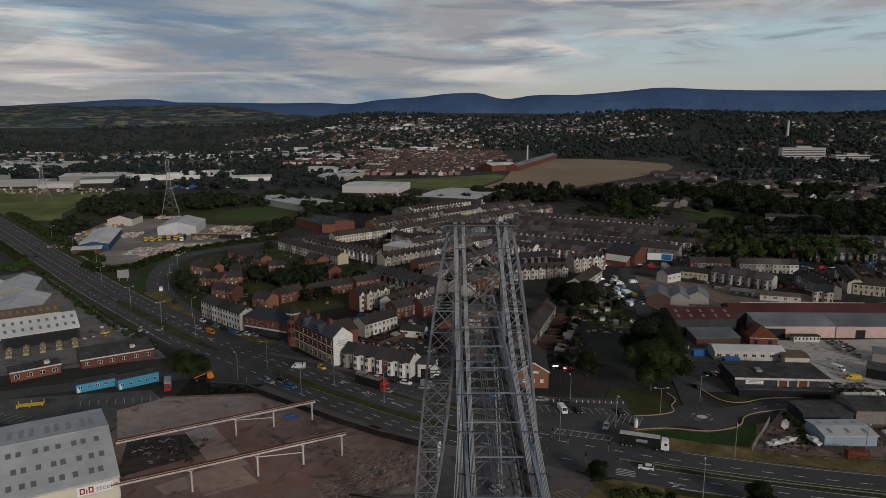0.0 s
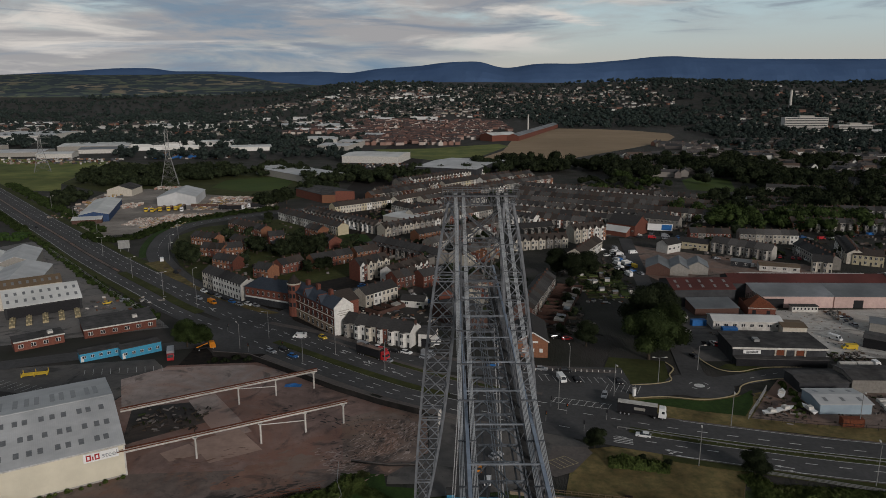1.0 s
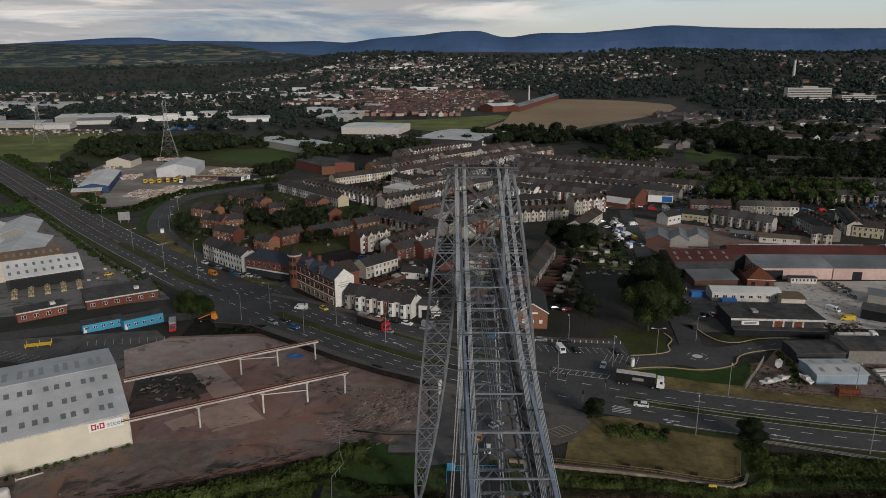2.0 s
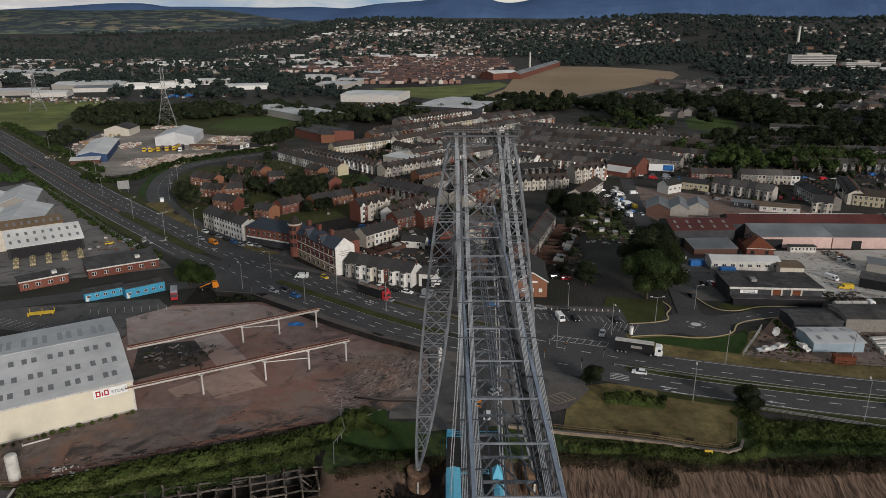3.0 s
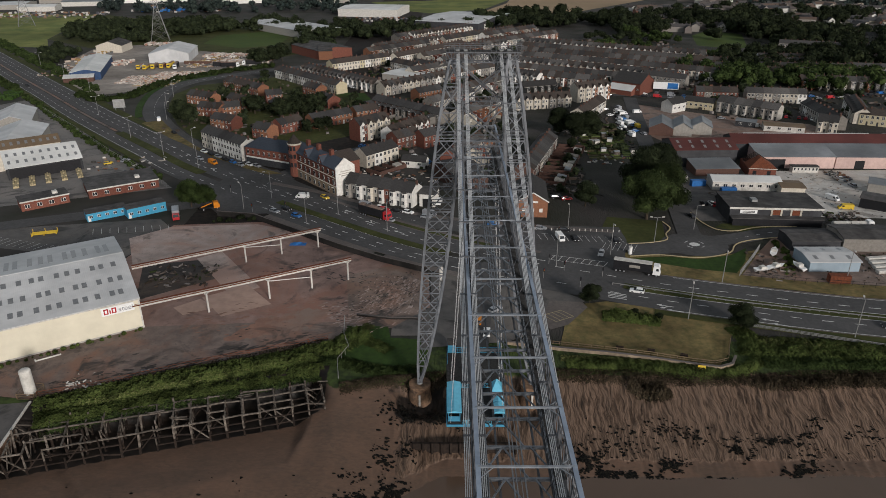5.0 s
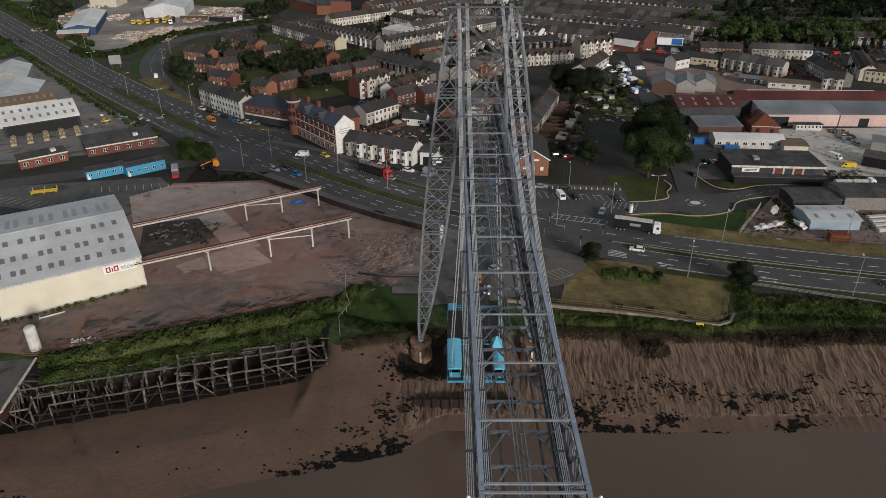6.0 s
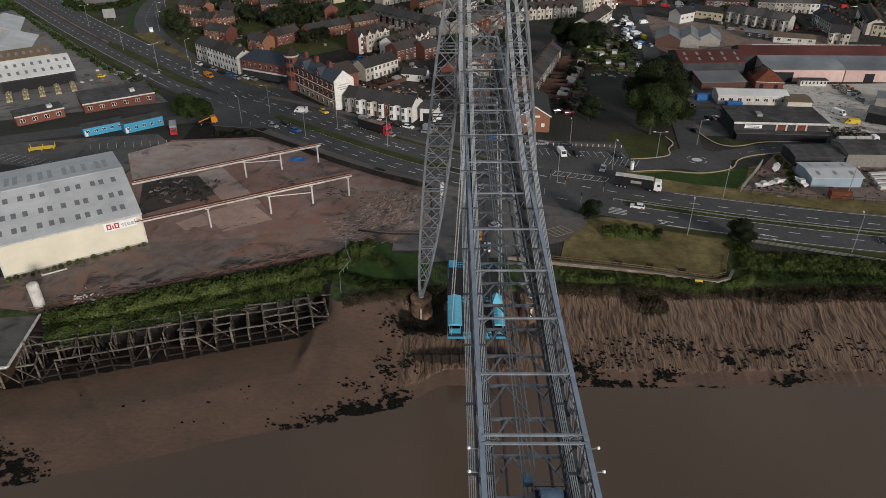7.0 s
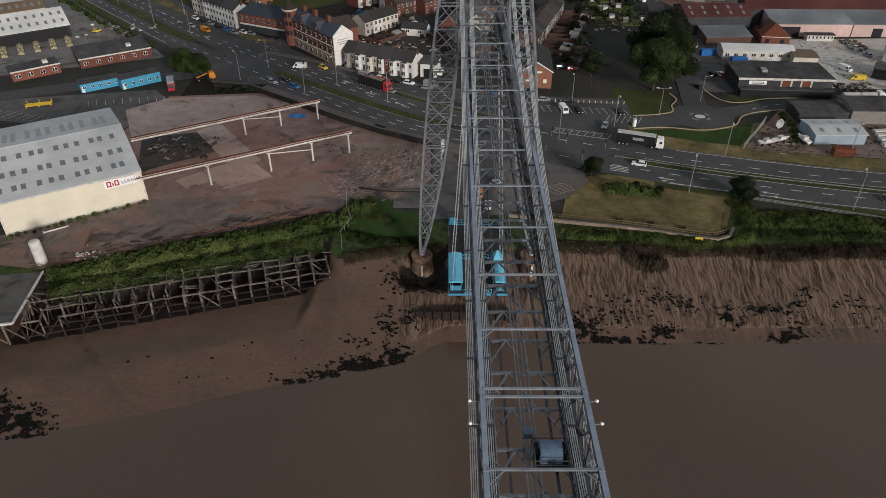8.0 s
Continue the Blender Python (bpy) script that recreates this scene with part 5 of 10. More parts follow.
def build_gondola():
    """The hanging ferry, docked between the tower's feet."""
    g = thing("gondola", "sky-blue transporter gondola with roofed cabins, hanging by wires", "gondola", pose(bx(124, 0) - 0.3, 122.9, 0))
    deck = part("deck", M().box(-6.4, 6.4, -6.6, 6.6, 0.2, 0.7), "plank", g, "grey boarded deck")
    edge = M()
    for y in (-6.6, 6.6):
        edge.beam((-6.4, y, 0.5), (6.4, y, 0.5), 0.2, 0.5)
    for x in (-6.4, 6.4):
        edge.beam((x, -6.6, 0.5), (x, 6.6, 0.5), 0.2, 0.5)
    part("edge_beam", edge, "cyan_d", deck)
    for x0, x1, y0, y1 in ((-6.0, -3.6, -5.4, 4.6), (3.6, 5.7, -5.6, 4.8)):
        cab = M()
        for x in (x0, x1):
            for k in range(7):
                y = y0 + (y1 - y0) * k / 6
                cab.beam((x, y, 0.7), (x, y, 3.2), 0.14)
            cab.beam((x, y0, 1.7), (x, y1, 1.7), 0.1, 0.14)
            cab.box(x - 0.04, x + 0.04, y0, y1, 0.7, 1.6)
        cab.box(x0, x1, y0 - 0.04, y0 + 0.04, 0.7, 2.0)
        cabin = part("cabin", cab, "cyan_d", g, "blue open-sided passenger cabin")
        if x0 < 0:
            roof = M().prism([(x0 - 0.35, 3.2), (x1 + 0.35, 3.2), (x1 + 0.35, 3.35), ((x0 + x1) / 2, 3.75), (x0 - 0.35, 3.35)], "y", y0 - 0.5, y1 + 0.5)
            part("roof", roof, "cyan", cabin, "sky-blue pitched roof")
        else:
            for a, b in ((-6.0, -2.6), (-2.3, 0.4)):
                part("roof", M().prism([(x0 - 0.3, 3.2), (x1 + 0.3, 3.2), (x1 + 0.3, 3.35), ((x0 + x1) / 2, 3.8), (x0 - 0.3, 3.35)], "y", a, b), "cyan", cabin, "sky-blue pitched roof")
            xm = (x0 + x1) / 2
            vs = [(x0 - 0.3, 0.8, 3.3), (x1 + 0.3, 0.8, 3.3), (x1 + 0.3, 4.9, 3.3), (x0 - 0.3, 4.9, 3.3), (xm, 2.9, 5.8)]
            part("roof", M().add(vs, [(0, 1, 4), (1, 2, 4), (2, 3, 4), (3, 0, 4), (3, 2, 1, 0)]), "cyan", cabin, "sky-blue pyramid turret roof")
    for y in (-6.5, 6.5):
        gates = M()
        for k in range(9):
            x = -3 + 6 * k / 8
            gates.beam((x, y, 0.7), (x, y, 1.9), 0.07)
        for k in range(4):
            x = -3 + 1.5 * k
            gates.beam((x, y, 0.75), (x + 1.5, y, 1.85), 0.06); gates.beam((x + 1.5, y, 0.75), (x, y, 1.85), 0.06)
        gates.beam((-3, y, 1.9), (3, y, 1.9), 0.09); gates.beam((-3, y, 0.8), (3, y, 0.8), 0.09)
        part("gate", gates, "cyan", g, "blue crossed-bar gate")
    for sx in (-1, 1):
        for sy in (-1, 1):
            for k in range(2):
                part("suspension_wire", M().beam((sx * 5.6, sy * (6.0 - 2.2 * k), 0.7), (sx * 3.0, sy * (6.0 - 2.2 * k) * 0.9, ZB - 0.3), 0.05), "rope", g)


build_gondola()


def build_landing():
    o = thing("landing_stage", "timber and steel landing stage at the gondola's berth", "landing stage")
    x0 = bx(137, 0)
    part("deck", M().box(x0 - 6.8, x0 + 6.8, 131.8, 148, -0.5, 0.06), "plank", o, "dark boarded deck")
    for x in (-6.3, -2.1, 2.1, 6.3):
        for y in (132.4, 137.5):
            part("upright", M().tube((x0 + x, y, -7), (x0 + x, y, -0.4), 0.3, 0.3, 10), "timber_d", o)
    for sx in (-1, 1):
        r = M()
        for k in range(5):
            r.beam((x0 + sx * 6.6, 140 + 2 * k, 0), (x0 + sx * 6.6, 140 + 2 * k, 1.3), 0.1)
        for z in (0.5, 0.9, 1.3):
            r.beam((x0 + sx * 6.6, 140, z), (x0 + sx * 6.6, 148, z), 0.08)
        part("railing", r, "cyan_d", o, "blue steel railing")
    for x in (-6.4, -2.2, 2.2):
        g = M()
        for k in range(8):
            g.beam((x0 + x + 0.6 * k, 144.8, 0.06), (x0 + x + 0.6 * k, 144.8, 1.7), 0.07)
        for z in (0.3, 1.0, 1.7):
            g.beam((x0 + x, 144.8, z), (x0 + x + 4.2, 144.8, z), 0.09)
        part("gate", g, "cyan_d", o, "blue barred gate")
    part("kiosk", M().box(x0 - 6.4, x0 - 4.6, 145.0, 147.8, 0.06, 2.3), "cyan_d", o, "small blue kiosk")
    part("kiosk_roof", M().box(x0 - 6.6, x0 - 4.4, 144.8, 148.0, 2.3, 2.42), "flat", o)
    part("fender", M().box(x0 - 14, x0 + 8, 116.2, 117.0, -7.5, -4.4), "timber_d", o, "dark timber fender along the berth")
    for k in range(12):
        part("fender_post", M().tube((x0 - 14 + 2 * k, 116.0, -9), (x0 - 14 + 2 * k, 116.0, -3.9), 0.25, 0.22, 8), "timber_d", o)


build_landing()

# ---- sheds and works ----


def shed(name, label, p, q, depth, eave, ridge, wall, roof, category="shed", cols=0, rows=0, ridge_at=0.5, doors=(), wins=0, far_eave=None, hip=0.0, group=""):
    """A gabled or lean-to building: p-q is the foot of the front wall, the roof ridge runs along it."""
    m4 = along(p, q)
    L = math.dist(p, q)
    o = thing(name, label, category, m4, group)
    fe = eave if far_eave is None else far_eave
    yr = depth * ridge_at
    w = M()
    prof = [(0, 0), (depth, 0), (depth, fe), (yr, ridge), (0, eave)] if 0.01 < ridge_at < 0.99 else [(0, 0), (depth, 0), (depth, fe), (0, eave)]
    w.prism(prof, "x", 0, L)
    part("wall", w, wall, o)
    t, ov = 0.22, 0.35
    slopes = [((-ov, eave - ov * (ridge - eave) / max(yr, 0.1)), (yr, ridge)), ((yr, ridge), (depth + ov, fe - ov * (ridge - fe) / max(depth - yr, 0.1)))] if 0.01 < ridge_at < 0.99 else [((-ov, eave), (depth + ov, fe))]
    for (ya, za), (yb, zb) in slopes:
        r = M().add([(-ov, ya, za + 0.03), (L + ov, ya, za + 0.03), (L + ov, yb, zb + 0.03), (-ov, yb, zb + 0.03), (-ov, ya, za + t), (L + ov, ya, za + t), (L + ov, yb, zb + t), (-ov, yb, zb + t)],
                    [(0, 3, 2, 1), (4, 5, 6, 7), (0, 1, 5, 4), (1, 2, 6, 5), (2, 3, 7, 6), (3, 0, 4, 7)])
        rf = part("roof", r, roof, o)
        for i in range(cols):
            for j in range(rows):
                fx, fy = (i + 0.5) / cols, (j + 0.5) / rows
                cx, cy = L * fx, ya + (yb - ya) * (0.1 + 0.8 * fy)
                zc = za + (zb - za) * (0.1 + 0.8 * fy) + t + 0.03
                sl = (zb - za) / (yb - ya)
                hw, hd = 0.55, 1.1
                part("skylight", M().add([(cx - hw, cy - hd, zc - hd * sl), (cx + hw, cy - hd, zc - hd * sl), (cx + hw, cy + hd, zc + hd * sl), (cx - hw, cy + hd, zc + hd * sl),
                                          (cx - hw, cy - hd, zc - hd * sl - 0.1), (cx + hw, cy - hd, zc - hd * sl - 0.1), (cx + hw, cy + hd, zc + hd * sl - 0.1), (cx - hw, cy + hd, zc + hd * sl - 0.1)],
                                         [(0, 1, 2, 3), (0, 4, 5, 1), (1, 5, 6, 2), (2, 6, 7, 3), (3, 7, 4, 0)]), "skylight", rf)
    for x0, x1, h in doors:
        # the shade inside a doorway is put on as a solid black panel
        part("door_opening", M().box(x0 * L, x1 * L, -0.06, 0.3, 0.02, h), "black", o, "black panel for the dark inside of a doorway")
    for i in range(wins):
        x = L * (i + 0.5) / wins
        window_part(o, x, -0.02, eave * 0.42, min(1.6, L / wins * 0.5), 1.2)
    return o


def window_part(parent, x, y, z, w, h, rot=False):
    """A window in the front wall (plane y): white surround and dark glass."""
    wn = M()
    wn.box(x - w / 2, x + w / 2, y - 0.05, y + 0.1, z, z + h)
    fr = part("window", wn, "joinery", parent)
    g = M()
    for sx in ((-0.25, 0.25) if w > 0.9 else (0,)):
        hw = w * (0.20 if w > 0.9 else 0.40)
        g.box(x + sx * w - hw, x + sx * w + hw, y - 0.075, y, z + 0.08, z + h - 0.08)
    part("pane", g, "glass", fr)
    return fr


def text_part(name, body, size, m4, material, parent):
    c = bpy.data.curves.new(name, "FONT")
    c.body, c.size, c.extrude = body, size, 0.02
    c.align_x, c.align_y = "CENTER", "CENTER"
    tmp = bpy.data.objects.new(name, c)
    scene.collection.objects.link(tmp)
    bpy.context.view_layer.update()
    me = bpy.data.meshes.new_from_object(tmp.evaluated_get(bpy.context.evaluated_depsgraph_get()))
    bpy.data.objects.remove(tmp)
    me.materials.clear()
    me.materials.append(MAT[material])
    return part(name, me, None, parent, at=m4)


# the steel warehouse
WH_P, WH_Q, WH_D = (-108.5, 140.0), (-79.8, 157.2), 46.5


def build_warehouse():
    o = thing("steel_warehouse", "long cream-clad steel warehouse with a pale grey roof and skylights", "warehouse", along(WH_P, WH_Q))
    L = math.dist(WH_P, WH_Q)
    E, R, D = 8.8, 12.6, WH_D
    part("wall", M().prism([(0, 0), (D, 0), (D, E), (D / 2, R), (0, E)], "x", 0, L), "clad", o, "cream ribbed cladding")
    for ya, za, yb, zb, far in ((-0.4, E - 0.06, D / 2, R, 0), (D / 2, R, D + 0.4, E - 0.06, 1)):
        r = M().add([(-0.4, ya, za + 0.05), (L + 0.4, ya, za + 0.05), (L + 0.4, yb, zb + 0.05), (-0.4, yb, zb + 0.05), (-0.4, ya, za + 0.25), (L + 0.4, ya, za + 0.25), (L + 0.4, yb, zb + 0.25), (-0.4, yb, zb + 0.25)],
                    [(0, 3, 2, 1), (4, 5, 6, 7), (0, 1, 5, 4), (1, 2, 6, 5), (2, 3, 7, 6), (3, 0, 4, 7)])
        rf = part("roof", r, "metalroof", o, "pale grey sheet roof")
        sl = (zb - za) / (yb - ya)
        for row in range(3 if not far else 1):
            for i in range(11):
                x = L * (i + 0.55 + 0.3 * (row % 2) + 0.16 * math.sin(2.3 * i + row)) / 11.6
                y = ya + (yb - ya) * ((0.2, 0.47, 0.78)[row] if not far else 0.4)
                hw, hd = 0.6, (1.15 if not far else 4.6)
                z = za + (y - ya) * sl + 0.30
                part("skylight", M().add([(x - hw, y - hd, z - hd * sl), (x + hw, y - hd, z - hd * sl), (x + hw, y + hd, z + hd * sl), (x - hw, y + hd, z + hd * sl),
                                          (x - hw, y - hd, z - hd * sl - 0.12), (x + hw, y - hd, z - hd * sl - 0.12), (x + hw, y + hd, z + hd * sl - 0.12), (x - hw, y + hd, z + hd * sl - 0.12)],
                                         [(0, 1, 2, 3), (0, 4, 5, 1), (1, 5, 6, 2), (2, 6, 7, 3), (3, 7, 4, 0)]), "skylight", rf)
    part("ridge_cap", M().beam((-0.4, D / 2, R + 0.3), (L + 0.4, D / 2, R + 0.3), 0.7, 0.08), "metalroof", o)
    part("gutter", M().beam((-0.4, -0.5, E - 0.05), (L + 0.4, -0.5, E - 0.05), 0.24, 0.2), "dirtywhite", o, "pale gutter")
    for x in (0.0, L):
        part("corner_trim", M().box(x - 0.2, x + 0.2, -0.12, 0.1, 0, E), "dirtywhite", o, "white corner trim")
    part("base_course", M().box(0.2, L - 0.2, -0.05, 0.1, 0, 0.5), "grey", o)
    sg = part("sign_board", M().box(L - 9.2, L - 1.3, -0.3, -0.12, 6.0, 8.3), "carwhite", o, "white sign board with red and grey lettering")
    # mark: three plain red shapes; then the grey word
    x0 = L - 8.6
    lg = M()
    lg.box(x0, x0 + 1.1, -0.36, -0.31, 7.6, 7.9); lg.box(x0, x0 + 0.3, -0.36, -0.31, 6.4, 7.9); lg.box(x0, x0 + 1.1, -0.36, -0.31, 6.4, 6.7); lg.box(x0 + 0.8, x0 + 1.1, -0.36, -0.31, 6.4, 7.9)
    lg.box(x0 + 1.35, x0 + 1.65, -0.36, -0.31, 6.4, 7.45)
    lg.box(x0 + 1.9, x0 + 3.0, -0.36, -0.31, 7.6, 7.9); lg.box(x0 + 1.9, x0 + 2.2, -0.36, -0.31, 6.4, 7.9); lg.box(x0 + 1.9, x0 + 3.0, -0.36, -0.31, 6.4, 6.7); lg.box(x0 + 2.7, x0 + 3.0, -0.36, -0.31, 6.7, 7.6)
    part("logo", lg, "red", sg, "red block mark")
    text_part("lettering", "steel", 1.9, pose(L - 3.3, -0.33, 7.1, 90, 0, 0), "silver", sg)


build_warehouse()
shed("works_building", "grey flat-roofed works building beside the warehouse", (-150, 116), (-118, 131), 24, 6, 6.4, "grey", "greyroof", "building", ridge_at=0.5)


def crane_runway(posts, z, end, label):
    """A crane rail girder on tube posts with raking struts."""
    o = thing("crane_runway", label, "crane runway", group="crane runways")
    p, q = Vector((*posts[0], z)), Vector((*end, z))
    d = (q - p).normalized()
    p = p - d * 1.2
    part("girder_web", M().beam(p, q, 0.28, 1.1), "dirtywhite", o, "dirty white girder")
    part("top_flange", M().beam(p + Vector((0, 0, 0.62)), q + Vector((0, 0, 0.62)), 0.7, 0.12), "rust", o, "rusty top flange")
    n = Vector((-d.y, d.x, 0))
    part("side_beam", M().beam(p + n * 0.8 + Vector((0, 0, 0.4)), q + n * 0.8 + Vector((0, 0, 0.4)), 0.14, 0.2), "rust", o)
    lac = M()
    k, tot = 0, (q - p).length
    while k * 1.6 < tot - 1.6:
        a = p + d * (k * 1.6)
        lac.beam(a + Vector((0, 0, 0.55)), a + d * 0.8 + n * 0.8 + Vector((0, 0, 0.45)), 0.07)
        lac.beam(a + d * 0.8 + n * 0.8 + Vector((0, 0, 0.45)), a + d * 1.6 + Vector((0, 0, 0.55)), 0.07)
        lac.beam(a + Vector((0, 0, -0.5)), a + Vector((0, 0, 0.55)), 0.34, 0.06)
        k += 1
    part("lacing", lac, "dirtywhite", o)
    for x, y in posts:
        part("post", M().tube((x, y, 0), (x, y, z - 0.5), 0.28, 0.26, 12), "dirtywhite", o, "round white post")
        part("post_cap", M().box(x - 0.5, x + 0.5, y - 0.5, y + 0.5, z - 0.75, z - 0.5), "dirtywhite", o)
    (xa, ya), (xb, yb) = posts[1], posts[2]
    part("raking_strut", M().tube((xa, ya, z - 2.9), (xb, yb, z - 1.0), 0.14, 0.14, 8), "dirtywhite", o)
    return o


crane_runway([(-42, 209), (-53, 203.5), (-63, 197.3)], 6.2, (-91.5, 180.6), "dirty white crane runway girder on posts in the yard")
crane_runway([(-29, 185), (-39, 179.6), (-50, 173.2), (-65, 165.3)], 6.6, (-81.5, 156.6), "dirty white crane runway girder on posts beside the warehouse")

# gas tank in its cage on the quay
tk = thing("storage_tank", "upright white storage tank with a domed top in a cage", "tank", pose(-94, 128, 0))
tm = M().tube((0, 0, 0.5), (0, 0, 6.2), 1.25, 1.25, 24)
for k in range(4):
    a, b = k * math.pi / 8, (k + 1) * math.pi / 8
    tm.tube((0, 0, 6.2 + 0.6 * math.sin(a)), (0, 0, 6.2 + 0.6 * math.sin(b)), 1.25 * math.cos(a), max(0.02, 1.25 * math.cos(b)), 24)
part("vessel", tm, "dirtywhite", tk, smooth=False)
for a in range(3):
    part("leg", M().tube((0.9 * math.cos(a * 2.1), 0.9 * math.sin(a * 2.1), 0), (0.9 * math.cos(a * 2.1), 0.9 * math.sin(a * 2.1), 0.7), 0.12), "galv", tk)
for x, y in ((-2, -2), (2, -2), (2, 2), (-2, 2)):
    part("cage_post", M().beam((x, y, 0), (x, y, 1.46), 0.12), "brownroof", tk)
for z in (0.15, 0.75, 1.4):
    for a, b in (((-2, -2.08), (2, -2.08)), ((2.08, -2), (2.08, 2)), ((2, 2.08), (-2, 2.08)), ((-2.08, 2), (-2.08, -2))):
        part("cage_rail", M().beam((*a, z), (*b, z), 0.1), "brownroof", tk)

# ---- the ruined timber jetty ----


def build_jetty():
    o = thing("timber_jetty", "ruined dark timber jetty of piles and braces on the mud", "jetty")
    p, q = Vector((-89, 107.5, 0)), Vector((-27, 126.0, 0))
    d = (q - p).normalized()
    n = Vector((-d.y, d.x, 0))
    rng = random.Random(4)
    nb = 18
    L = (q - p).length
    span = 3.5
    for i in range(nb + 1):
        for j in range(4):
            off = span * j
            a = p + d * (L * i / nb) + n * (off - 0.016 * i * off)
            b = p + d * (L * i / nb) + n * (off + span - 0.016 * i * (off + span))
            c = p + d * (L * (i + 1) / nb) + n * (off - 0.016 * (i + 1) * off)
            zt = -0.2 + rng.uniform(-0.5, 1.1)
            if rng.random() < 0.15:
                zt -= rng.uniform(0.8, 2.6)
            zb = land(a.x, a.y) - 0.5
            lx, ly = rng.uniform(-0.35, 0.35), rng.uniform(-0.35, 0.35)
            r = rng.uniform(0.2, 0.31)
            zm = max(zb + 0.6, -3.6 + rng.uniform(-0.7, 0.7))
            f = (zm - zb) / (zt - zb)
            pl = part("upright", M().tube((a.x + lx * f, a.y + ly * f, zm), (a.x + lx, a.y + ly, zt), r, r * 0.8, 7), "timber" if rng.random() < 0.75 else "timber_d", o)
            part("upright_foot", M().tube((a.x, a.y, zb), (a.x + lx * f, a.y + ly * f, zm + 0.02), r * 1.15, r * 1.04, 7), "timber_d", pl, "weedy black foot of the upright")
            if j < 3 and rng.random() < 0.85:
                part("cap_beam", M().beam((a.x, a.y, -0.45), (b.x, b.y, -0.4 + rng.uniform(-0.4, 0.2)), 0.3, 0.32), "timber", o)
            if j < 3 and rng.random() < 0.7:
                up = rng.random() < 0.5
                part("cross_brace", M().beam((a.x, a.y, zb + 0.8 if up else -0.8), (b.x, b.y, -0.8 if up else land(b.x, b.y) + 0.6), 0.18, 0.26), "timber", o)
            if i < nb:
                for zz, pr, mt in ((-0.35, (0.95, 0.5, 0.9, 0.6)[j], "timber"), (-2.3, (0.9, 0.4, 0.3, 0)[j], "timber_d"), (-4.2, (0.9, 0.5, 0, 0)[j], "timber_d")):
                    if rng.random() < pr:
                        part("waling", M().beam((a.x, a.y, zz), (c.x, c.y, zz + rng.choice((0, 0, 0, 0, -0.8)) + rng.uniform(-0.2, 0.2)), 0.26, 0.3), mt, o)
                if rng.random() < (0.45 if j == 0 else 0.2):
                    part("raking_brace", M().beam((a.x, a.y, -5.0), (c.x, c.y, -0.8), 0.2, 0.26), "timber_d", o)
                    if rng.random() < 0.5:
                        part("raking_brace", M().beam((a.x, a.y, -0.8), (c.x, c.y, -5.0), 0.2, 0.26), "timber", o)
    # what is left of the boards
    for i in range(10):
        t = rng.uniform(0.0, 1.0)
        a = p + d * (L * t) + n * rng.uniform(3, 9)
        part("loose_board", M().beam((a.x, a.y, -0.1), (a.x + d.x * 3.4, a.y + d.y * 3.4, -0.1 + rng.uniform(-0.6, 0.2)), 0.3, 0.1), "timber", o)
    k = thing("jetty_deck", "grey asphalt jetty deck with a weathered pale timber edge", "jetty")
    part("slab", M().add([(x, y, z) for z in (-0.5, 0.05) for x, y in ((-140, 96), (-90.5, 107), (-92.5, 125), (-140, 118))], [(0, 3, 2, 1), (4, 5, 6, 7), (0, 1, 5, 4), (1, 2, 6, 5), (2, 3, 7, 6), (3, 0, 4, 7)]), "asphalt_old", k)
    part("edge_timber", M().beam((-140, 96, 0.15), (-90.3, 107, 0.15), 0.5, 0.35), "dirtywhite", k, "pale weathered edge beam")
    part("edge_timber", M().beam((-90.3, 107, 0.15), (-92.5, 125, 0.15), 0.4, 0.35), "dirtywhite", k)
    for i in range(12):
        x = -138 + 4.1 * i
        y = 96 + (x + 140) * 11 / 49.7 + 0.6
        part("upright", M().tube((x, y, land(x, y) - 0.5), (x, y, -0.4), 0.28, 0.25, 7), "timber", k)
        part("raking_brace", M().beam((x, y, -0.8), (x + 3.8, y + 0.8, -5.5), 0.18, 0.26), "timber", k)


build_jetty()

# ---- houses ----
HOUSES, FAR, NEAR_LIMIT = {}, {}, 440.0


def house(style, m4):
    """A terraced house five metres wide; the street front faces its own -y."""
    if m4.translation.y > NEAR_LIMIT or m4.translation.x > 230:
        FAR.setdefault(style, []).append(m4)
        return None
    if style in HOUSES:
        return copy_thing(HOUSES[style], m4)
    return build_house(style, m4)


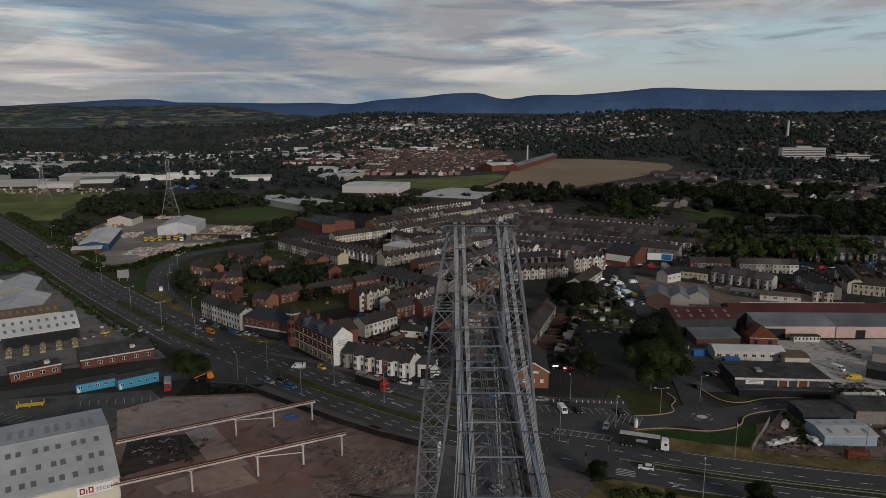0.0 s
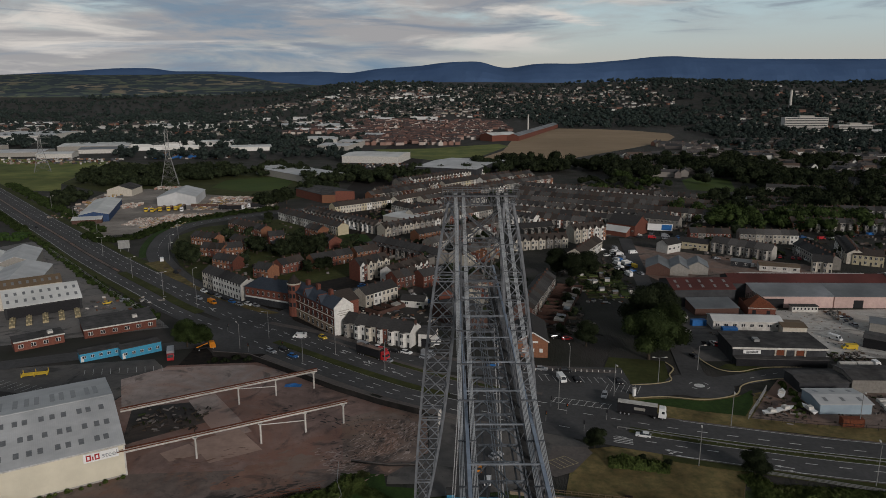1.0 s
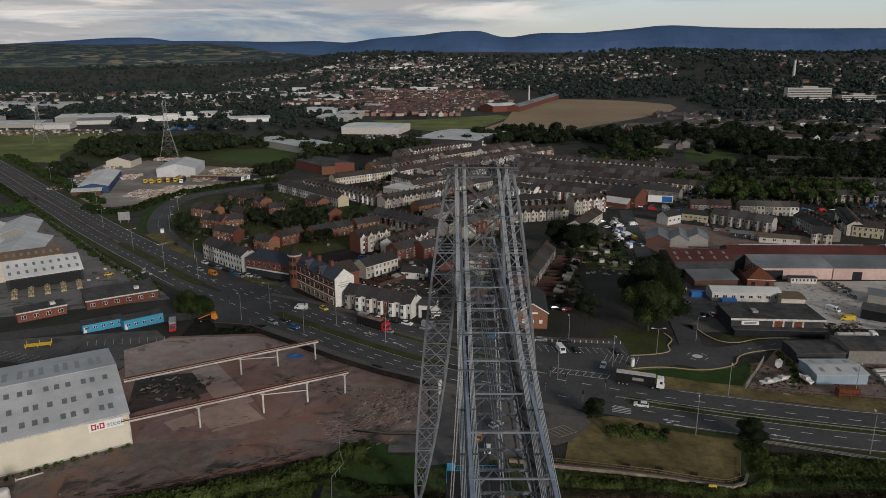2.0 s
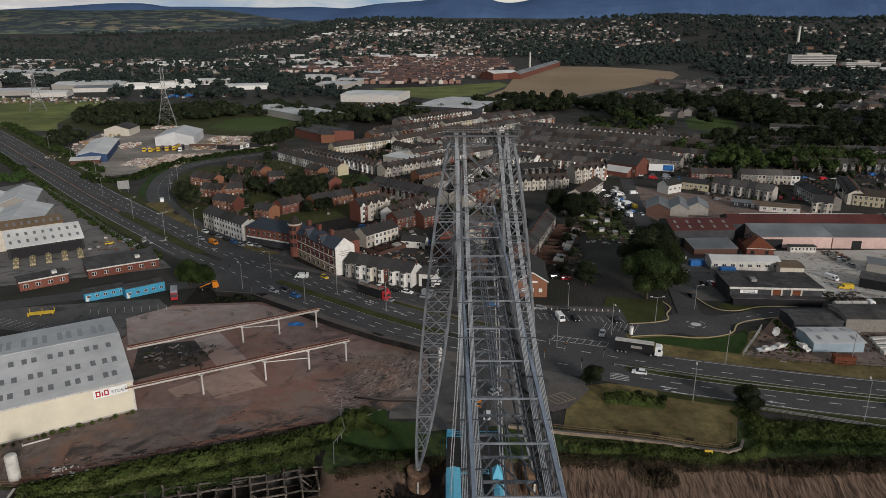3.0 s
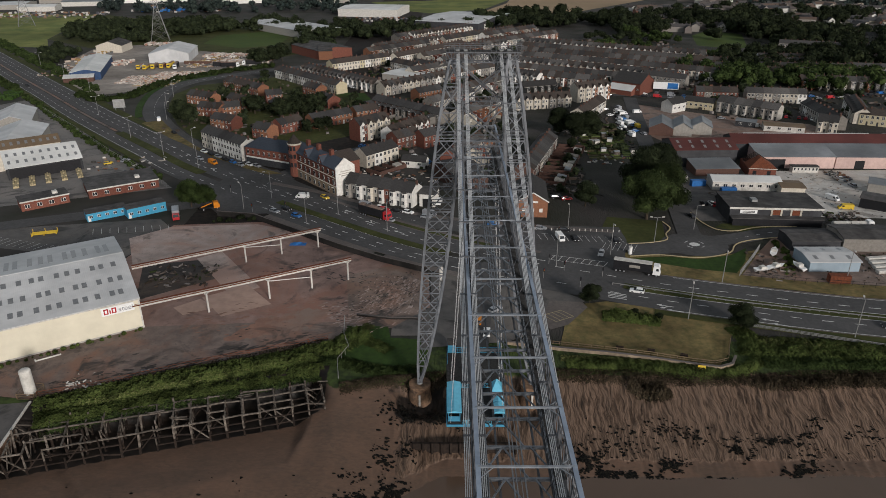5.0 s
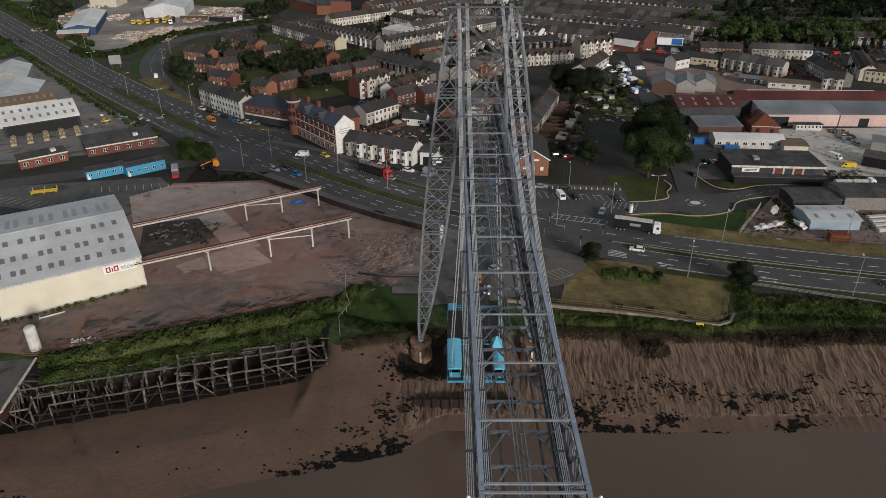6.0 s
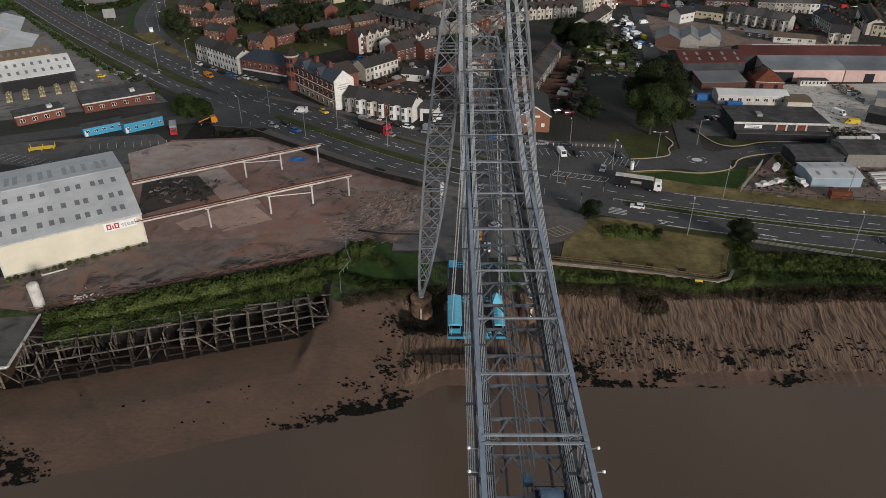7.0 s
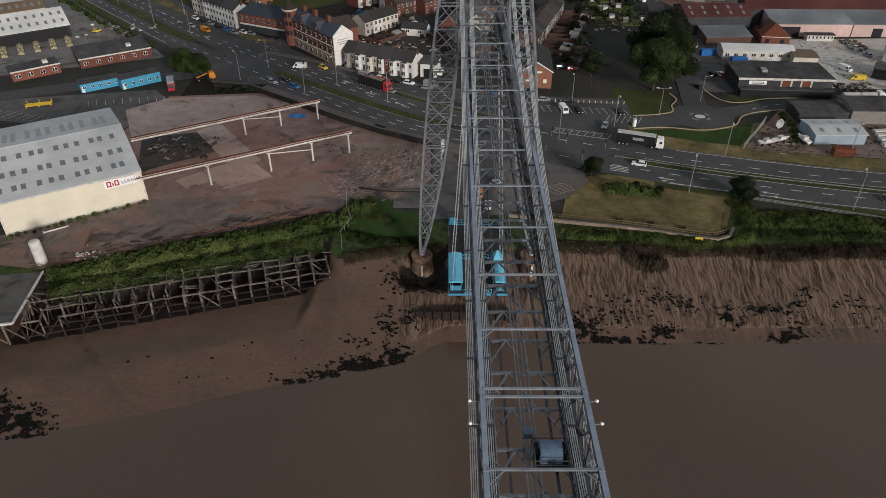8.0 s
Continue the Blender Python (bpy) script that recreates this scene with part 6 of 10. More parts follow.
def build_house(style, m4):
    wall, roof, kind = style
    W, D = 5.0, 8.6
    E, R = {"two": (5.9, 8.5), "gable": (6.0, 8.8), "three": (8.0, 10.4), "rear": (5.8, 8.4), "low": (5.2, 7.6), "bay": (6.2, 8.9), "gable3": (8.6, 11.6)}[kind]
    colour = {"brick": "red-brick", "brick_o": "orange-brick", "brick_d": "dark-brick", "cream": "cream-rendered", "white": "white-rendered", "grey": "grey-rendered", "yellowr": "yellow-rendered", "pink": "pink-rendered", "pebble": "grey-brown pebbledashed"}[wall]
    rc = {"slate": "dark slate", "slate_b": "brown tiled", "slate_n": "blue-grey slate", "slate_p": "pale grey slate"}[roof]
    o = thing("terraced_house", f"{colour} terraced house with a {rc} roof and chimney", "house", m4, "terraced houses")
    w = M().prism([(0, 0), (D, 0), (D, E), (D / 2, R), (0, E)], "x", 0.01, W - 0.01)
    if kind == "rear":                                   # seen from the yards: a lower wing and a wall
        w.prism([(0.2, 0), (2.6, 0), (2.6, 4.6), (0.2, 5.4)], "y", -4.5, 0)
        w.box(0, 0.2, -9, 0, 0, 1.9)
    part("wall", w, wall, o)
    r = M()
    for ya, za, yb, zb in ((-0.3, E - 0.18, D / 2, R + 0.02), (D + 0.3, E - 0.18, D / 2, R + 0.02)):
        r.add([(0, ya, za), (W, ya, za), (W, yb, zb), (0, yb, zb), (0, ya, za + 0.16), (W, ya, za + 0.16), (W, yb, zb + 0.16), (0, yb, zb + 0.16)],
              [(0, 3, 2, 1), (4, 5, 6, 7), (0, 1, 5, 4), (1, 2, 6, 5), (2, 3, 7, 6), (3, 0, 4, 7)])
    if kind == "rear":
        r.add([(0.0, -4.7, 5.6), (2.8, -4.7, 4.7), (2.8, 0, 4.7), (0.0, 0, 5.6), (0.0, -4.7, 5.45), (2.8, -4.7, 4.55), (2.8, 0, 4.55), (0.0, 0, 5.45)], [(0, 1, 2, 3), (4, 7, 6, 5), (0, 4, 5, 1), (1, 5, 6, 2), (2, 6, 7, 3), (3, 7, 4, 0)])
    rf = part("roof", r, roof, o)
    ch = part("chimney", M().box(W - 0.42, W + 0.2, D / 2 - 0.5, D / 2 + 0.5, R - 1, R + 0.95), "brick_d", o)
    part("chimney_pot", M().tube((W - 0.1, D / 2 - 0.25, R + 0.95), (W - 0.1, D / 2 - 0.25, R + 1.3), 0.12, 0.1, 6).tube((W - 0.1, D / 2 + 0.25, R + 0.95), (W - 0.1, D / 2 + 0.25, R + 1.3), 0.12, 0.1, 6), "slate_b", ch)
    floors = [0.9, 3.7] + ([6.4] if kind in ("three", "gable3") else [])
    if kind in ("gable", "gable3", "bay"):
        # canted bay with a gablet above it
        top = floors[-1] + 1.9
        b = M().add([(x, y, z) for z in (0, top) for x, y in ((0.3, 0.0), (0.9, -0.85), (2.3, -0.85), (2.9, 0.0))], [(0, 1, 5, 4), (1, 2, 6, 5), (2, 3, 7, 6), (4, 5, 6, 7)])
        if kind != "bay":
            b.add([(0.2, -0.9, top), (3.0, -0.9, top), (1.6, -0.9, top + 1.9), (0.2, 0.3, top), (3.0, 0.3, top), (1.6, 2.6, top + 1.9)], [(0, 1, 2), (0, 2, 5, 3), (1, 4, 5, 2)])
        bay = part("bay", b, "white" if wall in ("brick", "brick_d", "brick_o") else wall, o)
        if kind == "bay":
            part("bay_roof", M().add([(0.15, 0, top), (0.8, -1.0, top), (2.4, -1.0, top), (3.05, 0, top), (1.0, 0, top + 0.55), (2.2, 0, top + 0.55)], [(0, 1, 4), (1, 2, 5, 4), (2, 3, 5), (0, 3, 2, 1)]), roof, bay)
        else:
          part("gablet_roof", M().add([(0.05, -1.1, top - 0.1), (1.6, -1.1, top + 2.05), (1.6, 3.0, top + 2.05), (0.05, 0.6, top - 0.1), (0.05, -1.1, top + 0.06), (1.6, -1.1, top + 2.2), (1.6, 3.0, top + 2.2), (0.05, 0.6, top + 0.06)], [(4, 5, 6, 7), (0, 3, 2, 1), (0, 1, 5, 4), (3, 7, 6, 2)])
             .add([(3.15, -1.1, top - 0.1), (1.6, -1.1, top + 2.05), (1.6, 3.0, top + 2.05), (3.15, 0.6, top - 0.1), (3.15, -1.1, top + 0.06), (1.6, -1.1, top + 2.2), (1.6, 3.0, top + 2.2), (3.15, 0.6, top + 0.06)], [(7, 6, 5, 4), (1, 2, 3, 0), (4, 5, 1, 0), (2, 6, 7, 3)]), roof, bay)
        for z in floors:
            window_part(bay, 1.6, -0.87, z, 1.3, 1.65)
            window_part(o, 4.0, 0.0, z if z > 1 else 3.7, 0.85, 1.4) if z > 1 else None
    else:
        for z in floors:
            xs = (1.3, 3.7) if z > 1 else (1.4,)
            for x in xs:
                window_part(o, x, -4.5 if kind == "rear" and x < 2.6 else 0.0, z, 1.25, 1.6)
    if kind != "rear":
        part("door", M().box(3.6, 4.5, -0.05, 0.1, 0.02, 2.1), "shop" if wall != "brick_o" else "joinery", o)
    else:
        for x in (1.3, 3.7):
            window_part(o, x, D, 3.7, 1.05, 1.35)
    HOUSES[style] = o
    return o


def terrace(p, q, walls, roofs=("slate",), kind="two", seed=0, flip=False):
    rng = random.Random(seed)
    n = max(1, round(math.dist(p, q) / 5.0))
    a = along(q, p) if flip else along(p, q)
    for i in range(n):
        house((rng.choice(walls), rng.choice(roofs), kind), a @ pose(5.0 * i, 0, 0))
    # stepped end walls close the row
    return n


# streets west of the bridge
terrace((-39.3, 258.0), (-11.5, 244.6), ("white", "pebble", "cream", "brick", "white", "cream", "brick_o"), ("slate", "slate_b", "slate"), "bay", 3)
terrace((-118, 327.6), (-91, 302.6), ("white", "white", "grey", "white", "cream"), ("slate",), "three", 5)
terrace((-42, 336.4), (-26.3, 351.8), ("cream", "cream", "brick"), ("slate", "slate_b"), "gable3", 6)
terrace((-24.7, 331.9), (-7.5, 356.2), ("brick", "white", "brick"), ("slate_b", "slate"), "gable", 7)
terrace((-34.4, 293.9), (-21.5, 308.4), ("cream", "white", "cream"), ("slate",), "two", 8)
terrace((-22.4, 321.8), (-11.2, 332.3), ("brick", "brick_d"), ("slate", "slate_b"), "two", 10)
terrace((-9.6, 324.9), (-1.4, 332.3), ("brick",), ("slate",), "two", 9)
terrace((-122.2, 506.6), (-73, 453), ("grey", "pebble", "grey", "white"), ("slate", "slate_b"), "two", 11)
terrace((-73, 453), (-69.6, 449.3), ("yellowr",), ("slate",), "two", 11)
terrace((-104.8, 514.7), (-45.6, 453.6), ("white", "pebble", "grey", "white"), ("slate", "slate_b"), "gable", 12)
terrace((-83.8, 529.4), (-41.2, 566.7), ("cream", "cream", "yellowr", "white"), ("slate_b", "slate"), "two", 13)
terrace((-37.9, 443.6), (1.1, 481.1), ("cream", "white", "pebble", "cream"), ("slate_b", "slate"), "gable", 14)
terrace((-15.4, 429.1), (-0.8, 442.0), ("brick_o", "brick"), ("slate", "slate_b"), "low", 15)
terrace((-42.9, 408.1), (-4.6, 371.8), ("pebble", "brick_d", "brick"), ("slate",), "rear", 16)
terrace((-41, 541), (-21.5, 517), ("white", "cream"), ("slate", "slate_b"), "two", 23)
terrace((-23.4, 534.8), (-4.9, 518.8), ("white", "pebble"), ("slate", "slate_b"), "two", 24)
terrace((-58, 612), (-4, 664), ("white", "white", "cream"), ("slate", "slate_b"), "gable", 17)
terrace((-37, 562), (19, 638), ("cream", "white", "cream"), ("slate_b",), "two", 18)
terrace((0, 545), (34, 580), ("white", "grey"), ("slate", "slate_b"), "rear", 19)
terrace((2, 660), (72, 742), ("cream", "cream", "white", "yellowr"), ("slate_b", "slate"), "two", 20)
terrace((-30, 690), (50, 782), ("white", "cream"), ("slate_b", "slate"), "gable", 21)
terrace((34, 640), (96, 700), ("cream", "grey", "white"), ("slate_b", "slate"), "two", 22)
# streets east of the bridge
terrace((42.6, 405.1), (74.9, 413.5), ("cream", "white", "pebble"), ("slate_b", "slate"), "gable", 31)
terrace((82.2, 425.6), (104.3, 436.4), ("cream", "white", "brick_o"), ("slate_b",), "gable3", 32)
terrace((37.1, 274.2), (55.5, 328.0), ("grey", "brick_d", "pebble", "cream"), ("slate_b", "slate"), "two", 33)
terrace((76.7, 372.0), (94.8, 405.2), ("white", "cream"), ("slate_b",), "two", 34)
terrace((50.9, 444.8), (75.4, 454.7), ("white", "pebble"), ("slate",), "rear", 35)
ROWS = ((470, 62, 104), (496, 50, 136), (524, 52, 160), (553, 54, 196), (582, 60, 206), (612, 64, 214), (642, 72, 210))
for k, (y, x0, x1) in enumerate(ROWS):
    terrace((x0, y - 0.58 * (x0 - 90)), (x1, y - 0.58 * (x1 - 90)), ("pebble", "white", "grey", "brick_o", "white", "pebble", "cream", "brick"), ("slate", "slate_p", "slate_b", "slate_p"), ("bay", "two", "gable", "bay")[k % 4], 40 + k)
terrace((45, 494.9), (62.5, 478.8), ("white", "cream"), ("slate",), "gable", 60)
terrace((137.9, 487.5), (161.2, 471.7), ("white", "pebble", "grey"), ("slate",), "two", 61)
for k in range(4):
    terrace((226 + 8 * k, 500 + 21 * k), (286 + 10 * k, 492 + 21 * k), ("pebble", "grey", "white", "pebble"), ("slate", "slate_b"), ("two", "rear")[k % 2], 70 + k)
for p, q, kd in (((-22, 500), (24, 545), "rear"), ((-6, 478), (36, 518), "two"), ((-62, 592), (-14, 640), "rear"), ((-16, 566), (34, 616), "rear"), ((8, 596), (60, 646), "gable"),
                 ((20, 620), (78, 676), "rear"), ((-16, 650), (34, 706), "rear"), ((-44, 680), (20, 752), "rear"), ((40, 690), (96, 752), "rear"), ((60, 660), (112, 706), "two"), ((6, 292), (20, 322), "rear"),
                 ((10, 370), (34, 404), "rear"), ((-6, 400), (20, 432), "two"), ((14, 440), (40, 470), "rear"), ((240, 470), (330, 452), "rear"), ((296, 425), (370, 410), "gable"), ((300, 380), (340, 372), "two"), ((320, 560), (400, 540), "rear"), ((430, 480), (500, 470), "two"), ((420, 450), (500, 440), "rear")):
    terrace(p, q, ("pebble", "grey", "cream", "brick_o", "brick", "white"), ("slate", "slate_p", "slate_b"), kd, int(p[0] * 3 + p[1]))
shed("market_roof", "broad low building with a white flat roof", (-44, 500), (-20, 484), 26, 4.2, 4.8, "grey", "whiteroof", "market")
terrace((159.7, 403.7), (186, 378.8), ("grey", "pebble", "pebble", "grey"), ("slate", "slate_p"), "bay", 50)
terrace((186.9, 427.6), (220.7, 422.3), ("white", "pebble", "cream", "pebble"), ("slate", "slate_p"), "two", 51)
terrace((156.7, 430.8), (183.3, 427.2), ("brick", "brick", "pebble"), ("slate", "slate_b"), "two", 52)
terrace((195.4, 356.6), (206.2, 350.6), ("cream", "cream"), ("slate",), "bay", 53)
terrace((206.8, 399.9), (204.5, 361.5), ("pebble", "grey", "white"), ("slate",), "two", 54)
terrace((238.7, 411.2), (223.5, 372.0), ("white", "cream", "white"), ("slate",), "gable", 55)
terrace((226.5, 372.5), (240, 365.0), ("yellowr",), ("slate_b",), "two", 56)
terrace((300, 450), (390, 430), ("pebble", "cream", "grey"), ("slate",), "two", 56)
terrace((290, 520), (380, 500), ("pebble", "grey"), ("slate",), "rear", 57)
terrace((300, 640), (420, 590), ("pebble", "brick_d"), ("slate",), "two", 58)
terrace((330, 720), (470, 660), ("grey", "pebble", "white"), ("slate",), "gable", 59)

# newer brick houses
for p, q in (((-158.3, 424.9), (-139.1, 414.5)), ((-125.5, 365.0), (-110.1, 357.1)), ((-148.6, 470.1), (-117.7, 442.0)), ((-108.9, 422.9), (-99.4, 426.5)), ((-84.3, 350.6), (-73.4, 363.4)), ((-69.7, 361.5), (-49.8, 377.9)),
             ((-78.2, 420.9), (-69.0, 409.1)), ((-131.7, 416.7), (-118.2, 405.1)), ((-130.3, 387.5), (-117.3, 393.5)), ((-141.3, 392.0), (-125.9, 386.5)), ((-48.6, 379.1), (-36.6, 387.9)), ((-103, 404), (-95, 396)), ((-98, 345), (-88, 340)), ((-92, 452), (-80, 440))):
    terrace(p, q, ("brick_o", "brick", "brick_o"), ("slate", "slate", "slate_b"), "low", int(p[1]))


def join_far_houses():
    """The terraces too far off to tell house from house: one joined mesh for each wall and roof colour."""
    for style, places in FAR.items():
        src = HOUSES.get(style)
        if src is None:
            src = build_house(style, places[0])
            places = places[1:]
            if not places:
                continue
        bpy.context.view_layer.update()
        inv = src.matrix_world.inverted()
        vs, fs, sl, mats = [], [], [], []
        for c in src.children_recursive:
            rel = inv @ c.matrix_world
            key = c.data.materials[0]
            if key not in mats:
                mats.append(key)
            for w in places:
                t = w @ rel
                o = len(vs)
                vs += [tuple(t @ v.co) for v in c.data.vertices]
                fs += [tuple(i + o for i in p.vertices) for p in c.data.polygons]
                sl += [mats.index(key)] * len(c.data.polygons)
        me = bpy.data.meshes.new("terrace_rows")
        me.from_pydata(vs, [], fs)
        for mt in mats:
            me.materials.append(mt)
        me.polygons.foreach_set("material_index", sl)
        tagged(new("terrace_rows", me), "rows of slate-roofed terraced houses farther off", "houses", kind="stuff")


join_far_houses()


def build_hotel():
    """The tall red-brick corner hotel with a white gable."""
    p, q = (-64.5, 284.5), (-42.5, 258.0)
    o = thing("corner_hotel", "tall red-brick corner hotel with a turret and white gable", "hotel", along(p, q))
    L, D, E, R = math.dist(p, q), 8.4, 11.0, 14.2
    part("wall", M().prism([(0, 0), (D, 0), (D, E), (D / 2, R), (0, E)], "x", 0, L), "brick", o)
    part("ground_floor", M().box(-0.1, L - 0.05, -0.15, 0.0, 0, 3.6), "stone", o, "brown stone ground floor")
    for z in (3.6, 7.2, 10.7):
        part("string_course", M().box(-0.1, L, -0.25, 0.0, z, z + 0.3), "cream", o)
    for ya, za, yb, zb in ((-0.4, E - 0.25, D / 2, R), (D + 0.4, E - 0.25, D / 2, R)):
        part("roof", M().add([(-0.2, ya, za), (L - 0.3, ya, za), (L - 0.3, yb, zb), (-0.2, yb, zb), (-0.2, ya, za + 0.25), (L - 0.3, ya, za + 0.25), (L - 0.3, yb, zb + 0.25), (-0.2, yb, zb + 0.25)],
                             [(0, 3, 2, 1), (4, 5, 6, 7), (0, 1, 5, 4), (1, 2, 6, 5), (2, 3, 7, 6), (3, 0, 4, 7)]), "slate_n", o, "blue-grey slate roof")
    gb = part("gable_wall", M().prism([(-0.2, 0), (D + 0.2, 0), (D + 0.2, E + 0.6), (D / 2, R + 0.9), (-0.2, E + 0.6)], "x", L - 0.25, L + 0.2), "white", o, "white painted gable wall")
    for zz, ln in ((9.6, 5.0), (8.7, 6.2), (7.9, 4.2)):
        part("sign_line", M().box(L + 0.2, L + 0.25, D / 2 - ln / 2, D / 2 + ln / 2, zz, zz + 0.35), "grey", gb, "faded painted lettering")
    for i in range(9):
        x = L * (i + 0.6) / 9.2
        for z, h in ((0.7, 2.1), (4.3, 2.1), (8.0, 1.9)):
            window_part(o, x, -0.02 if z > 1 else -0.17, z, 1.3, h)
    for i in (2, 5):
        x = L * (i + 0.6) / 9.2 + 1.5
        ga = part("front_gable", M().prism([(x - 2.2, E - 0.3), (x + 2.2, E - 0.3), (x, E + 3.2)], "y", -0.25, 4.0), "brick", o)
        window_part(ga, x, -0.25, E + 0.2, 1.0, 1.4)
        for sg in (-1, 1):
            part("gable_roof", M().beam((x + sg * 1.3, -0.4, E + 1.45), (x + sg * 1.3, 4.0, E + 1.45), 3.6, 0.15, roll=(sg * 0.83, 0, 0.55)), "slate_n", ga)
    t = part("turret", M().tube((0.6, 0.6, 0), (0.6, 0.6, 14.5), 2.7, 2.7, 12), "brick", o, "red-brick corner turret")
    part("turret_roof", M().tube((0.6, 0.6, 14.5), (0.6, 0.6, 18.2), 3.0, 0.05, 12), "slate_b", t)
    part("cornice", M().tube((0.6, 0.6, 14.0), (0.6, 0.6, 14.6), 3.05, 3.05, 12), "cream", t)
    for a in range(5):
        an = math.radians(200 + a * 32)
        for z in (4.4, 8.2, 11.6):
            part("turret_window", M().box(-0.5, 0.5, -0.08, 0.08, 0, 1.8), "glass", t, at=pose(0.6 + 2.72 * math.cos(an), 0.6 + 2.72 * math.sin(an), z, 0, 0, math.degrees(an) + 90))
    for x in (6.5, 15, 25):
        part("chimney", M().box(x - 0.9, x + 0.9, D / 2 - 0.7, D / 2 + 0.7, R - 1, R + 2.2), "brick", o)
    rear = part("rear_wing", M().prism([(6, 0), (20, 0), (20, 8), (13, 11), (6, 8)], "y", D, D + 12), "brick", o)
    for sg, xa in ((-1, 6), (1, 20)):
        part("wing_roof", M().add([(xa + sg * 0.3, D, 7.9), (xa + sg * 0.3, D + 12.3, 7.9), (13, D + 12.3, 11.1), (13, D, 11.1), (xa + sg * 0.3, D, 8.1), (xa + sg * 0.3, D + 12.3, 8.1), (13, D + 12.3, 11.3), (13, D, 11.3)],
                                  [(0, 3, 2, 1), (4, 5, 6, 7), (0, 1, 5, 4), (1, 2, 6, 5), (2, 3, 7, 6), (3, 0, 4, 7)]), "slate_b", rear)


build_hotel()


def build_corner_shops():
    p, q = (-90, 302.5), (-66, 290.5)
    o = thing("corner_pub", "red-brick corner pub with dark shopfronts and blue-grey slate roof", "pub", along(p, q))
    L, D, E, R = math.dist(p, q), 12.0, 7.6, 11.2
    part("wall", M().box(0, L, 0, D, 0, E), "brick", o)
    part("shopfront", M().box(0.3, L - 0.3, -0.2, 0, 0, 3.0), "shop", o, "dark shopfront")
    part("fascia", M().box(0.2, L - 0.2, -0.35, -0.0, 3.0, 3.6), "joinery", o, "white fascia")
    a = 4.0
    vs = [(-0.4, -0.4, E), (L + 0.4, -0.4, E), (L + 0.4, D + 0.4, E), (-0.4, D + 0.4, E), (a, D / 2, R), (L - a, D / 2, R)]
    part("roof", M().add(vs, [(0, 1, 5, 4), (1, 2, 5), (2, 3, 4, 5), (3, 0, 4), (3, 2, 1, 0)]), "slate_n", o, "hipped blue-grey slate roof")
    for i in range(9):
        window_part(o, L * (i + 0.5) / 9, 0.0, 4.6, 1.1, 1.9)
    for x in (3, 13, 22):
        part("chimney", M().box(x - 0.7, x + 0.7, D / 2 - 0.6, D / 2 + 0.6, R - 1.5, R + 1.4), "brick_d", o)


build_corner_shops()
hall = shed("orange_brick_hall", "orange-brick gabled hall with a white barge board", (37.8, 235.5), (39.6, 258), 11, 6.2, 9.4, "brick_o", "slate", "hall")
for y0, z0, y1, z1 in ((-0.4, 6.05, 5.5, 9.6), (11.4, 6.05, 5.5, 9.6)):
    part("barge_board", M().beam((-0.42, y0, z0), (-0.42, y1, z1), 0.12, 0.4), "joinery", hall, "white barge board")
part("sign_board", M().box(-0.12, -0.02, 3.6, 7.4, 5.6, 6.3), "joinery", hall, "white sign board")
for y in (2.4, 5.5, 8.6):
    part("window", M().box(-0.1, 0.05, y - 0.6, y + 0.6, 2.0, 3.4), "joinery", hall)
part("door", M().box(-0.1, 0.05, 9.6, 10.6, 0.02, 2.2), "shop", hall)
shed("garage_unit", "white rendered garage with a dark door", (-9.5, 247), (-3.5, 246), 9, 5.0, 5.4, "white", "flat", "garage", ridge_at=0.5, doors=((0.2, 0.8, 3.2),))
shed("market_hall", "long dark-roofed brick hall near the bridge approach", (6, 262), (18, 268), 26, 5.5, 8, "brick_d", "slate", "hall")

# works on the east side
shed("red_roofed_shed", "tall dark shed with a rusty red roof and rows of skylights", (102.5, 296), (130.5, 297), 19, 7.8, 10.6, "darkclad", "redroof", "shed", 5, 2)
shed("lean_to", "low lean-to with a grey patched roof", (108, 283), (127, 284), 11, 3.2, 4.4, "brick_d", "greyroof", "shed", ridge_at=1.0, far_eave=4.6)
shed("pink_works", "long pink-walled works with a grey sheet roof", (139.5, 294.5), (173, 294), 13, 5.2, 7.6, "pink", "greyroof", "works", ridge_at=1.0, far_eave=7.6, doors=((0.1, 0.35, 4.2),))
shed("pink_works", "long pink-walled works with a grey sheet roof", (173.5, 294), (216, 293), 13, 5.2, 7.6, "pink", "greyroof", "works", ridge_at=1.0, far_eave=7.6, doors=((0.2, 0.3, 3.6), (0.6, 0.75, 3.6)))
shed("red_roofed_works", "long works building with a dark red roof", (133, 308), (206, 307), 14, 7.6, 10.2, "darkclad", "redroof", "works")
shed("white_roofed_works", "works building with a white sheet roof", (207, 306), (250, 305), 15, 8.2, 11, "grey", "whiteroof", "works", 5, 1)
shed("rear_works", "low works with a pale sheet roof", (146, 325), (206, 324), 10, 5, 6.5, "grey", "whiteroof", "works")


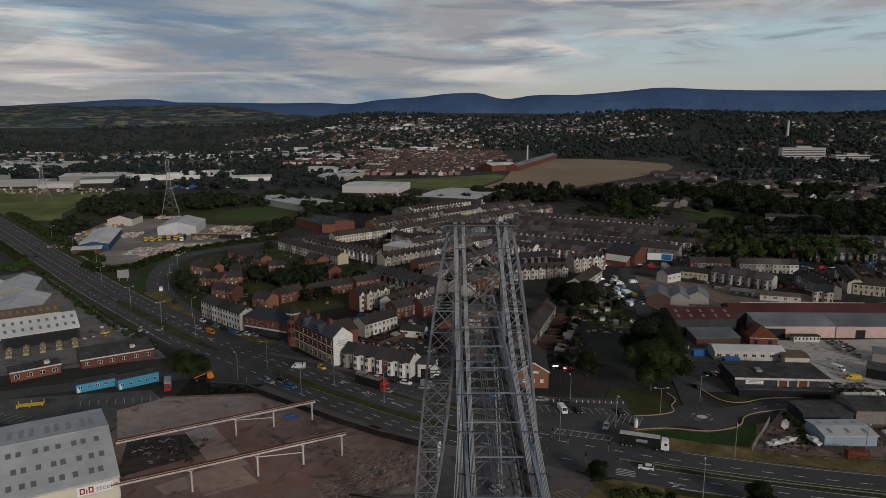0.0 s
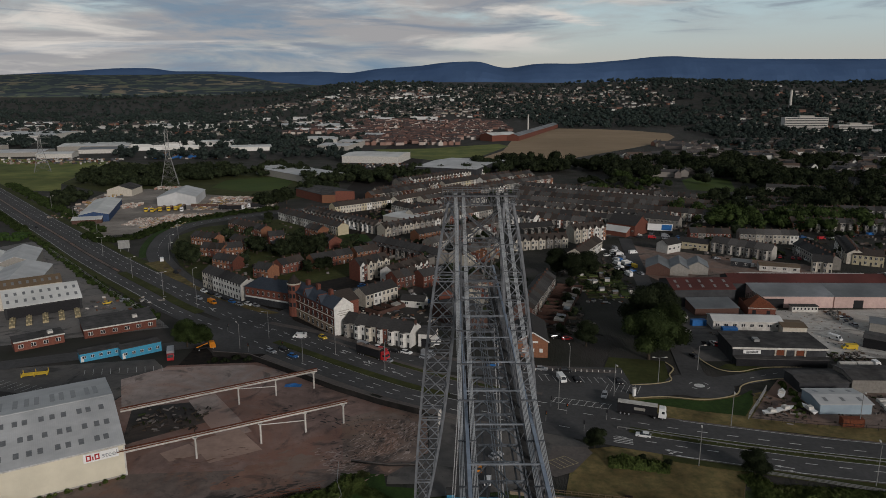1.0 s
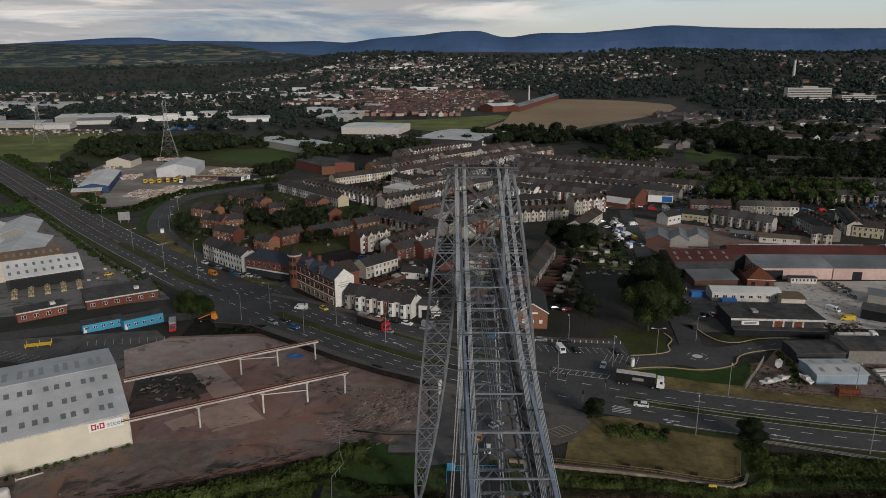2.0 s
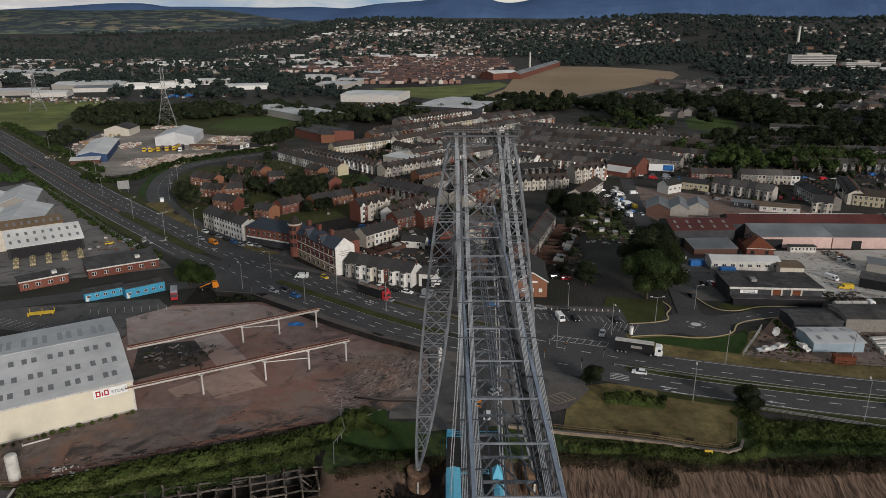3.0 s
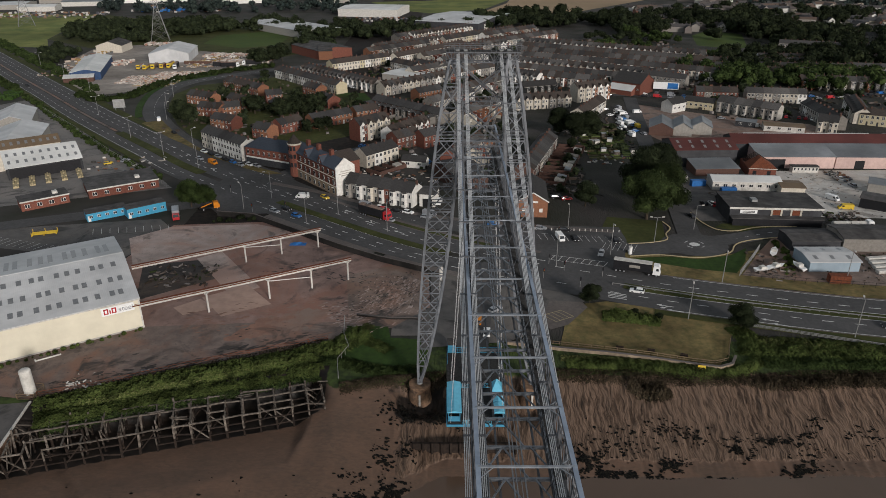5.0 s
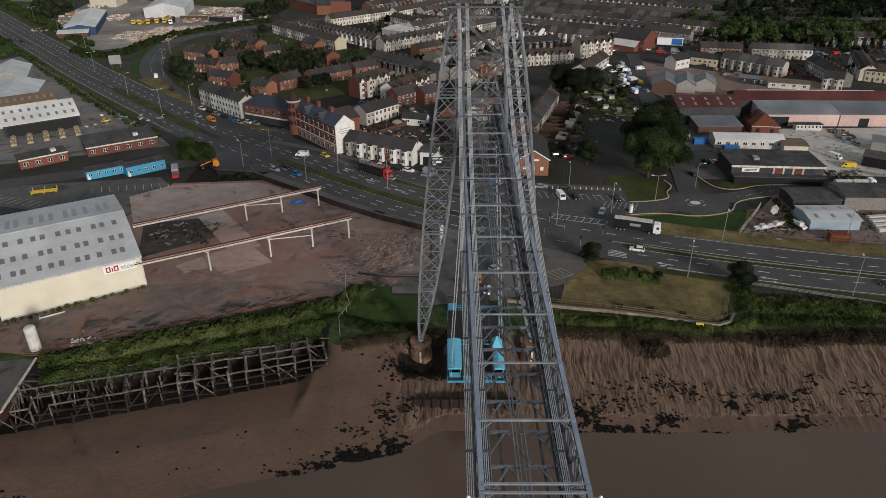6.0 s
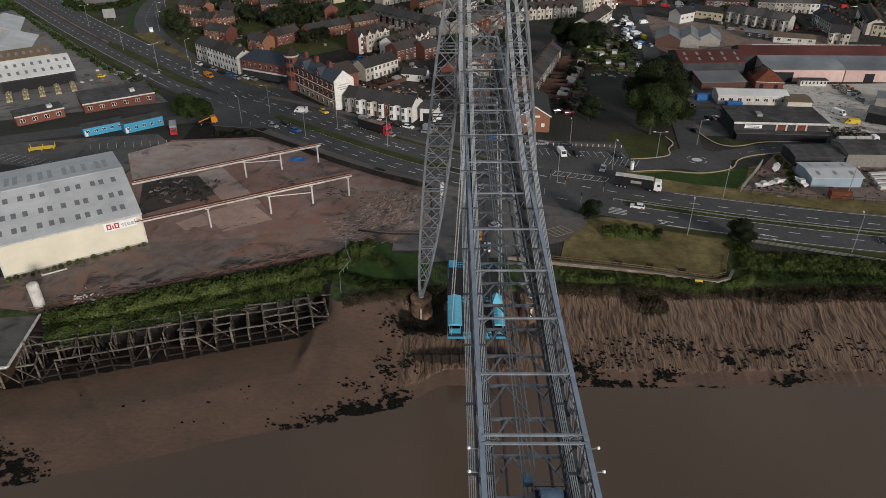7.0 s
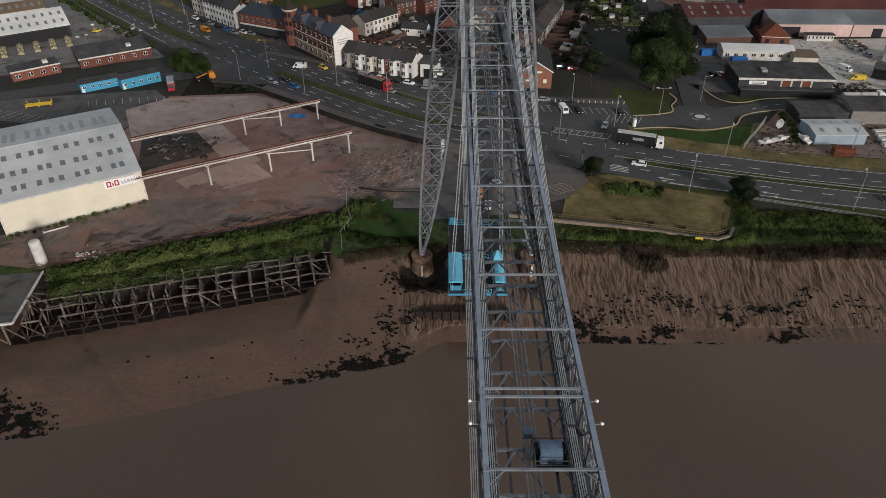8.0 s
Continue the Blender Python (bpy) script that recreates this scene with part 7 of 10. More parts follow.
def build_ruin():
    """A brick shed whose hipped roof has lost its far end: bare rafters show there."""
    o = thing("ruined_brick_shed", "red-brick shed with a broken rusty hipped roof and bare rafters", "shed", along((130, 281.5), (141, 280)))
    W, D, E, R = 11.0, 15.0, 4.2, 7.6
    part("wall", M().box(0, W, 0, 0.35, 0, E).box(0, W, D - 0.35, D, 0, E).box(0, 0.35, 0.35, D - 0.35, 0, E).box(W - 0.35, W, 0.35, D - 0.35, 0, E), "brick", o)
    h = W / 2
    part("roof", M().add([(-0.3, -0.3, E), (W + 0.3, -0.3, E), (W + 0.3, 9.5, E), (-0.3, 8.2, E), (h, h, R), (h, 9.0, R)],
                         [(0, 1, 4), (1, 2, 5, 4), (0, 4, 5, 3), (0, 3, 2, 1), (3, 5, 2)]), "rust", o, "rusty red roof slopes")
    for k in range(5):
        y = 9.9 + 1.1 * k
        part("rafter", M().beam((0.1, y, E), (h, y, R - 0.1), 0.16).beam((W - 0.1, y, E), (h, y, R - 0.1), 0.16), "timber_d", o, "bare timber rafters")
    part("eaves_board", M().box(-0.35, W + 0.35, -0.42, -0.3, E - 0.15, E + 0.1), "dirtywhite", o)
    for x in (1.6, 7.4):
        # black boxes give the empty windows their inner shade as colour
        part("window", M().box(x, x + 1.5, -0.02, 0.2, 1.4, 3.2), "black", o, "black panel for the dark of an empty window")


build_ruin()
shed("blue_white_unit", "long low white unit with blue doors and a pale roof", (109, 265.5), (136, 263.5), 9, 3.8, 5.0, "dirtywhite", "whiteroof", "workshop", wins=8)
shed("yellow_unit", "small cream unit with a flat brown roof", (134, 259), (143, 258), 9, 3.4, 3.9, "cream", "brownroof", "workshop")
shed("site_cabin", "pale portable site cabin with a row of windows", (152, 288), (163, 287.6), 3.2, 2.6, 2.7, "dirtywhite", "flat", "cabin", wins=7)
shed("grey_shed", "pale blue-grey metal shed in the compound", (112.5, 190.5), (128, 190.5), 11, 3.3, 4.0, "silverclad", "metalroof", "shed", 3, 1)
shed("dark_shed", "dark low shed with a grey sheet roof", (114, 206), (130, 206), 10, 3.4, 4.0, "darkclad", "flat", "shed")
shed("beige_shed", "grey-brown walled shed with a dark roof", (130.5, 205.5), (152, 205), 12, 4.6, 5.6, "pebble", "flat", "shed")
shed("store_shed", "long dark open store with a white fascia", (158, 246), (186, 226), 9, 3.8, 4.2, "black", "flat", "shed")
shed("store_shed", "long dark open store with a white fascia", (170, 262), (200, 244), 9, 4.2, 4.8, "grey", "greyroof", "shed")
for px, py, n, dp, wl, rf, lb in ((117.3, 346.4, 18, 12, "brick_d", "greyroof", "dark brick gabled workshop with a sheet roof"), (127, 346.5, 18, 9.4, "grey", "greyroof", "grey gabled workshop with a sheet roof"), (138, 348.7, 14, 10.5, "grey", "greyroof", "grey gabled workshop with a sheet roof")):
    shed("workshop", lb, (px, py), (px + 0.28 * n, py + 0.96 * n), dp, 4.2, 7.0, wl, rf, "workshop")
shed("black_shed", "small black boarded shed in the gravel lot", (157.8, 368.7), (166.6, 363.8), 7, 3.0, 3.6, "darkclad", "greyroof", "shed", wins=2)
shed("white_outbuilding", "low white outbuilding behind the terrace", (-19, 296), (-8.5, 293.2), 6, 3.2, 5.0, "white", "slate", "outbuilding", wins=2)
shed("white_house", "white gabled house on the corner", (132, 397), (142, 404), 8, 5.4, 8.0, "white", "slate", "house", wins=3)
shed("yellow_row", "long low yellow building with a dark roof", (143.8, 412.9), (158.1, 403.9), 9, 4.4, 6.4, "yellowr", "slate", "building", wins=6)
shed("car_showroom", "low workshop with white and yellow roofs", (169, 358.5), (188, 353), 9, 3.0, 3.6, "dirtywhite", "brownroof", "workshop", wins=4)
shed("chapel", "large brick hall with a dark roof and pale gable front", (110.4, 458.2), (125.5, 445.0), 19, 7.5, 12.5, "brick", "slate", "hall", wins=6)
shed("chapel_aisle", "white-roofed side aisle of the brick hall", (107.0, 454.2), (119.5, 443.2), 5.2, 3.2, 6.0, "brick", "whiteroof", "hall", ridge_at=1.0, far_eave=6.2)
bb = thing("billboard", "roadside billboard with a plain blue and white poster", "billboard", pose(137, 456, 0, 0, 0, -14))
part("panel", M().box(0, 16, -0.15, 0.15, 2.5, 7), "carwhite", bb)
part("poster", M().box(9, 15.5, -0.2, -0.15, 2.9, 6.6), "blue", bb)
for x in (2, 8, 14):
    part("leg", M().beam((x, 0.2, 0), (x, 0.2, 2.6), 0.3), "black", bb)


def build_pub():
    p, q = (102.5, 230.5), (134.5, 228.5)
    o = thing("flat_roofed_pub", "dark two-storey flat-roofed building with a white sign and a lower canopy", "pub", along(p, q))
    L = math.dist(p, q)
    part("wall", M().box(0, L, 0, 16, 0, 6.0), "darkclad", o)
    part("roof", M().box(-0.5, L + 0.5, -0.6, 16.5, 6.0, 6.35), "flat", o, "dark felt roof")
    part("fascia", M().box(-0.5, L + 0.5, -0.72, -0.6, 5.6, 6.35), "dirtywhite", o)
    part("canopy", M().box(0, L, -3.2, 0, 2.9, 3.15), "flat", o)
    part("canopy_front", M().box(0.5, L - 0.5, -2.8, -2.6, 0, 2.9), "black", o, "dark ground floor front")
    part("sign", M().box(3.5, 9.5, -0.3, -0.05, 3.9, 5.2), "carwhite", o, "white sign with plain dark bars")
    for k in range(2):
        part("sign_line", M().box(4.4, 8.6, -0.34, -0.3, 4.2 + 0.45 * k, 4.4 + 0.45 * k), "black", o)
    for k in range(4):
        part("panel", M().box(15 + k * 3.4, 17.6 + k * 3.4, -0.12, 0, 3.4, 5.4), "rust" if k % 2 == 0 else "shop", o)
        part("pier", M().box(14.3 + k * 3.4, 14.9 + k * 3.4, -0.25, 0, 3.2, 5.7), "cream", o)
    part("roof_vent", M().box(9, 11, 5, 8, 6.35, 7.2), "galv", o)


build_pub()

# depot on the west side
shed("timber_store", "white-roofed open store with stacked timber", (-184, 277), (-160, 293.5), 12.5, 5.0, 9.4, "shop", "whiteroof", "store", 9, 2, ridge_at=1.0, far_eave=9.6, doors=((0.03, 0.97, 4.4),))
shed("brown_roofed_store", "large store with a brown sheet roof", (-195, 288.5), (-173.5, 303.3), 12, 9.6, 12, "cream", "brownroof", "store", 9, 1)
for p, q, dp, wl, rf in (((-191.5, 312), (-205, 352.3), 22, "grey", "metalroof"), ((-212.5, 305), (-226, 345.5), 21, "dirtywhite", "whiteroof"), ((-217.7, 358), (-231, 389), 18, "grey", "metalroof"), ((-235, 351), (-248, 382), 18, "dirtywhite", "whiteroof")):
    shed("grey_hall", "gabled industrial hall with a pale sheet roof", p, q, dp, 5.2, 8.6, wl, rf, "hall", group="depot halls")
for p, q, D, n in (((-139.6, 254.8), (-117.4, 269), 17, 6), ((-158.5, 241), (-145.5, 251.3), 8, 4)):
    o = thing("brick_office", "low red-brick office with a flat felt roof and white windows", "office", along(p, q), "brick offices")
    L = math.dist(p, q)
    part("wall", M().box(0, L, 0, D, 0, 3.6), "brick", o)
    part("roof", M().box(-0.3, L + 0.3, -0.4, D + 0.3, 3.6, 3.85), "flat", o)
    part("fascia", M().box(-0.3, L + 0.3, -0.48, -0.4, 3.35, 3.85), "dirtywhite", o)
    for i in range(n):
        window_part(o, L * (i + 0.5) / n, 0.0, 1.0, 1.7, 1.4)
    part("roof_hatch", M().box(L * 0.7, L * 0.7 + 1.8, D * 0.3, D * 0.3 + 2.2, 3.85, 4.8), "dirtywhite", o)
for p, q, h in (((-128.8, 230.3), (-117.6, 238.0), 3.2), ((-115.4, 233.4), (-104.5, 242.0), 3.8)):
    o = thing("portable_cabin", "bright blue portable cabin with a grey flat roof", "cabin", along(p, q), "portable cabins")
    L = math.dist(p, q)
    part("body", M().box(0, L, 0, 5.5, 0.2, h), "ltblue", o)
    part("plinth", M().box(0.2, L - 0.2, 0.2, 5.3, 0, 0.25), "black", o)
    part("roof", M().box(-0.15, L + 0.15, -0.15, 5.65, h, h + 0.2), "flat", o)
    for i in range(5):
        window_part(o, L * (i + 0.5) / 5, 0, 1.4, 1.2, 1.0)
    part("door", M().box(0.3, 1.2, -0.05, 0.05, 0.25, 2.3), "joinery", o)

# the scrapyard beyond the main road
shed("scrapyard_shed", "long pale-roofed scrapyard shed with blue side wall", (-245, 500), (-268, 572), 20, 5.5, 7.6, "navy", "whiteroof", "shed")
shed("scrapyard_canopy", "low brown lean-to at the end of the long shed", (-265.5, 486.5), (-247, 492.5), 6.5, 3.0, 4.4, "brick_d", "whiteroof", "shed", ridge_at=1.0, far_eave=4.4)
shed("scrapyard_hall", "large pale metal hall", (-206.4, 573), (-213, 616), 31, 7, 11, "metalroof", "metalroof", "hall")
shed("scrapyard_barn", "cream barn with a dark felt roof", (-281.5, 622), (-283, 648), 22, 6, 9.5, "cream", "flat", "barn")
# retail and industrial sheds in the middle distance
for x0, y0, x1, y1, D, e, w, rf in ((-133, 913, -58, 899, 68, 9, "dirtywhite", "whiteroof"), (-31, 784, 36, 756, 110, 9, "darkclad", "metalroof"),
                                    (-214, 792, -139, 708, 46, 7, "grey", "metalroof"), (-133, 622, -103, 584, 32, 7, "brick", "flat"), (-103, 583, -92, 585, 26, 7, "brick_o", "flat"),
                                    (-640, 985, -575, 1000, 60, 6, "grey", "metalroof"), (-565, 965, -520, 975, 34, 6, "dirtywhite", "whiteroof"), (-545, 1040, -480, 1055, 50, 6, "dirtywhite", "greyroof"), (-860, 1300, -735, 1310, 150, 9, "dirtywhite", "metalroof"), (-600, 1085, -500, 1110, 90, 7, "grey", "whiteroof"),
                                    (-330, 1080, -270, 1098, 40, 6, "white", "whiteroof"), (-200, 1110, -150, 1095, 60, 7, "grey", "metalroof"), (-250, 1250, -190, 1250, 80, 7, "dirtywhite", "whiteroof"), (-180, 1190, -140, 1180, 50, 7, "grey", "metalroof"),
                                    (-390, 1700, -330, 1715, 110, 8, "grey", "metalroof"), (-310, 1700, -250, 1690, 110, 8, "grey", "whiteroof"), (-850, 1080, -720, 1050, 80, 6, "grey", "whiteroof"), (-170, 1370, -120, 1360, 60, 7, "brick", "metalroof"), (-420, 1180, -360, 1190, 60, 6, "brick", "whiteroof")):
    shed("retail_shed", "large pale industrial shed with a shallow sheet roof", (x0, y0), (x1, y1), D, e, e + 2.0, w, rf, "warehouse", group="distant sheds")
shed("long_factory", "very long low red-brick factory beside the field", (140, 1299), (283, 1735), 22, 9, 13, "brick", "greyroof", "factory")
shed("factory_front", "red brick-fronted factory hall with a pale roof", (90, 1285), (140, 1322), 36, 11, 15, "brick", "whiteroof", "factory")

# ---- trees, hedges and woods ----


def leaf_cloud(rg, lobes, count, size, squash=0.85, core=True):
    """Many small leaf clumps on the skins of overlapping lobes, round a lumpy dark core."""
    vs, fs = [], []
    lobes = np.array(lobes)
    wts = lobes[:, 3] ** 2
    idx = rg.choice(len(lobes), count, p=wts / wts.sum())
    d = rg.normal(size=(count, 3))
    d /= np.linalg.norm(d, axis=1)[:, None]
    d[:, 2] = np.where(d[:, 2] < -0.55, -d[:, 2], d[:, 2])
    r = lobes[idx, 3] * (0.74 + 0.32 * rg.random(count))
    c = lobes[idx, :3] + d * r[:, None] * [1, 1, squash]
    nrm = d + rg.normal(size=(count, 3)) * 0.55
    nrm /= np.linalg.norm(nrm, axis=1)[:, None]
    a = np.cross(nrm, rg.normal(size=(count, 3)))
    a /= np.linalg.norm(a, axis=1)[:, None]
    b = np.cross(nrm, a)
    s = size * (0.6 + 0.8 * rg.random((count, 1)))
    q = np.stack([c - a * s - b * s * 0.6, c + a * s * 0.7 - b * s * 0.8, c + a * s + b * s * 0.6, c - a * s * 0.6 + b * s * 0.9], 1)
    vs = q.reshape(-1, 3).tolist()
    fs = np.arange(4 * count).reshape(-1, 4).tolist()
    if core:
        for x, y, z, rad in lobes.tolist():
            o = len(vs)
            n1, n2 = 8, 5
            for j in range(n2):
                ph = math.pi * (j + 0.5) / n2 - math.pi / 2
                for i in range(n1):
                    th = 2 * math.pi * i / n1
                    k = rad * (0.6 + 0.26 * rg.random())
                    vs.append((x + k * math.cos(ph) * math.cos(th), y + k * math.cos(ph) * math.sin(th), z + k * squash * math.sin(ph)))
            for j in range(n2 - 1):
                for i in range(n1):
                    fs.append((o + j * n1 + i, o + j * n1 + (i + 1) % n1, o + (j + 1) * n1 + (i + 1) % n1, o + (j + 1) * n1 + i))
            fs += [tuple(o + (n2 - 1) * n1 + i for i in range(n1))]
    return vs, fs


def mesh_of(name, vs, fs, material):
    me = bpy.data.meshes.new(name)
    me.from_pydata(vs, [], fs)
    me.materials.append(MAT[material])
    return me


TREES = {}


def tree(kind, x, y, h, label, ang=0.0, group=""):
    """A broad-leaved tree of unit templates, scaled to its height."""
    variant, material, dense = kind
    if kind not in TREES:
        rg = np.random.default_rng(100 + variant * 7 + dense)
        lobes = [(0, 0, 6.2, 3.1), (0, 0, 3.4, 2.6)]
        for k in range(11):
            a = k * 1.15 + rg.random()
            rr = 1.8 + 1.5 * rg.random()
            lobes.append((rr * math.cos(a), rr * math.sin(a), 2.3 + 4.6 * rg.random(), 1.4 + 0.8 * rg.random()))
        vs, fs = leaf_cloud(rg, lobes, 15000 if dense else 1600, 0.10 if dense else 0.24)
        crown = mesh_of("crown", vs, fs, material)
        t = M().tube((0, 0, -0.1), (0.1, 0.05, 2.2), 0.28, 0.2, 8)
        for k in range(4):
            a = k * 1.6 + rg.random()
            t.tube((0.1, 0.05, 1.9 + 0.2 * k), (1.5 * math.cos(a), 1.5 * math.sin(a), 4.4 + 0.4 * k), 0.14, 0.05, 6)
        TREES[kind] = (t.mesh("trunk", "bark"), crown)
    trunk, crown = TREES[kind]
    o = thing("tree", label, "tree", pose(x, y, land(x, y), 0, 0, ang) @ Matrix.Scale(h / 9.6, 4), group)
    part("trunk", trunk, None, o)
    part("crown", crown, None, o)
    return o


rng = random.Random(8)
for x, y, h, k, mt in ((74, 234, 20, 0, "leaf_m"), (84, 246, 19, 1, "leaf_m"), (80, 262, 21, 2, "leaf_d"), (90, 276, 18, 1, "leaf_d")):
    tree((k, mt, 1), x, y, h, "very large dark-green broad-leaved tree by the roundabout", rng.uniform(0, 360), "roundabout trees")
for x, y, h in ((-96.5, 246, 12), (-91.5, 247, 9.5)):
    tree((1, "leaf", 1), x, y, h, "round green tree at the road junction", rng.uniform(0, 360))
for x, y, h in ((54, 247, 11), (41, 170.5, 6.5), (78.5, 157, 8.0), (67, 343, 15), (60, 352, 15), (76, 350, 14)):
    tree((2, "leaf_d", 1), x, y, h, "dark rounded tree with a dense crown", rng.uniform(0, 360))
for x, y, h in ((-144.9, 376, 14), (-139, 371, 12), (-109.6, 396.6, 12), (-113, 401, 11), (-92.5, 386.8, 13), (-86, 390, 13), (-80.6, 392.4, 13), (-77, 402, 12), (-73.9, 411, 11), (-86, 400, 12), (-72, 354.3, 8), (-66, 358, 8), (-62.5, 361, 8), (-49.8, 396.6, 9), (-58, 399, 8), (-144.4, 559.5, 15), (-132.5, 579, 16), (-138, 570, 15), (-152, 566, 13), (56, 300, 6), (62, 310, 5), (88, 340, 6),
                (-128, 500, 8), (62, 326, 6), (-20, 395, 7)):
    tree((rng.randrange(3), "leaf_d", 0), x, y, h, "dark-green tree between the houses", rng.uniform(0, 360), "neighbourhood trees")
for x, y in ((52, 163.5), (58, 161)):
    tree((0, "leaf_d", 0), x, y, 2.6, "small young tree on the lawn edge", rng.uniform(0, 360))


def shrubs(name, line, w, h, count, size, material, label, step=2.2, kind="", z0=None):
    """A continuous hedge or scrub bank: lobes strung along a line."""
    rg = np.random.default_rng(len(label) + int(abs(line[0][0])))
    pts = smooth_line(line, step)
    if step < 1.1:
        nrm = normals(pts)
        idx = rg.integers(0, len(pts), count)
        off = rg.uniform(-1, 1, count) * (1 + 0.12 * rg.normal(size=count))
        cen, rise = [], []
        for k, o in zip(idx.tolist(), off.tolist()):
            p, n = pts[k], nrm[k]
            x, y = p.x + n.x * o * w / 2 + rg.normal() * 0.25, p.y + n.y * o * w / 2 + rg.normal() * 0.25
            swell = 0.62 + 0.5 * noise.noise((x * 0.22, y * 0.22, 7)) + 0.55 * noise.noise((x * 0.7, y * 0.7, 2)) + 0.4 * noise.noise((x * 1.9, y * 1.9, 4))
            top = h * max(0.08, swell) * math.sqrt(max(0.0, 1 - o * o) + 0.03)
            cen.append((x, y, (land(x, y) if z0 is None else z0) + max(0.04, top - 0.35 * h * rg.random() ** 2)))
            rise.append((n.x * o * 0.7, n.y * o * 0.7, 1.0))
        c, up = np.array(cen), np.array(rise) + rg.normal(size=(count, 3)) * 0.45
        up /= np.linalg.norm(up, axis=1)[:, None]
        a = np.cross(up, rg.normal(size=(count, 3)))
        a /= np.linalg.norm(a, axis=1)[:, None]
        b = np.cross(up, a)
        s = size * (0.6 + 0.9 * rg.random((count, 1)))
        q = np.stack([c - a * s - b * s * 0.6, c + a * s * 0.7 - b * s * 0.8, c + a * s + b * s * 0.6, c - a * s * 0.6 + b * s * 0.9], 1)
        me = mesh_of(name, q.reshape(-1, 3).tolist(), np.arange(4 * count).reshape(-1, 4).tolist(), material)
        return tagged(new(name, me), label, "hedge", kind=kind or "stuff")
    lobes = []
    for p in pts:
        for k in range(max(1, int(w / 1.5))):
            x, y = p.x + rg.uniform(-w / 2, w / 2), p.y + rg.uniform(-w / 2, w / 2)
            r = h * rg.uniform(0.3, 0.85)
            lobes.append((x, y, (land(x, y) if z0 is None else z0) + r * 0.4, r))
    vs, fs = leaf_cloud(rg, lobes, count, size, 0.9)
    return tagged(new(name, mesh_of(name, vs, fs, material)), label, "hedge", kind=kind or "stuff")


shrubs("hedge", [(-90, 122.5), (-67, 132.0), (-46, 139.5), (-28, 147), (-22, 155)], 7.0, 1.9, 60000, 0.12, "hedge", "overgrown green hedge between the track and the jetty", 0.8)
shrubs("hedge", [(-88, 119.0), (-70, 125.5), (-50, 132.0), (-30, 139.5)], 5.5, 1.3, 42000, 0.11, "hedge", "brambles hanging over the bank behind the jetty", 0.8, z0=-0.5)
shrubs("hedge", [(-84, 117.0), (-64, 124.2), (-51, 128.4), (-30, 136.2)], 3.0, 1.1, 16000, 0.11, "leaf", "dark ivy over the edge of the jetty berth", 0.8, z0=-1.0)
shrubs("scrub", [(-90, 126), (-68, 135.5), (-48, 143), (-30, 150.5)], 3.0, 0.5, 9000, 0.10, "brush", "dry brown weeds along the track", 0.8)
shrubs("scrub", [(24, 136.6), (44, 135.8), (70, 135.4), (100, 135.6), (140, 136.0)], 3.4, 0.7, 24000, 0.11, "brush", "dark brown roots and brush along the top of the mud", 0.6)
shrubs("scrub", [(44, 134.0), (48, 131.5), (52, 132.5)], 4.0, 1.6, 6000, 0.12, "brush", "dark bush hanging down over the mud", 0.6)
shrubs("scrub", [(74, 134.5), (84, 134.0), (96, 134.8), (108, 134.5)], 3.0, 1.5, 9000, 0.12, "brush", "dark brush hanging over the mud", 0.7)
shrubs("scrub", [(-24, 131), (-14, 133.5), (0, 135.5)], 3.0, 0.7, 7000, 0.11, "brush", "dark roots at the edge of the mud", 0.7)
shrubs("scrub", [(-30, 142), (-25, 141), (-16, 137.5), (-6, 137.5)], 4, 1.1, 14000, 0.12, "leaf", "green scrub on the bank below the lawn", 0.8)
shrubs("scrub", [(-25, 152), (-19, 150), (-14, 146)], 4, 0.7, 6000, 0.11, "hedge", "rough tufts of grass by the bridge foot", 0.9)
shrubs("scrub", [(80, 147), (95, 146), (120, 143), (150, 141), (190, 139)], 11, 1.15, 90000, 0.12, "hedge", "rank green scrub on the river bank", 0.9)
shrubs("scrub", [(78, 141), (95, 140.5), (120, 139), (150, 138)], 5, 1.0, 26000, 0.12, "leaf", "dark green nettles on the lower bank", 0.9)
shrubs("scrub", [(30, 140.5), (46, 139.5), (62, 137.5)], 5.0, 0.85, 26000, 0.11, "hedge", "green bank vegetation below the wall", 0.8)
shrubs("scrub", [(62, 137), (72, 138), (78, 143)], 3.4, 0.9, 9000, 0.11, "hedge", "green bank vegetation round the wall's end", 0.8)
shrubs("scrub", [(80, 150), (100, 147.5), (125, 143.8), (160, 140.5)], 5.5, 0.9, 26000, 0.12, "tuft", "pale rank grass on the upper bank", 0.7)
shrubs("scrub", [(77, 157), (78.5, 150), (76, 143.5)], 6.0, 0.9, 12000, 0.12, "hedge", "green scrub beside the lawn's end", 0.7)
shrubs("scrub", [(29, 142.6), (46, 141.2), (60, 138.6)], 2.4, 0.6, 9000, 0.10, "tuft", "pale grass under the river wall", 0.7)
shrubs("scrub", [(-84, 122.5), (-62, 131.5), (-44, 138.5), (-30, 144.5)], 3.0, 1.6, 5000, 0.11, "tuft", "pale brambles and dry grass in the hedge", 0.8)
shrubs("scrub", [(-27, 146), (-23, 153), (-20, 158)], 3.0, 0.9, 6000, 0.11, "tuft", "dry grass by the leaning fence", 0.8)
shrubs("hedge", [(43.5, 163.2), (50, 162.0), (57.5, 160.4)], 5.0, 2.4, 18000, 0.13, "hedge", "clipped green shrub bed on the lawn", 0.7)
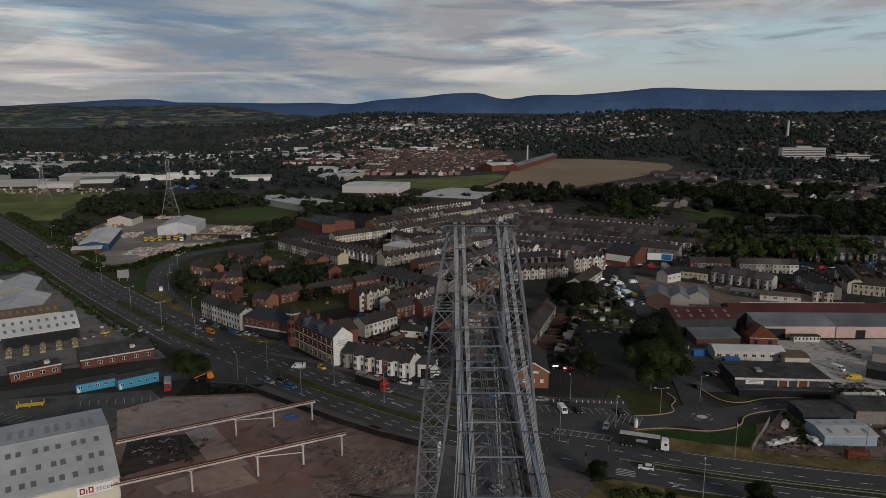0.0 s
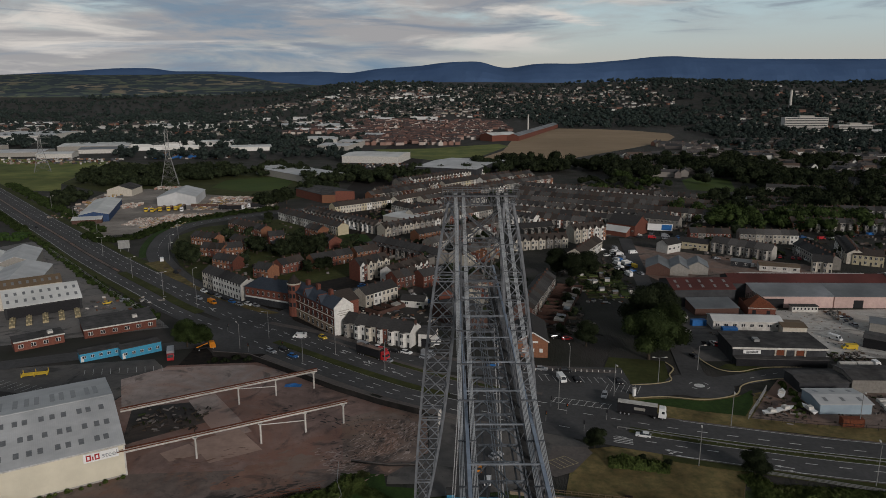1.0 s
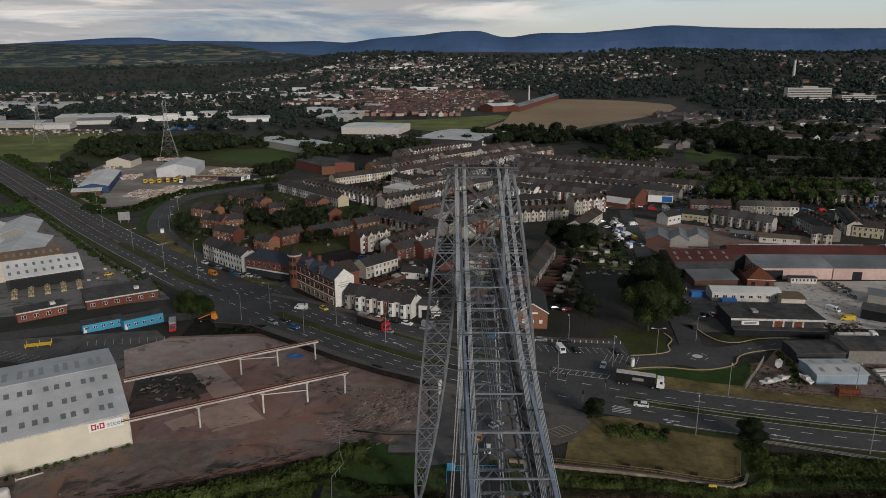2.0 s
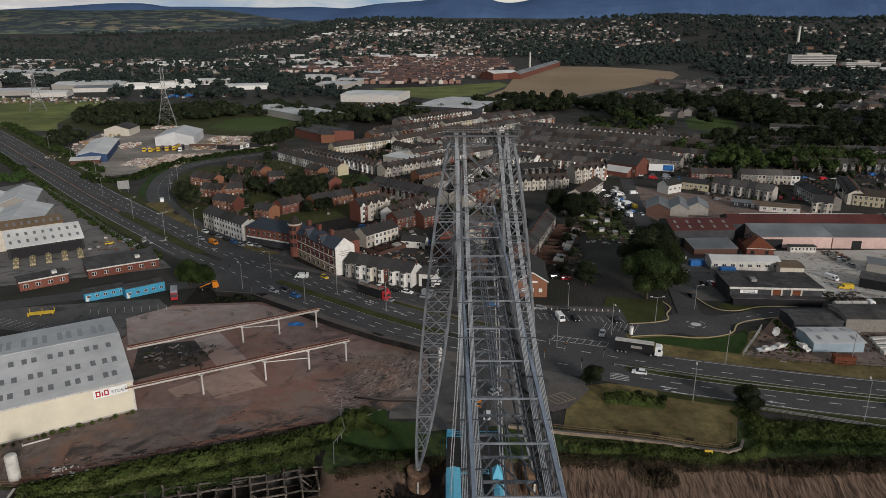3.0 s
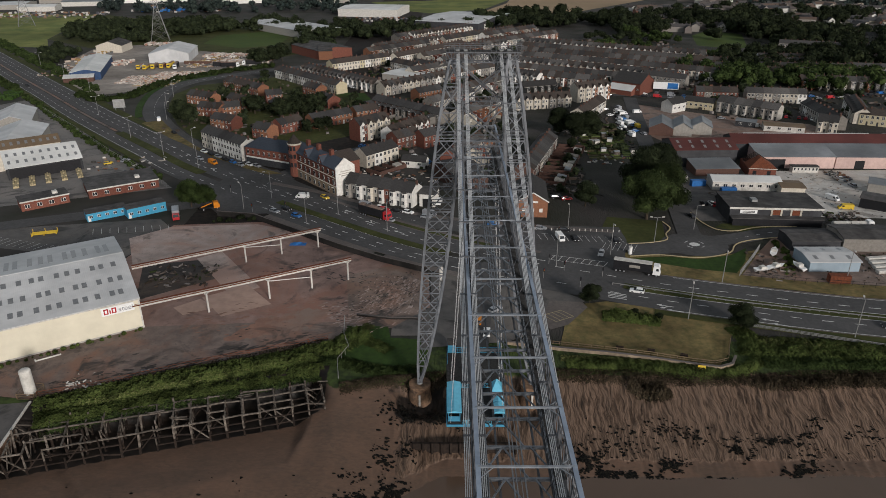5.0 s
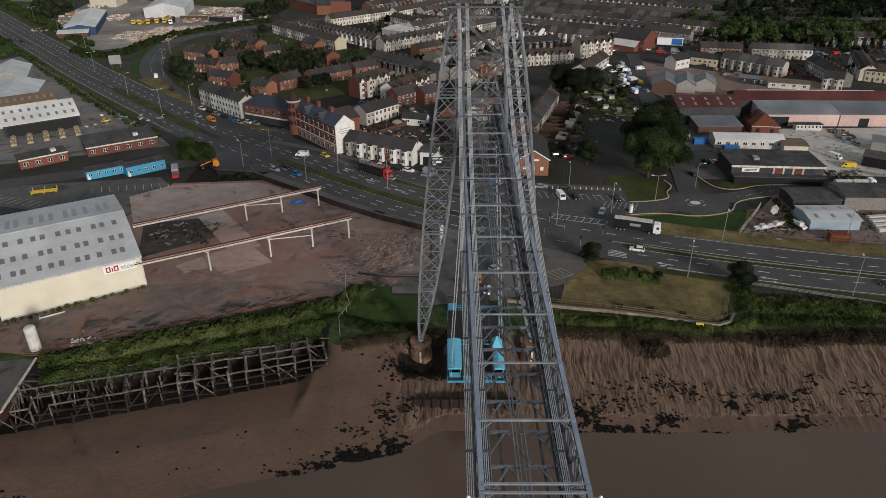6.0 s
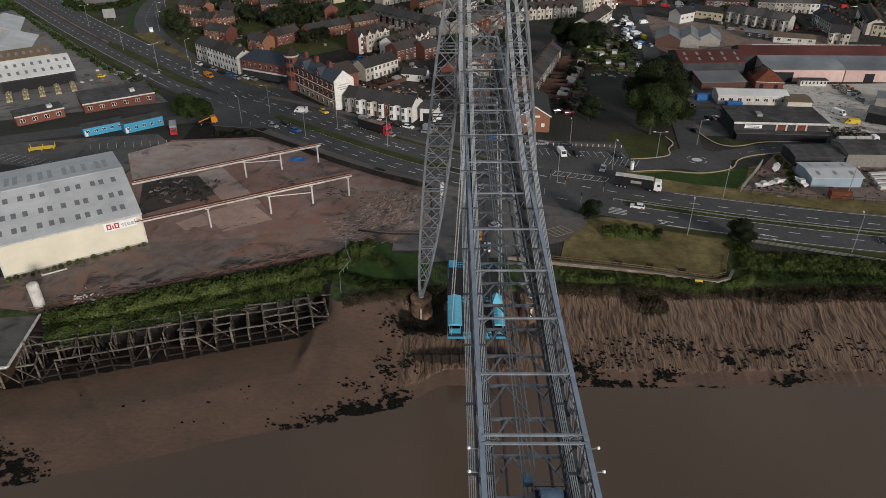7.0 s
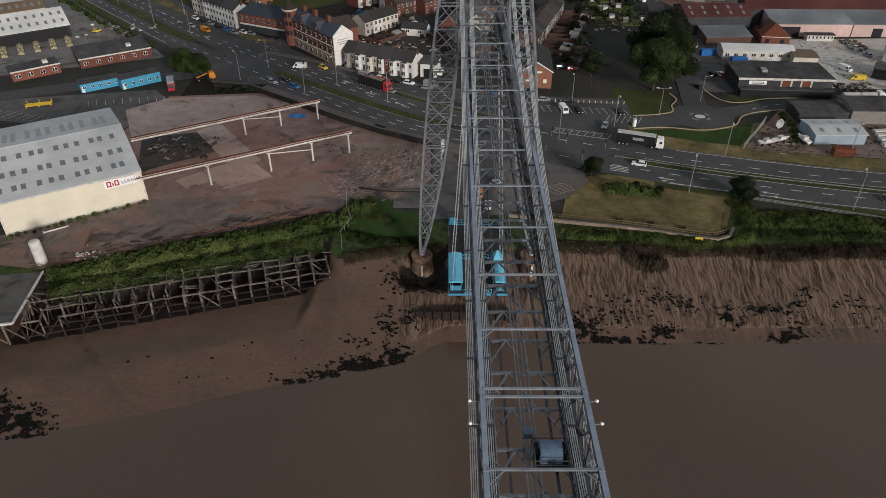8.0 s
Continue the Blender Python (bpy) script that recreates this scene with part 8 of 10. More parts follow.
shrubs("hedge", [(-122, 280), (-134, 291), (-153, 311.5), (-175, 334.5), (-203, 366.5), (-243, 414), (-290, 467)], 4.0, 1.7, 24000, 0.2, "leaf", "dark hedge between the depot and the road")
shrubs("hedge", [(-290, 467), (-350, 534), (-420, 612)], 6, 2.0, 9000, 0.3, "leaf", "dark scrub along the road")
shrubs("scrub", [(-236, 448), (-214, 432), (-203, 440), (-197, 466), (-192, 494), (-168, 526), (-138, 552)], 9, 2.6, 16000, 0.28, "leaf", "dark scrub in front of the scrapyard")
shrubs("scrub", [(-440, 700), (-360, 608), (-300, 540), (-252, 484), (-234, 462)], 9, 2.6, 14000, 0.3, "leaf", "dark scrub between the road and the scrapyard")
shrubs("scrub", [(-82, 232), (-76, 233), (-70, 234)], 3.5, 1.4, 1200, 0.25, "leaf_d", "dark weeds behind the yard wall")
shrubs("weeds", [(-107, 138.7), (-96, 146), (-88, 151), (-80, 156)], 0.9, 0.8, 1500, 0.16, "hedge", "weeds growing along the warehouse wall", 1.6)
shrubs("scrub", [(106, 190), (112, 205), (111, 212)], 3, 1.3, 1500, 0.26, "hedge", "weeds inside the boat compound")
shrubs("scrub", [(40, 266), (48, 286), (60, 318)], 2, 1.2, 1200, 0.3, "leaf_d", "shrubs in the back gardens")


def forest(name, poly_list, material, label, seed):
    """Distant woodland: uneven clumps of leaf masses over areas (x, y, half widths, number, height)."""
    rg = np.random.default_rng(seed)
    vs, fs = [], []
    for cx, cy, hx, hy, n, h in poly_list:
        for _ in range(n):
            x, y = cx + rg.uniform(-hx, hx), cy + rg.uniform(-hy, hy)
            hh = h * rg.uniform(0.6, 1.25)
            far = y > 1000
            z = land(x, y)
            lobes = [(x + rg.normal() * hh * 0.2, y + rg.normal() * hh * 0.2, z + hh * rg.uniform(0.3, 0.68), hh * rg.uniform(0.24, 0.42)) for _ in range(3 if far else 4)]
            v, f = leaf_cloud(rg, lobes, 44 if far else 230, hh * (0.08 if far else 0.045), 0.85, core=True)
            o = len(vs)
            vs += v
            fs += [tuple(i + o for i in q) for q in f]
    return tagged(new(name, mesh_of(name, vs, fs, material)), label, "trees", kind="stuff")


forest("woodland", [(-320, 770, 80, 40, 70, 13), (-220, 790, 60, 30, 50, 13), (-330, 700, 40, 20, 30, 10), (-118, 645, 18, 18, 16, 12), (-60, 740, 45, 35, 40, 13), (-100, 720, 40, 20, 30, 12), (20, 790, 50, 12, 24, 12), (60, 830, 20, 18, 18, 16), (-335, 615, 14, 14, 14, 9),
                     (-318, 585, 12, 22, 18, 9), (-300, 700, 30, 20, 24, 10), (-262, 745, 22, 20, 16, 11), (-130, 780, 60, 20, 30, 11)], "leaf_d", "dark woodland behind the works", 3)
forest("woodland", [(150, 830, 60, 35, 70, 14), (110, 880, 40, 25, 40, 15), (205, 780, 24, 40, 34, 14), (262, 706, 7, 6, 4, 13), (300, 800, 40, 20, 26, 13), (330, 745, 30, 30, 40, 17), (165, 700, 26, 12, 16, 9), (285, 565, 55, 40, 90, 12), (240, 530, 30, 16, 30, 9), (360, 620, 30, 25, 30, 13), (345, 690, 45, 50, 70, 14), (300, 560, 20, 24, 24, 10), (340, 560, 50, 40, 50, 14), (420, 560, 60, 40, 50, 14), (440, 700, 70, 60, 60, 14), (300, 850, 90, 60, 80, 14), (420, 900, 120, 80, 90, 14),
                     (230, 560, 12, 14, 10, 9), (250, 500, 40, 14, 20, 9), (520, 560, 60, 80, 50, 13), (330, 480, 50, 12, 18, 9)], "leaf_d", "dark woodland east of the terraces", 4)
forest("woodland", [(-500, 1250, 350, 120, 260, 14), (-300, 1000, 180, 60, 90, 13), (-700, 1180, 250, 60, 110, 13), (-600, 1500, 240, 150, 170, 14), (-290, 1160, 80, 60, 44, 12), (-800, 1800, 600, 250, 380, 15), (660, 1120, 230, 110, 200, 14), (660, 1460, 120, 170, 130, 15), (900, 1300, 250, 250, 260, 15)], "wood", "dark distant woodland with a bluish haze tint in its leaves", 5)
forest("woodland", [(700, 2000, 450, 300, 700, 17), (350, 2300, 250, 250, 260, 16), (-500, 2300, 500, 300, 420, 15), (-1300, 2300, 500, 400, 380, 16), (1300, 1900, 400, 400, 420, 17), (0, 2500, 400, 250, 260, 14), (600, 2700, 600, 300, 460, 18), (1500, 2600, 600, 400, 380, 18), (-500, 3000, 700, 300, 320, 16), (300, 3200, 900, 250, 420, 17), (1500, 3300, 700, 250, 320, 18), (-1600, 3000, 600, 300, 260, 16), (-900, 3560, 900, 110, 330, 17)], "wood", "dark wooded slopes beyond the town, leaves tinted with haze", 6)


# ---- the town in the distance ----
TOWN_WALLS = speckled("distant_walls", [(0.36, 0.34, 0.31), (0.5, 0.49, 0.46), (0.24, 0.22, 0.20), (0.19, 0.10, 0.075), (0.30, 0.27, 0.22), (0.15, 0.13, 0.12)])
TOWN_ROOFS = speckled("distant_roofs", [(0.07, 0.065, 0.065), (0.095, 0.07, 0.058), (0.05, 0.05, 0.052), (0.085, 0.075, 0.07)])
ESTATE_ROOFS = speckled("estate_roofs", [(0.105, 0.062, 0.054), (0.078, 0.052, 0.048), (0.062, 0.050, 0.049), (0.135, 0.080, 0.068), (0.055, 0.048, 0.048)])
ESTATE_WALLS = speckled("estate_walls", [(0.26, 0.165, 0.135), (0.31, 0.21, 0.175), (0.46, 0.42, 0.38), (0.22, 0.13, 0.105), (0.38, 0.31, 0.275)])
BIG_WALLS = speckled("pale_blocks", [(0.6, 0.58, 0.55), (0.5, 0.5, 0.5), (0.66, 0.65, 0.62), (0.42, 0.40, 0.38)])


def town(name, areas, walls, roofs, label, seed, size=(9, 16)):
    """Rows of small pitched-roof houses over areas (x, y, half widths, number, street angle)."""
    rg = random.Random(seed)
    m = M()
    for cx, cy, hx, hy, n, ang in areas:
        for _ in range(n):
            x, y = cx + rg.uniform(-hx, hx), cy + rg.uniform(-hy, hy)
            z = land(x, y) - 0.5
            a = radians(ang + rg.choice((0, 0, 0, 90)) + rg.uniform(-12, 12))
            L, D, E = rg.uniform(*size), rg.uniform(7, 9), rg.uniform(5, 6.5)
            R = E + rg.uniform(2.2, 3.2)
            ca, sa = math.cos(a), math.sin(a)
            T = lambda u, v, w: (x + u * ca - v * sa, y + u * sa + v * ca, z + w)
            L, D = L / 2, D / 2
            m.add([T(-L, -D, 0), T(L, -D, 0), T(L, D, 0), T(-L, D, 0), T(-L, -D, E), T(L, -D, E), T(L, D, E), T(-L, D, E), T(-L, 0, R - 0.2), T(L, 0, R - 0.2)],
                  [(0, 1, 5, 4), (2, 3, 7, 6), (1, 2, 6, 9, 5), (3, 0, 4, 8, 7)], 0)
            o = 0.4
            m.add([T(-L - o, -D - o, E - 0.2), T(L + o, -D - o, E - 0.2), T(L + o, 0, R), T(-L - o, 0, R), T(-L - o, D + o, E - 0.2), T(L + o, D + o, E - 0.2)], [(0, 1, 2, 3), (3, 2, 5, 4)], 1)
            if y < 1300:
                m.add([T(L - 0.8, -0.5, R - 0.4), T(L, -0.5, R - 0.4), T(L, 0.5, R - 0.4), T(L - 0.8, 0.5, R - 0.4), T(L - 0.8, -0.5, R + 1.2), T(L, -0.5, R + 1.2), T(L, 0.5, R + 1.2), T(L - 0.8, 0.5, R + 1.2)],
                      [(4, 5, 6, 7), (0, 1, 5, 4), (1, 2, 6, 5), (2, 3, 7, 6), (3, 0, 4, 7)], 1)
    me = bpy.data.meshes.new(name)
    me.from_pydata(m.v, [], m.f)
    me.materials.append(walls)
    me.materials.append(roofs)
    me.polygons.foreach_set("material_index", m.s)
    return tagged(new(name, me), label, "houses", kind="stuff")


town("distant_houses", [(420, 820, 200, 60, 90, -10), (560, 700, 140, 60, 90, -14), (460, 1000, 100, 45, 60, 10), (700, 900, 200, 90, 110, -12), (300, 960, 50, 30, 34, 20), (590, 1190, 90, 80, 60, 0), (400, 1150, 40, 60, 26, 52), (800, 1150, 250, 120, 130, -15), (500, 460, 100, 40, 40, -12), (560, 560, 80, 40, 40, -12)],
     TOWN_WALLS, TOWN_ROOFS, "rows of slate-roofed houses in the middle distance", 1, (10, 30))
town("distant_estate", [(-250, 1680, 90, 190, 240, 20), (-120, 1430, 110, 160, 250, 30), (10, 1480, 100, 160, 240, 15), (-90, 1860, 190, 170, 330, 10), (95, 1800, 60, 190, 130, -10), (-50, 1240, 80, 40, 60, 15)], ESTATE_WALLS, ESTATE_ROOFS, "dense modern estate of red-tiled brick houses", 2, (8, 15))
town("distant_houses", [(0, 2350, 400, 200, 420, 10), (-300, 2700, 500, 200, 330, 0), (500, 2550, 300, 200, 240, 5), (200, 2900, 500, 150, 260, 0), (-600, 1900, 500, 150, 230, 5), (-700, 1500, 300, 100, 90, 0), (1100, 1800, 350, 250, 260, -10), (1500, 2300, 400, 300, 200, 0), (800, 3000, 600, 200, 160, 0), (-1300, 1700, 400, 150, 110, 0), (-200, 3200, 400, 150, 120, 0), (1300, 1500, 250, 150, 110, -10)],
     TOWN_WALLS, TOWN_ROOFS, "hillside suburbs of pale houses among trees", 3, (9, 22))
town("distant_blocks", [(-700, 1750, 500, 200, 40, 5), (-300, 2050, 300, 120, 24, 0), (-200, 2750, 300, 120, 24, 0), (-900, 1300, 200, 80, 14, 5), (-450, 1150, 100, 60, 10, 10), (1100, 1550, 200, 120, 14, 0)], BIG_WALLS, BIG_WALLS, "pale industrial and school blocks in the distance", 4, (30, 75))


def build_hospital():
    for x, y, ang, L, H, D, nm in ((750, 1545, -4, 92, 34, 22, "pale ribbon-windowed hospital slab block"), (850, 1510, -4, 70, 20, 24, "pale lower hospital wing"), (925, 1430, -4, 60, 26, 24, "brown hospital wing with window bands")):
        o = thing("hospital_block", nm, "hospital", pose(x, y, land(x, y) - 1, 0, 0, ang))
        part("wall", M().box(0, L, 0, D, 0, H), "dirtywhite" if "brown" not in nm else "brick_d", o)
        k = 0
        while 2 + k * 3.6 < H - 2:
            part("window_band", M().box(1, L - 1, -0.25, 0, 2 + k * 3.6, 3.7 + k * 3.6), "glass", o)
            k += 1
        part("roof_plant", M().box(L * 0.35, L * 0.7, 5, D - 5, H, H + 4), "grey", o)


build_hospital()
for x, y, h, r in ((188, 1556, 40, 2.2), (1010, 2060, 52, 4.0)):
    z = land(x, y)
    o = thing("chimney_stack", "tall pale industrial chimney in the distance", "chimney", pose(x, y, z - 1))
    part("shaft", M().tube((0, 0, 0), (0, 0, h), r, r * 0.75, 16), "dirtywhite", o)
    part("rim", M().tube((0, 0, h - 2), (0, 0, h + 0.3), r * 0.85, r * 0.85, 16), "grey", o)


def pylon(x, y, h, ang):
    o = thing("electricity_pylon", "tall grey lattice electricity pylon", "pylon", pose(x, y, 0, 0, 0, ang), "electricity pylons")
    b, w = 8.5, 1.2
    waist = h * 0.55

    def half(z):
        return b * (1 - z / waist) + 1.8 * z / waist if z < waist else 1.8 + (w - 1.8) * (z - waist) / (h - waist)
    zs = [0, 0.16 * h, 0.29 * h, 0.39 * h, 0.47 * h, 0.55 * h, 0.62 * h, 0.69 * h, 0.76 * h, 0.83 * h, 0.9 * h, h]
    legs = M()
    for sx, sy in ((-1, -1), (1, -1), (1, 1), (-1, 1)):
        for a, c in zip(zs, zs[1:]):
            legs.beam((sx * half(a), sy * half(a), a), (sx * half(c), sy * half(c), c), 0.36)
    part("leg_frame", legs, "galv", o)
    br = M()
    C = [(-1, -1), (1, -1), (1, 1), (-1, 1)]
    for a, c in zip(zs, zs[1:]):
        for i in range(4):
            (px, py), (qx, qy) = C[i], C[(i + 1) % 4]
            br.beam((px * half(a), py * half(a), a), (qx * half(c), qy * half(c), c), 0.13)
            br.beam((qx * half(a), qy * half(a), a), (px * half(c), py * half(c), c), 0.13)
            br.beam((px * half(c), py * half(c), c), (qx * half(c), qy * half(c), c), 0.13)
    part("bracing", br, "dullgalv", o)
    for z, r in ((0.62, 9), (0.76, 12), (0.9, 8)):
        for s in (-1, 1):
            arm = M().beam((s * 1.2, 0, z * h), (s * r, 0, z * h), 0.26).beam((s * 1.0, 0, (z + 0.05) * h), (s * r, 0, z * h), 0.18)
            part("crossarm", arm, "dullgalv", o)
            part("insulator", M().tube((s * r, 0, z * h), (s * r, 0, z * h - 3), 0.2, 0.2, 6), "glass", o)


pylon(-273, 690, 56, 20)
pylon(-471, 815, 52, 30)

# ---- far hills ----


def hills(name, y0, knots, material, label, rough, seed, depth=550):
    """A ridge whose crest follows broad knots (x, height); rises from the plain as solid ground."""
    rg = np.random.default_rng(seed)
    xs = np.linspace(knots[0][0], knots[-1][0], 260)
    hs = np.interp(xs, [k[0] for k in knots], [k[1] for k in knots])
    ker = np.hanning(9); ker /= ker.sum()
    hs = np.convolve(np.pad(hs, 4, mode="edge"), ker, "valid")
    vs, fs = [], []
    rows = 9
    for j in range(rows):
        t = j / (rows - 1)
        for i, x in enumerate(xs):
            n = noise.fractal((x * 0.004, j * 0.6, seed), 1.0, 2.0, 4)
            vs.append((float(x), y0 + depth * (t - 0.5) + 30 * n, float(hs[i] * math.sin(math.pi * (0.08 + 0.84 * t) * 0.62) ** 0.8 + rough * n * (1 - t * 0.6)) - (40 if j == 0 else 0)))
    nx = len(xs)
    for j in range(rows - 1):
        for i in range(nx - 1):
            fs.append((j * nx + i, j * nx + i + 1, (j + 1) * nx + i + 1, (j + 1) * nx + i))
    ob = new(name, mesh_of(name, vs, fs, material))
    return tagged(ob, label, "hills", kind="structure")


# distance haze is painted into the far hills as a blue base colour
MAT["hill_far"] = mat("haze_blue_hill", (0.070, 0.120, 0.225), (0.052, 0.092, 0.180), 0.004, 1.0, big=0.15, bigscale=0.002, spec=0.0)
MAT["hill_mid"] = mat("hill_pasture", (0.15, 0.145, 0.085), (0.045, 0.062, 0.062), 0.0065, 1.0, big=0.3, bigscale=0.004, spec=0.0, stretch=(0.5, 1.6, 1), pos=(0.44, 0.52))


def patchwork():
    """Hedged fields of several greens and stubble, with dark woods between, all tinted with painted bluish haze."""
    m = bpy.data.materials.new("hazed_field_patchwork")
    m.use_nodes = True
    nt = m.node_tree
    N, L = nt.nodes.new, nt.links.new
    bs = nt.nodes["Principled BSDF"]
    pos = N("ShaderNodeNewGeometry").outputs["Position"]
    mp = N("ShaderNodeMapping"); mp.inputs["Scale"].default_value = (0.0050, 0.0035, 0.045)
    L(pos, mp.inputs[0])
    vo = N("ShaderNodeTexVoronoi"); vo.inputs["Scale"].default_value = 1.0
    L(mp.outputs[0], vo.inputs["Vector"])
    sp = N("ShaderNodeSeparateColor"); L(vo.outputs["Color"], sp.inputs[0])
    ra = N("ShaderNodeValToRGB"); ra.color_ramp.interpolation = "CONSTANT"
    el = ra.color_ramp.elements
    # bluish haze is mixed into these field tones and the wood colour below
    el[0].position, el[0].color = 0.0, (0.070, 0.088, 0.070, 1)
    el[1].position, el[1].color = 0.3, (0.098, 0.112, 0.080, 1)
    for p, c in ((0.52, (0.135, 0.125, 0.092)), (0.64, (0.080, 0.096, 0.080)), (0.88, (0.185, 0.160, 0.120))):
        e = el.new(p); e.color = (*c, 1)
    L(sp.outputs[0], ra.inputs[0])
    tn = N("ShaderNodeTexNoise"); tn.inputs["Scale"].default_value, tn.inputs["Detail"].default_value = 2.6, 10
    L(mp.outputs[0], tn.inputs["Vector"])
    mr = N("ShaderNodeMapRange"); mr.inputs["From Min"].default_value, mr.inputs["From Max"].default_value = 0.45, 0.50
    L(tn.outputs["Fac"], mr.inputs["Value"])
    mx = N("ShaderNodeMix"); mx.data_type = "RGBA"
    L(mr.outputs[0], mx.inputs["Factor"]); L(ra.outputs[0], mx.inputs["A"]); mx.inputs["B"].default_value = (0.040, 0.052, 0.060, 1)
    L(mx.outputs["Result"], bs.inputs["Base Color"])
    bs.inputs["Roughness"].default_value, bs.inputs["Specular IOR Level"].default_value = 0.95, 0.02
    return m


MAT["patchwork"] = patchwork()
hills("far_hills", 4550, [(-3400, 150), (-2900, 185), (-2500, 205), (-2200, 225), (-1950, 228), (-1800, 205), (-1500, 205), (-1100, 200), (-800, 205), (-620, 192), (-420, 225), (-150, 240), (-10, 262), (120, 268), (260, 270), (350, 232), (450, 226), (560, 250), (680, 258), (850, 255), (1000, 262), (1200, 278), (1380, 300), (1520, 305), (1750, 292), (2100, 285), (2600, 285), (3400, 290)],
      "hill_far", "long wooded hills on the skyline, coloured haze-blue", 5, 2)
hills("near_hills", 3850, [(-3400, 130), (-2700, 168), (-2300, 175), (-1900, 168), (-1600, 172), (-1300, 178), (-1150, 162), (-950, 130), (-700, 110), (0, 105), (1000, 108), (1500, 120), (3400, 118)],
      "patchwork", "low patchwork hills of pasture and hedges, hazed in colour", 6, 5, 600)

# ---- street furniture ----
LAMPS = {}


def street_lamp(x, y, ang, h=10.0, double=False):
    k = (h, double)
    m4 = pose(x, y, 0, 0, 0, ang)
    if k in LAMPS:
        return copy_thing(LAMPS[k], m4)
    o = thing("street_lamp", "tall grey steel street lamp by the road" + (" with twin arms" if double else ""), "street lamp", m4, "street lamps")
    part("pole", M().tube((0, 0, 0), (0, 0, h), 0.13, 0.08, 8), "galv", o)
    for s in ((1, -1) if double else (1,)):
        part("arm", M().tube((0, 0, h - 0.05), (s * 1.7, 0, h + 0.25), 0.06, 0.05, 6), "galv", o)
        part("lantern", M().prism([(s * 1.5, h + 0.15), (s * 2.5, h + 0.2), (s * 2.4, h + 0.42), (s * 1.6, h + 0.38)], "y", -0.18, 0.18), "dirtywhite", o)
    LAMPS[k] = o
    return o


for x, y, a, h, dbl in ((66, 161.5, 70, 10, False), (83, 183, -110, 11, False), (106, 152, 70, 11, False), (-68, 255.4, 200, 11, False), (-39.4, 238, 230, 11, False), (-50, 231, 50, 9, False), (-132, 313.5, 45, 11, True), (-159.5, 343, 45, 11, True),
                        (-198, 392, 45, 11, True), (-231, 453, 45, 11, True), (-270, 498, 45, 11, True), (35, 194, -90, 11, False), (54, 203, -90, 11, False), (71, 213, 180, 9, True), (88, 224, 0, 9, False), (24, 176, 90, 9, False), (-76, 243.8, 130, 10, False),
                        (-109.5, 294.5, 130, 10, False), (-20, 222, 50, 11, False), (140, 141, 70, 11, False), (-121.5, 324.5, 45, 10, False), (-155, 381, 20, 10, False), (-163, 404, 0, 10, False), (44, 226, 90, 8, False), (-314, 549, 45, 11, True), (120, 183, -110, 11, False), (-172, 440, 0, 11, False)):
    street_lamp(x, y, a, h, dbl)
SIGNALS = []
for x, y, a in ((30, 186, 0), (33, 196, 90), (40, 180, 180), (20, 192, 0), (48, 187, 90), (-60, 243, 40), (-54, 254, 200), (-86, 262, 100), (24, 203, 0), (37, 191, 30), (-72, 241, 0), (28, 190, 90)):
    if SIGNALS:
        copy_thing(SIGNALS[0], pose(x, y, 0, 0, 0, a))
        continue
    o = thing("traffic_light", "black traffic light on a grey pole", "traffic light", pose(x, y, 0, 0, 0, a), "traffic lights")
    part("pole", M().tube((0, 0, 0), (0, 0, 3.4), 0.07, 0.07, 8), "galv", o)
    hd = part("signal_head", M().box(-0.22, 0.22, -0.25, 0.1, 2.3, 3.5), "black", o)
    for k, c in enumerate(("red", "orange", "lush")):
        part("lens", M().tube((0, -0.25, 3.25 - 0.36 * k), (0, -0.29, 3.25 - 0.36 * k), 0.11, 0.11, 10), c, hd)
    SIGNALS.append(o)
rs = thing("road_sign", "large grey-backed direction sign on two posts", "road sign", pose(-190.5, 403, 0, 0, 0, 20))
part("panel", M().box(-3.2, 3.2, -0.1, 0.1, 2.0, 7.0), "galv", rs)
for x in (-2.2, 2.2):
    part("post", M().beam((x, 0.15, 0), (x, 0.15, 6.6), 0.2), "galv", rs)
pw = thing("pole_sign", "white banner sign on a tall post", "sign", pose(-1.5, 176, 0))
part("post", M().tube((0, 0, 0), (0, 0, 9), 0.1, 0.1, 8), "galv", pw)
part("banner", M().box(0.1, 1.0, -0.05, 0.05, 2.5, 8.8), "dirtywhite", pw)
bl = thing("junction_bollard", "white cylinder monument at the car park corner", "bollard", pose(60.5, 203.5, 0))
part("shaft", M().tube((0, 0, 0), (0, 0, 2.6), 0.6, 0.6, 14), "carwhite", bl)
part("cap", M().tube((0, 0, 2.6), (0, 0, 2.75), 0.66, 0.66, 14), "dirtywhite", bl)
BOL = []
for i in range(18):
    t = i / 17
    p = (28 + 33 * t, 224 - 2.6 * t)
    if not BOL:
        o = thing("bollard", "short white bollard along the car park edge", "bollard", pose(*p, 0), "car park bollards")
        part("shaft", M().tube((0, 0, 0), (0, 0, 1.0), 0.16, 0.16, 8), "dirtywhite", o)
        BOL.append(o)
    else:
        copy_thing(BOL[0], pose(*p, 0))


def wall_run(name, pts, h, w, material, label):
    o = thing(name, label, "wall")
    for a, b in zip(pts, pts[1:]):
        part("wall_length", M().beam((*a, h / 2), (*b, h / 2), w, h), material, o)
        part("coping", M().beam((*a, h + 0.05), (*b, h + 0.05), w + 0.15, 0.1), "paving", o)


wall_run("boundary_wall", [(-84, 237), (-70, 234.5), (-52, 220.5), (-35, 207.5), (-20, 197.5), (-5, 189.5)], 2.0, 0.3, "soot", "dark brick yard wall beside the road")
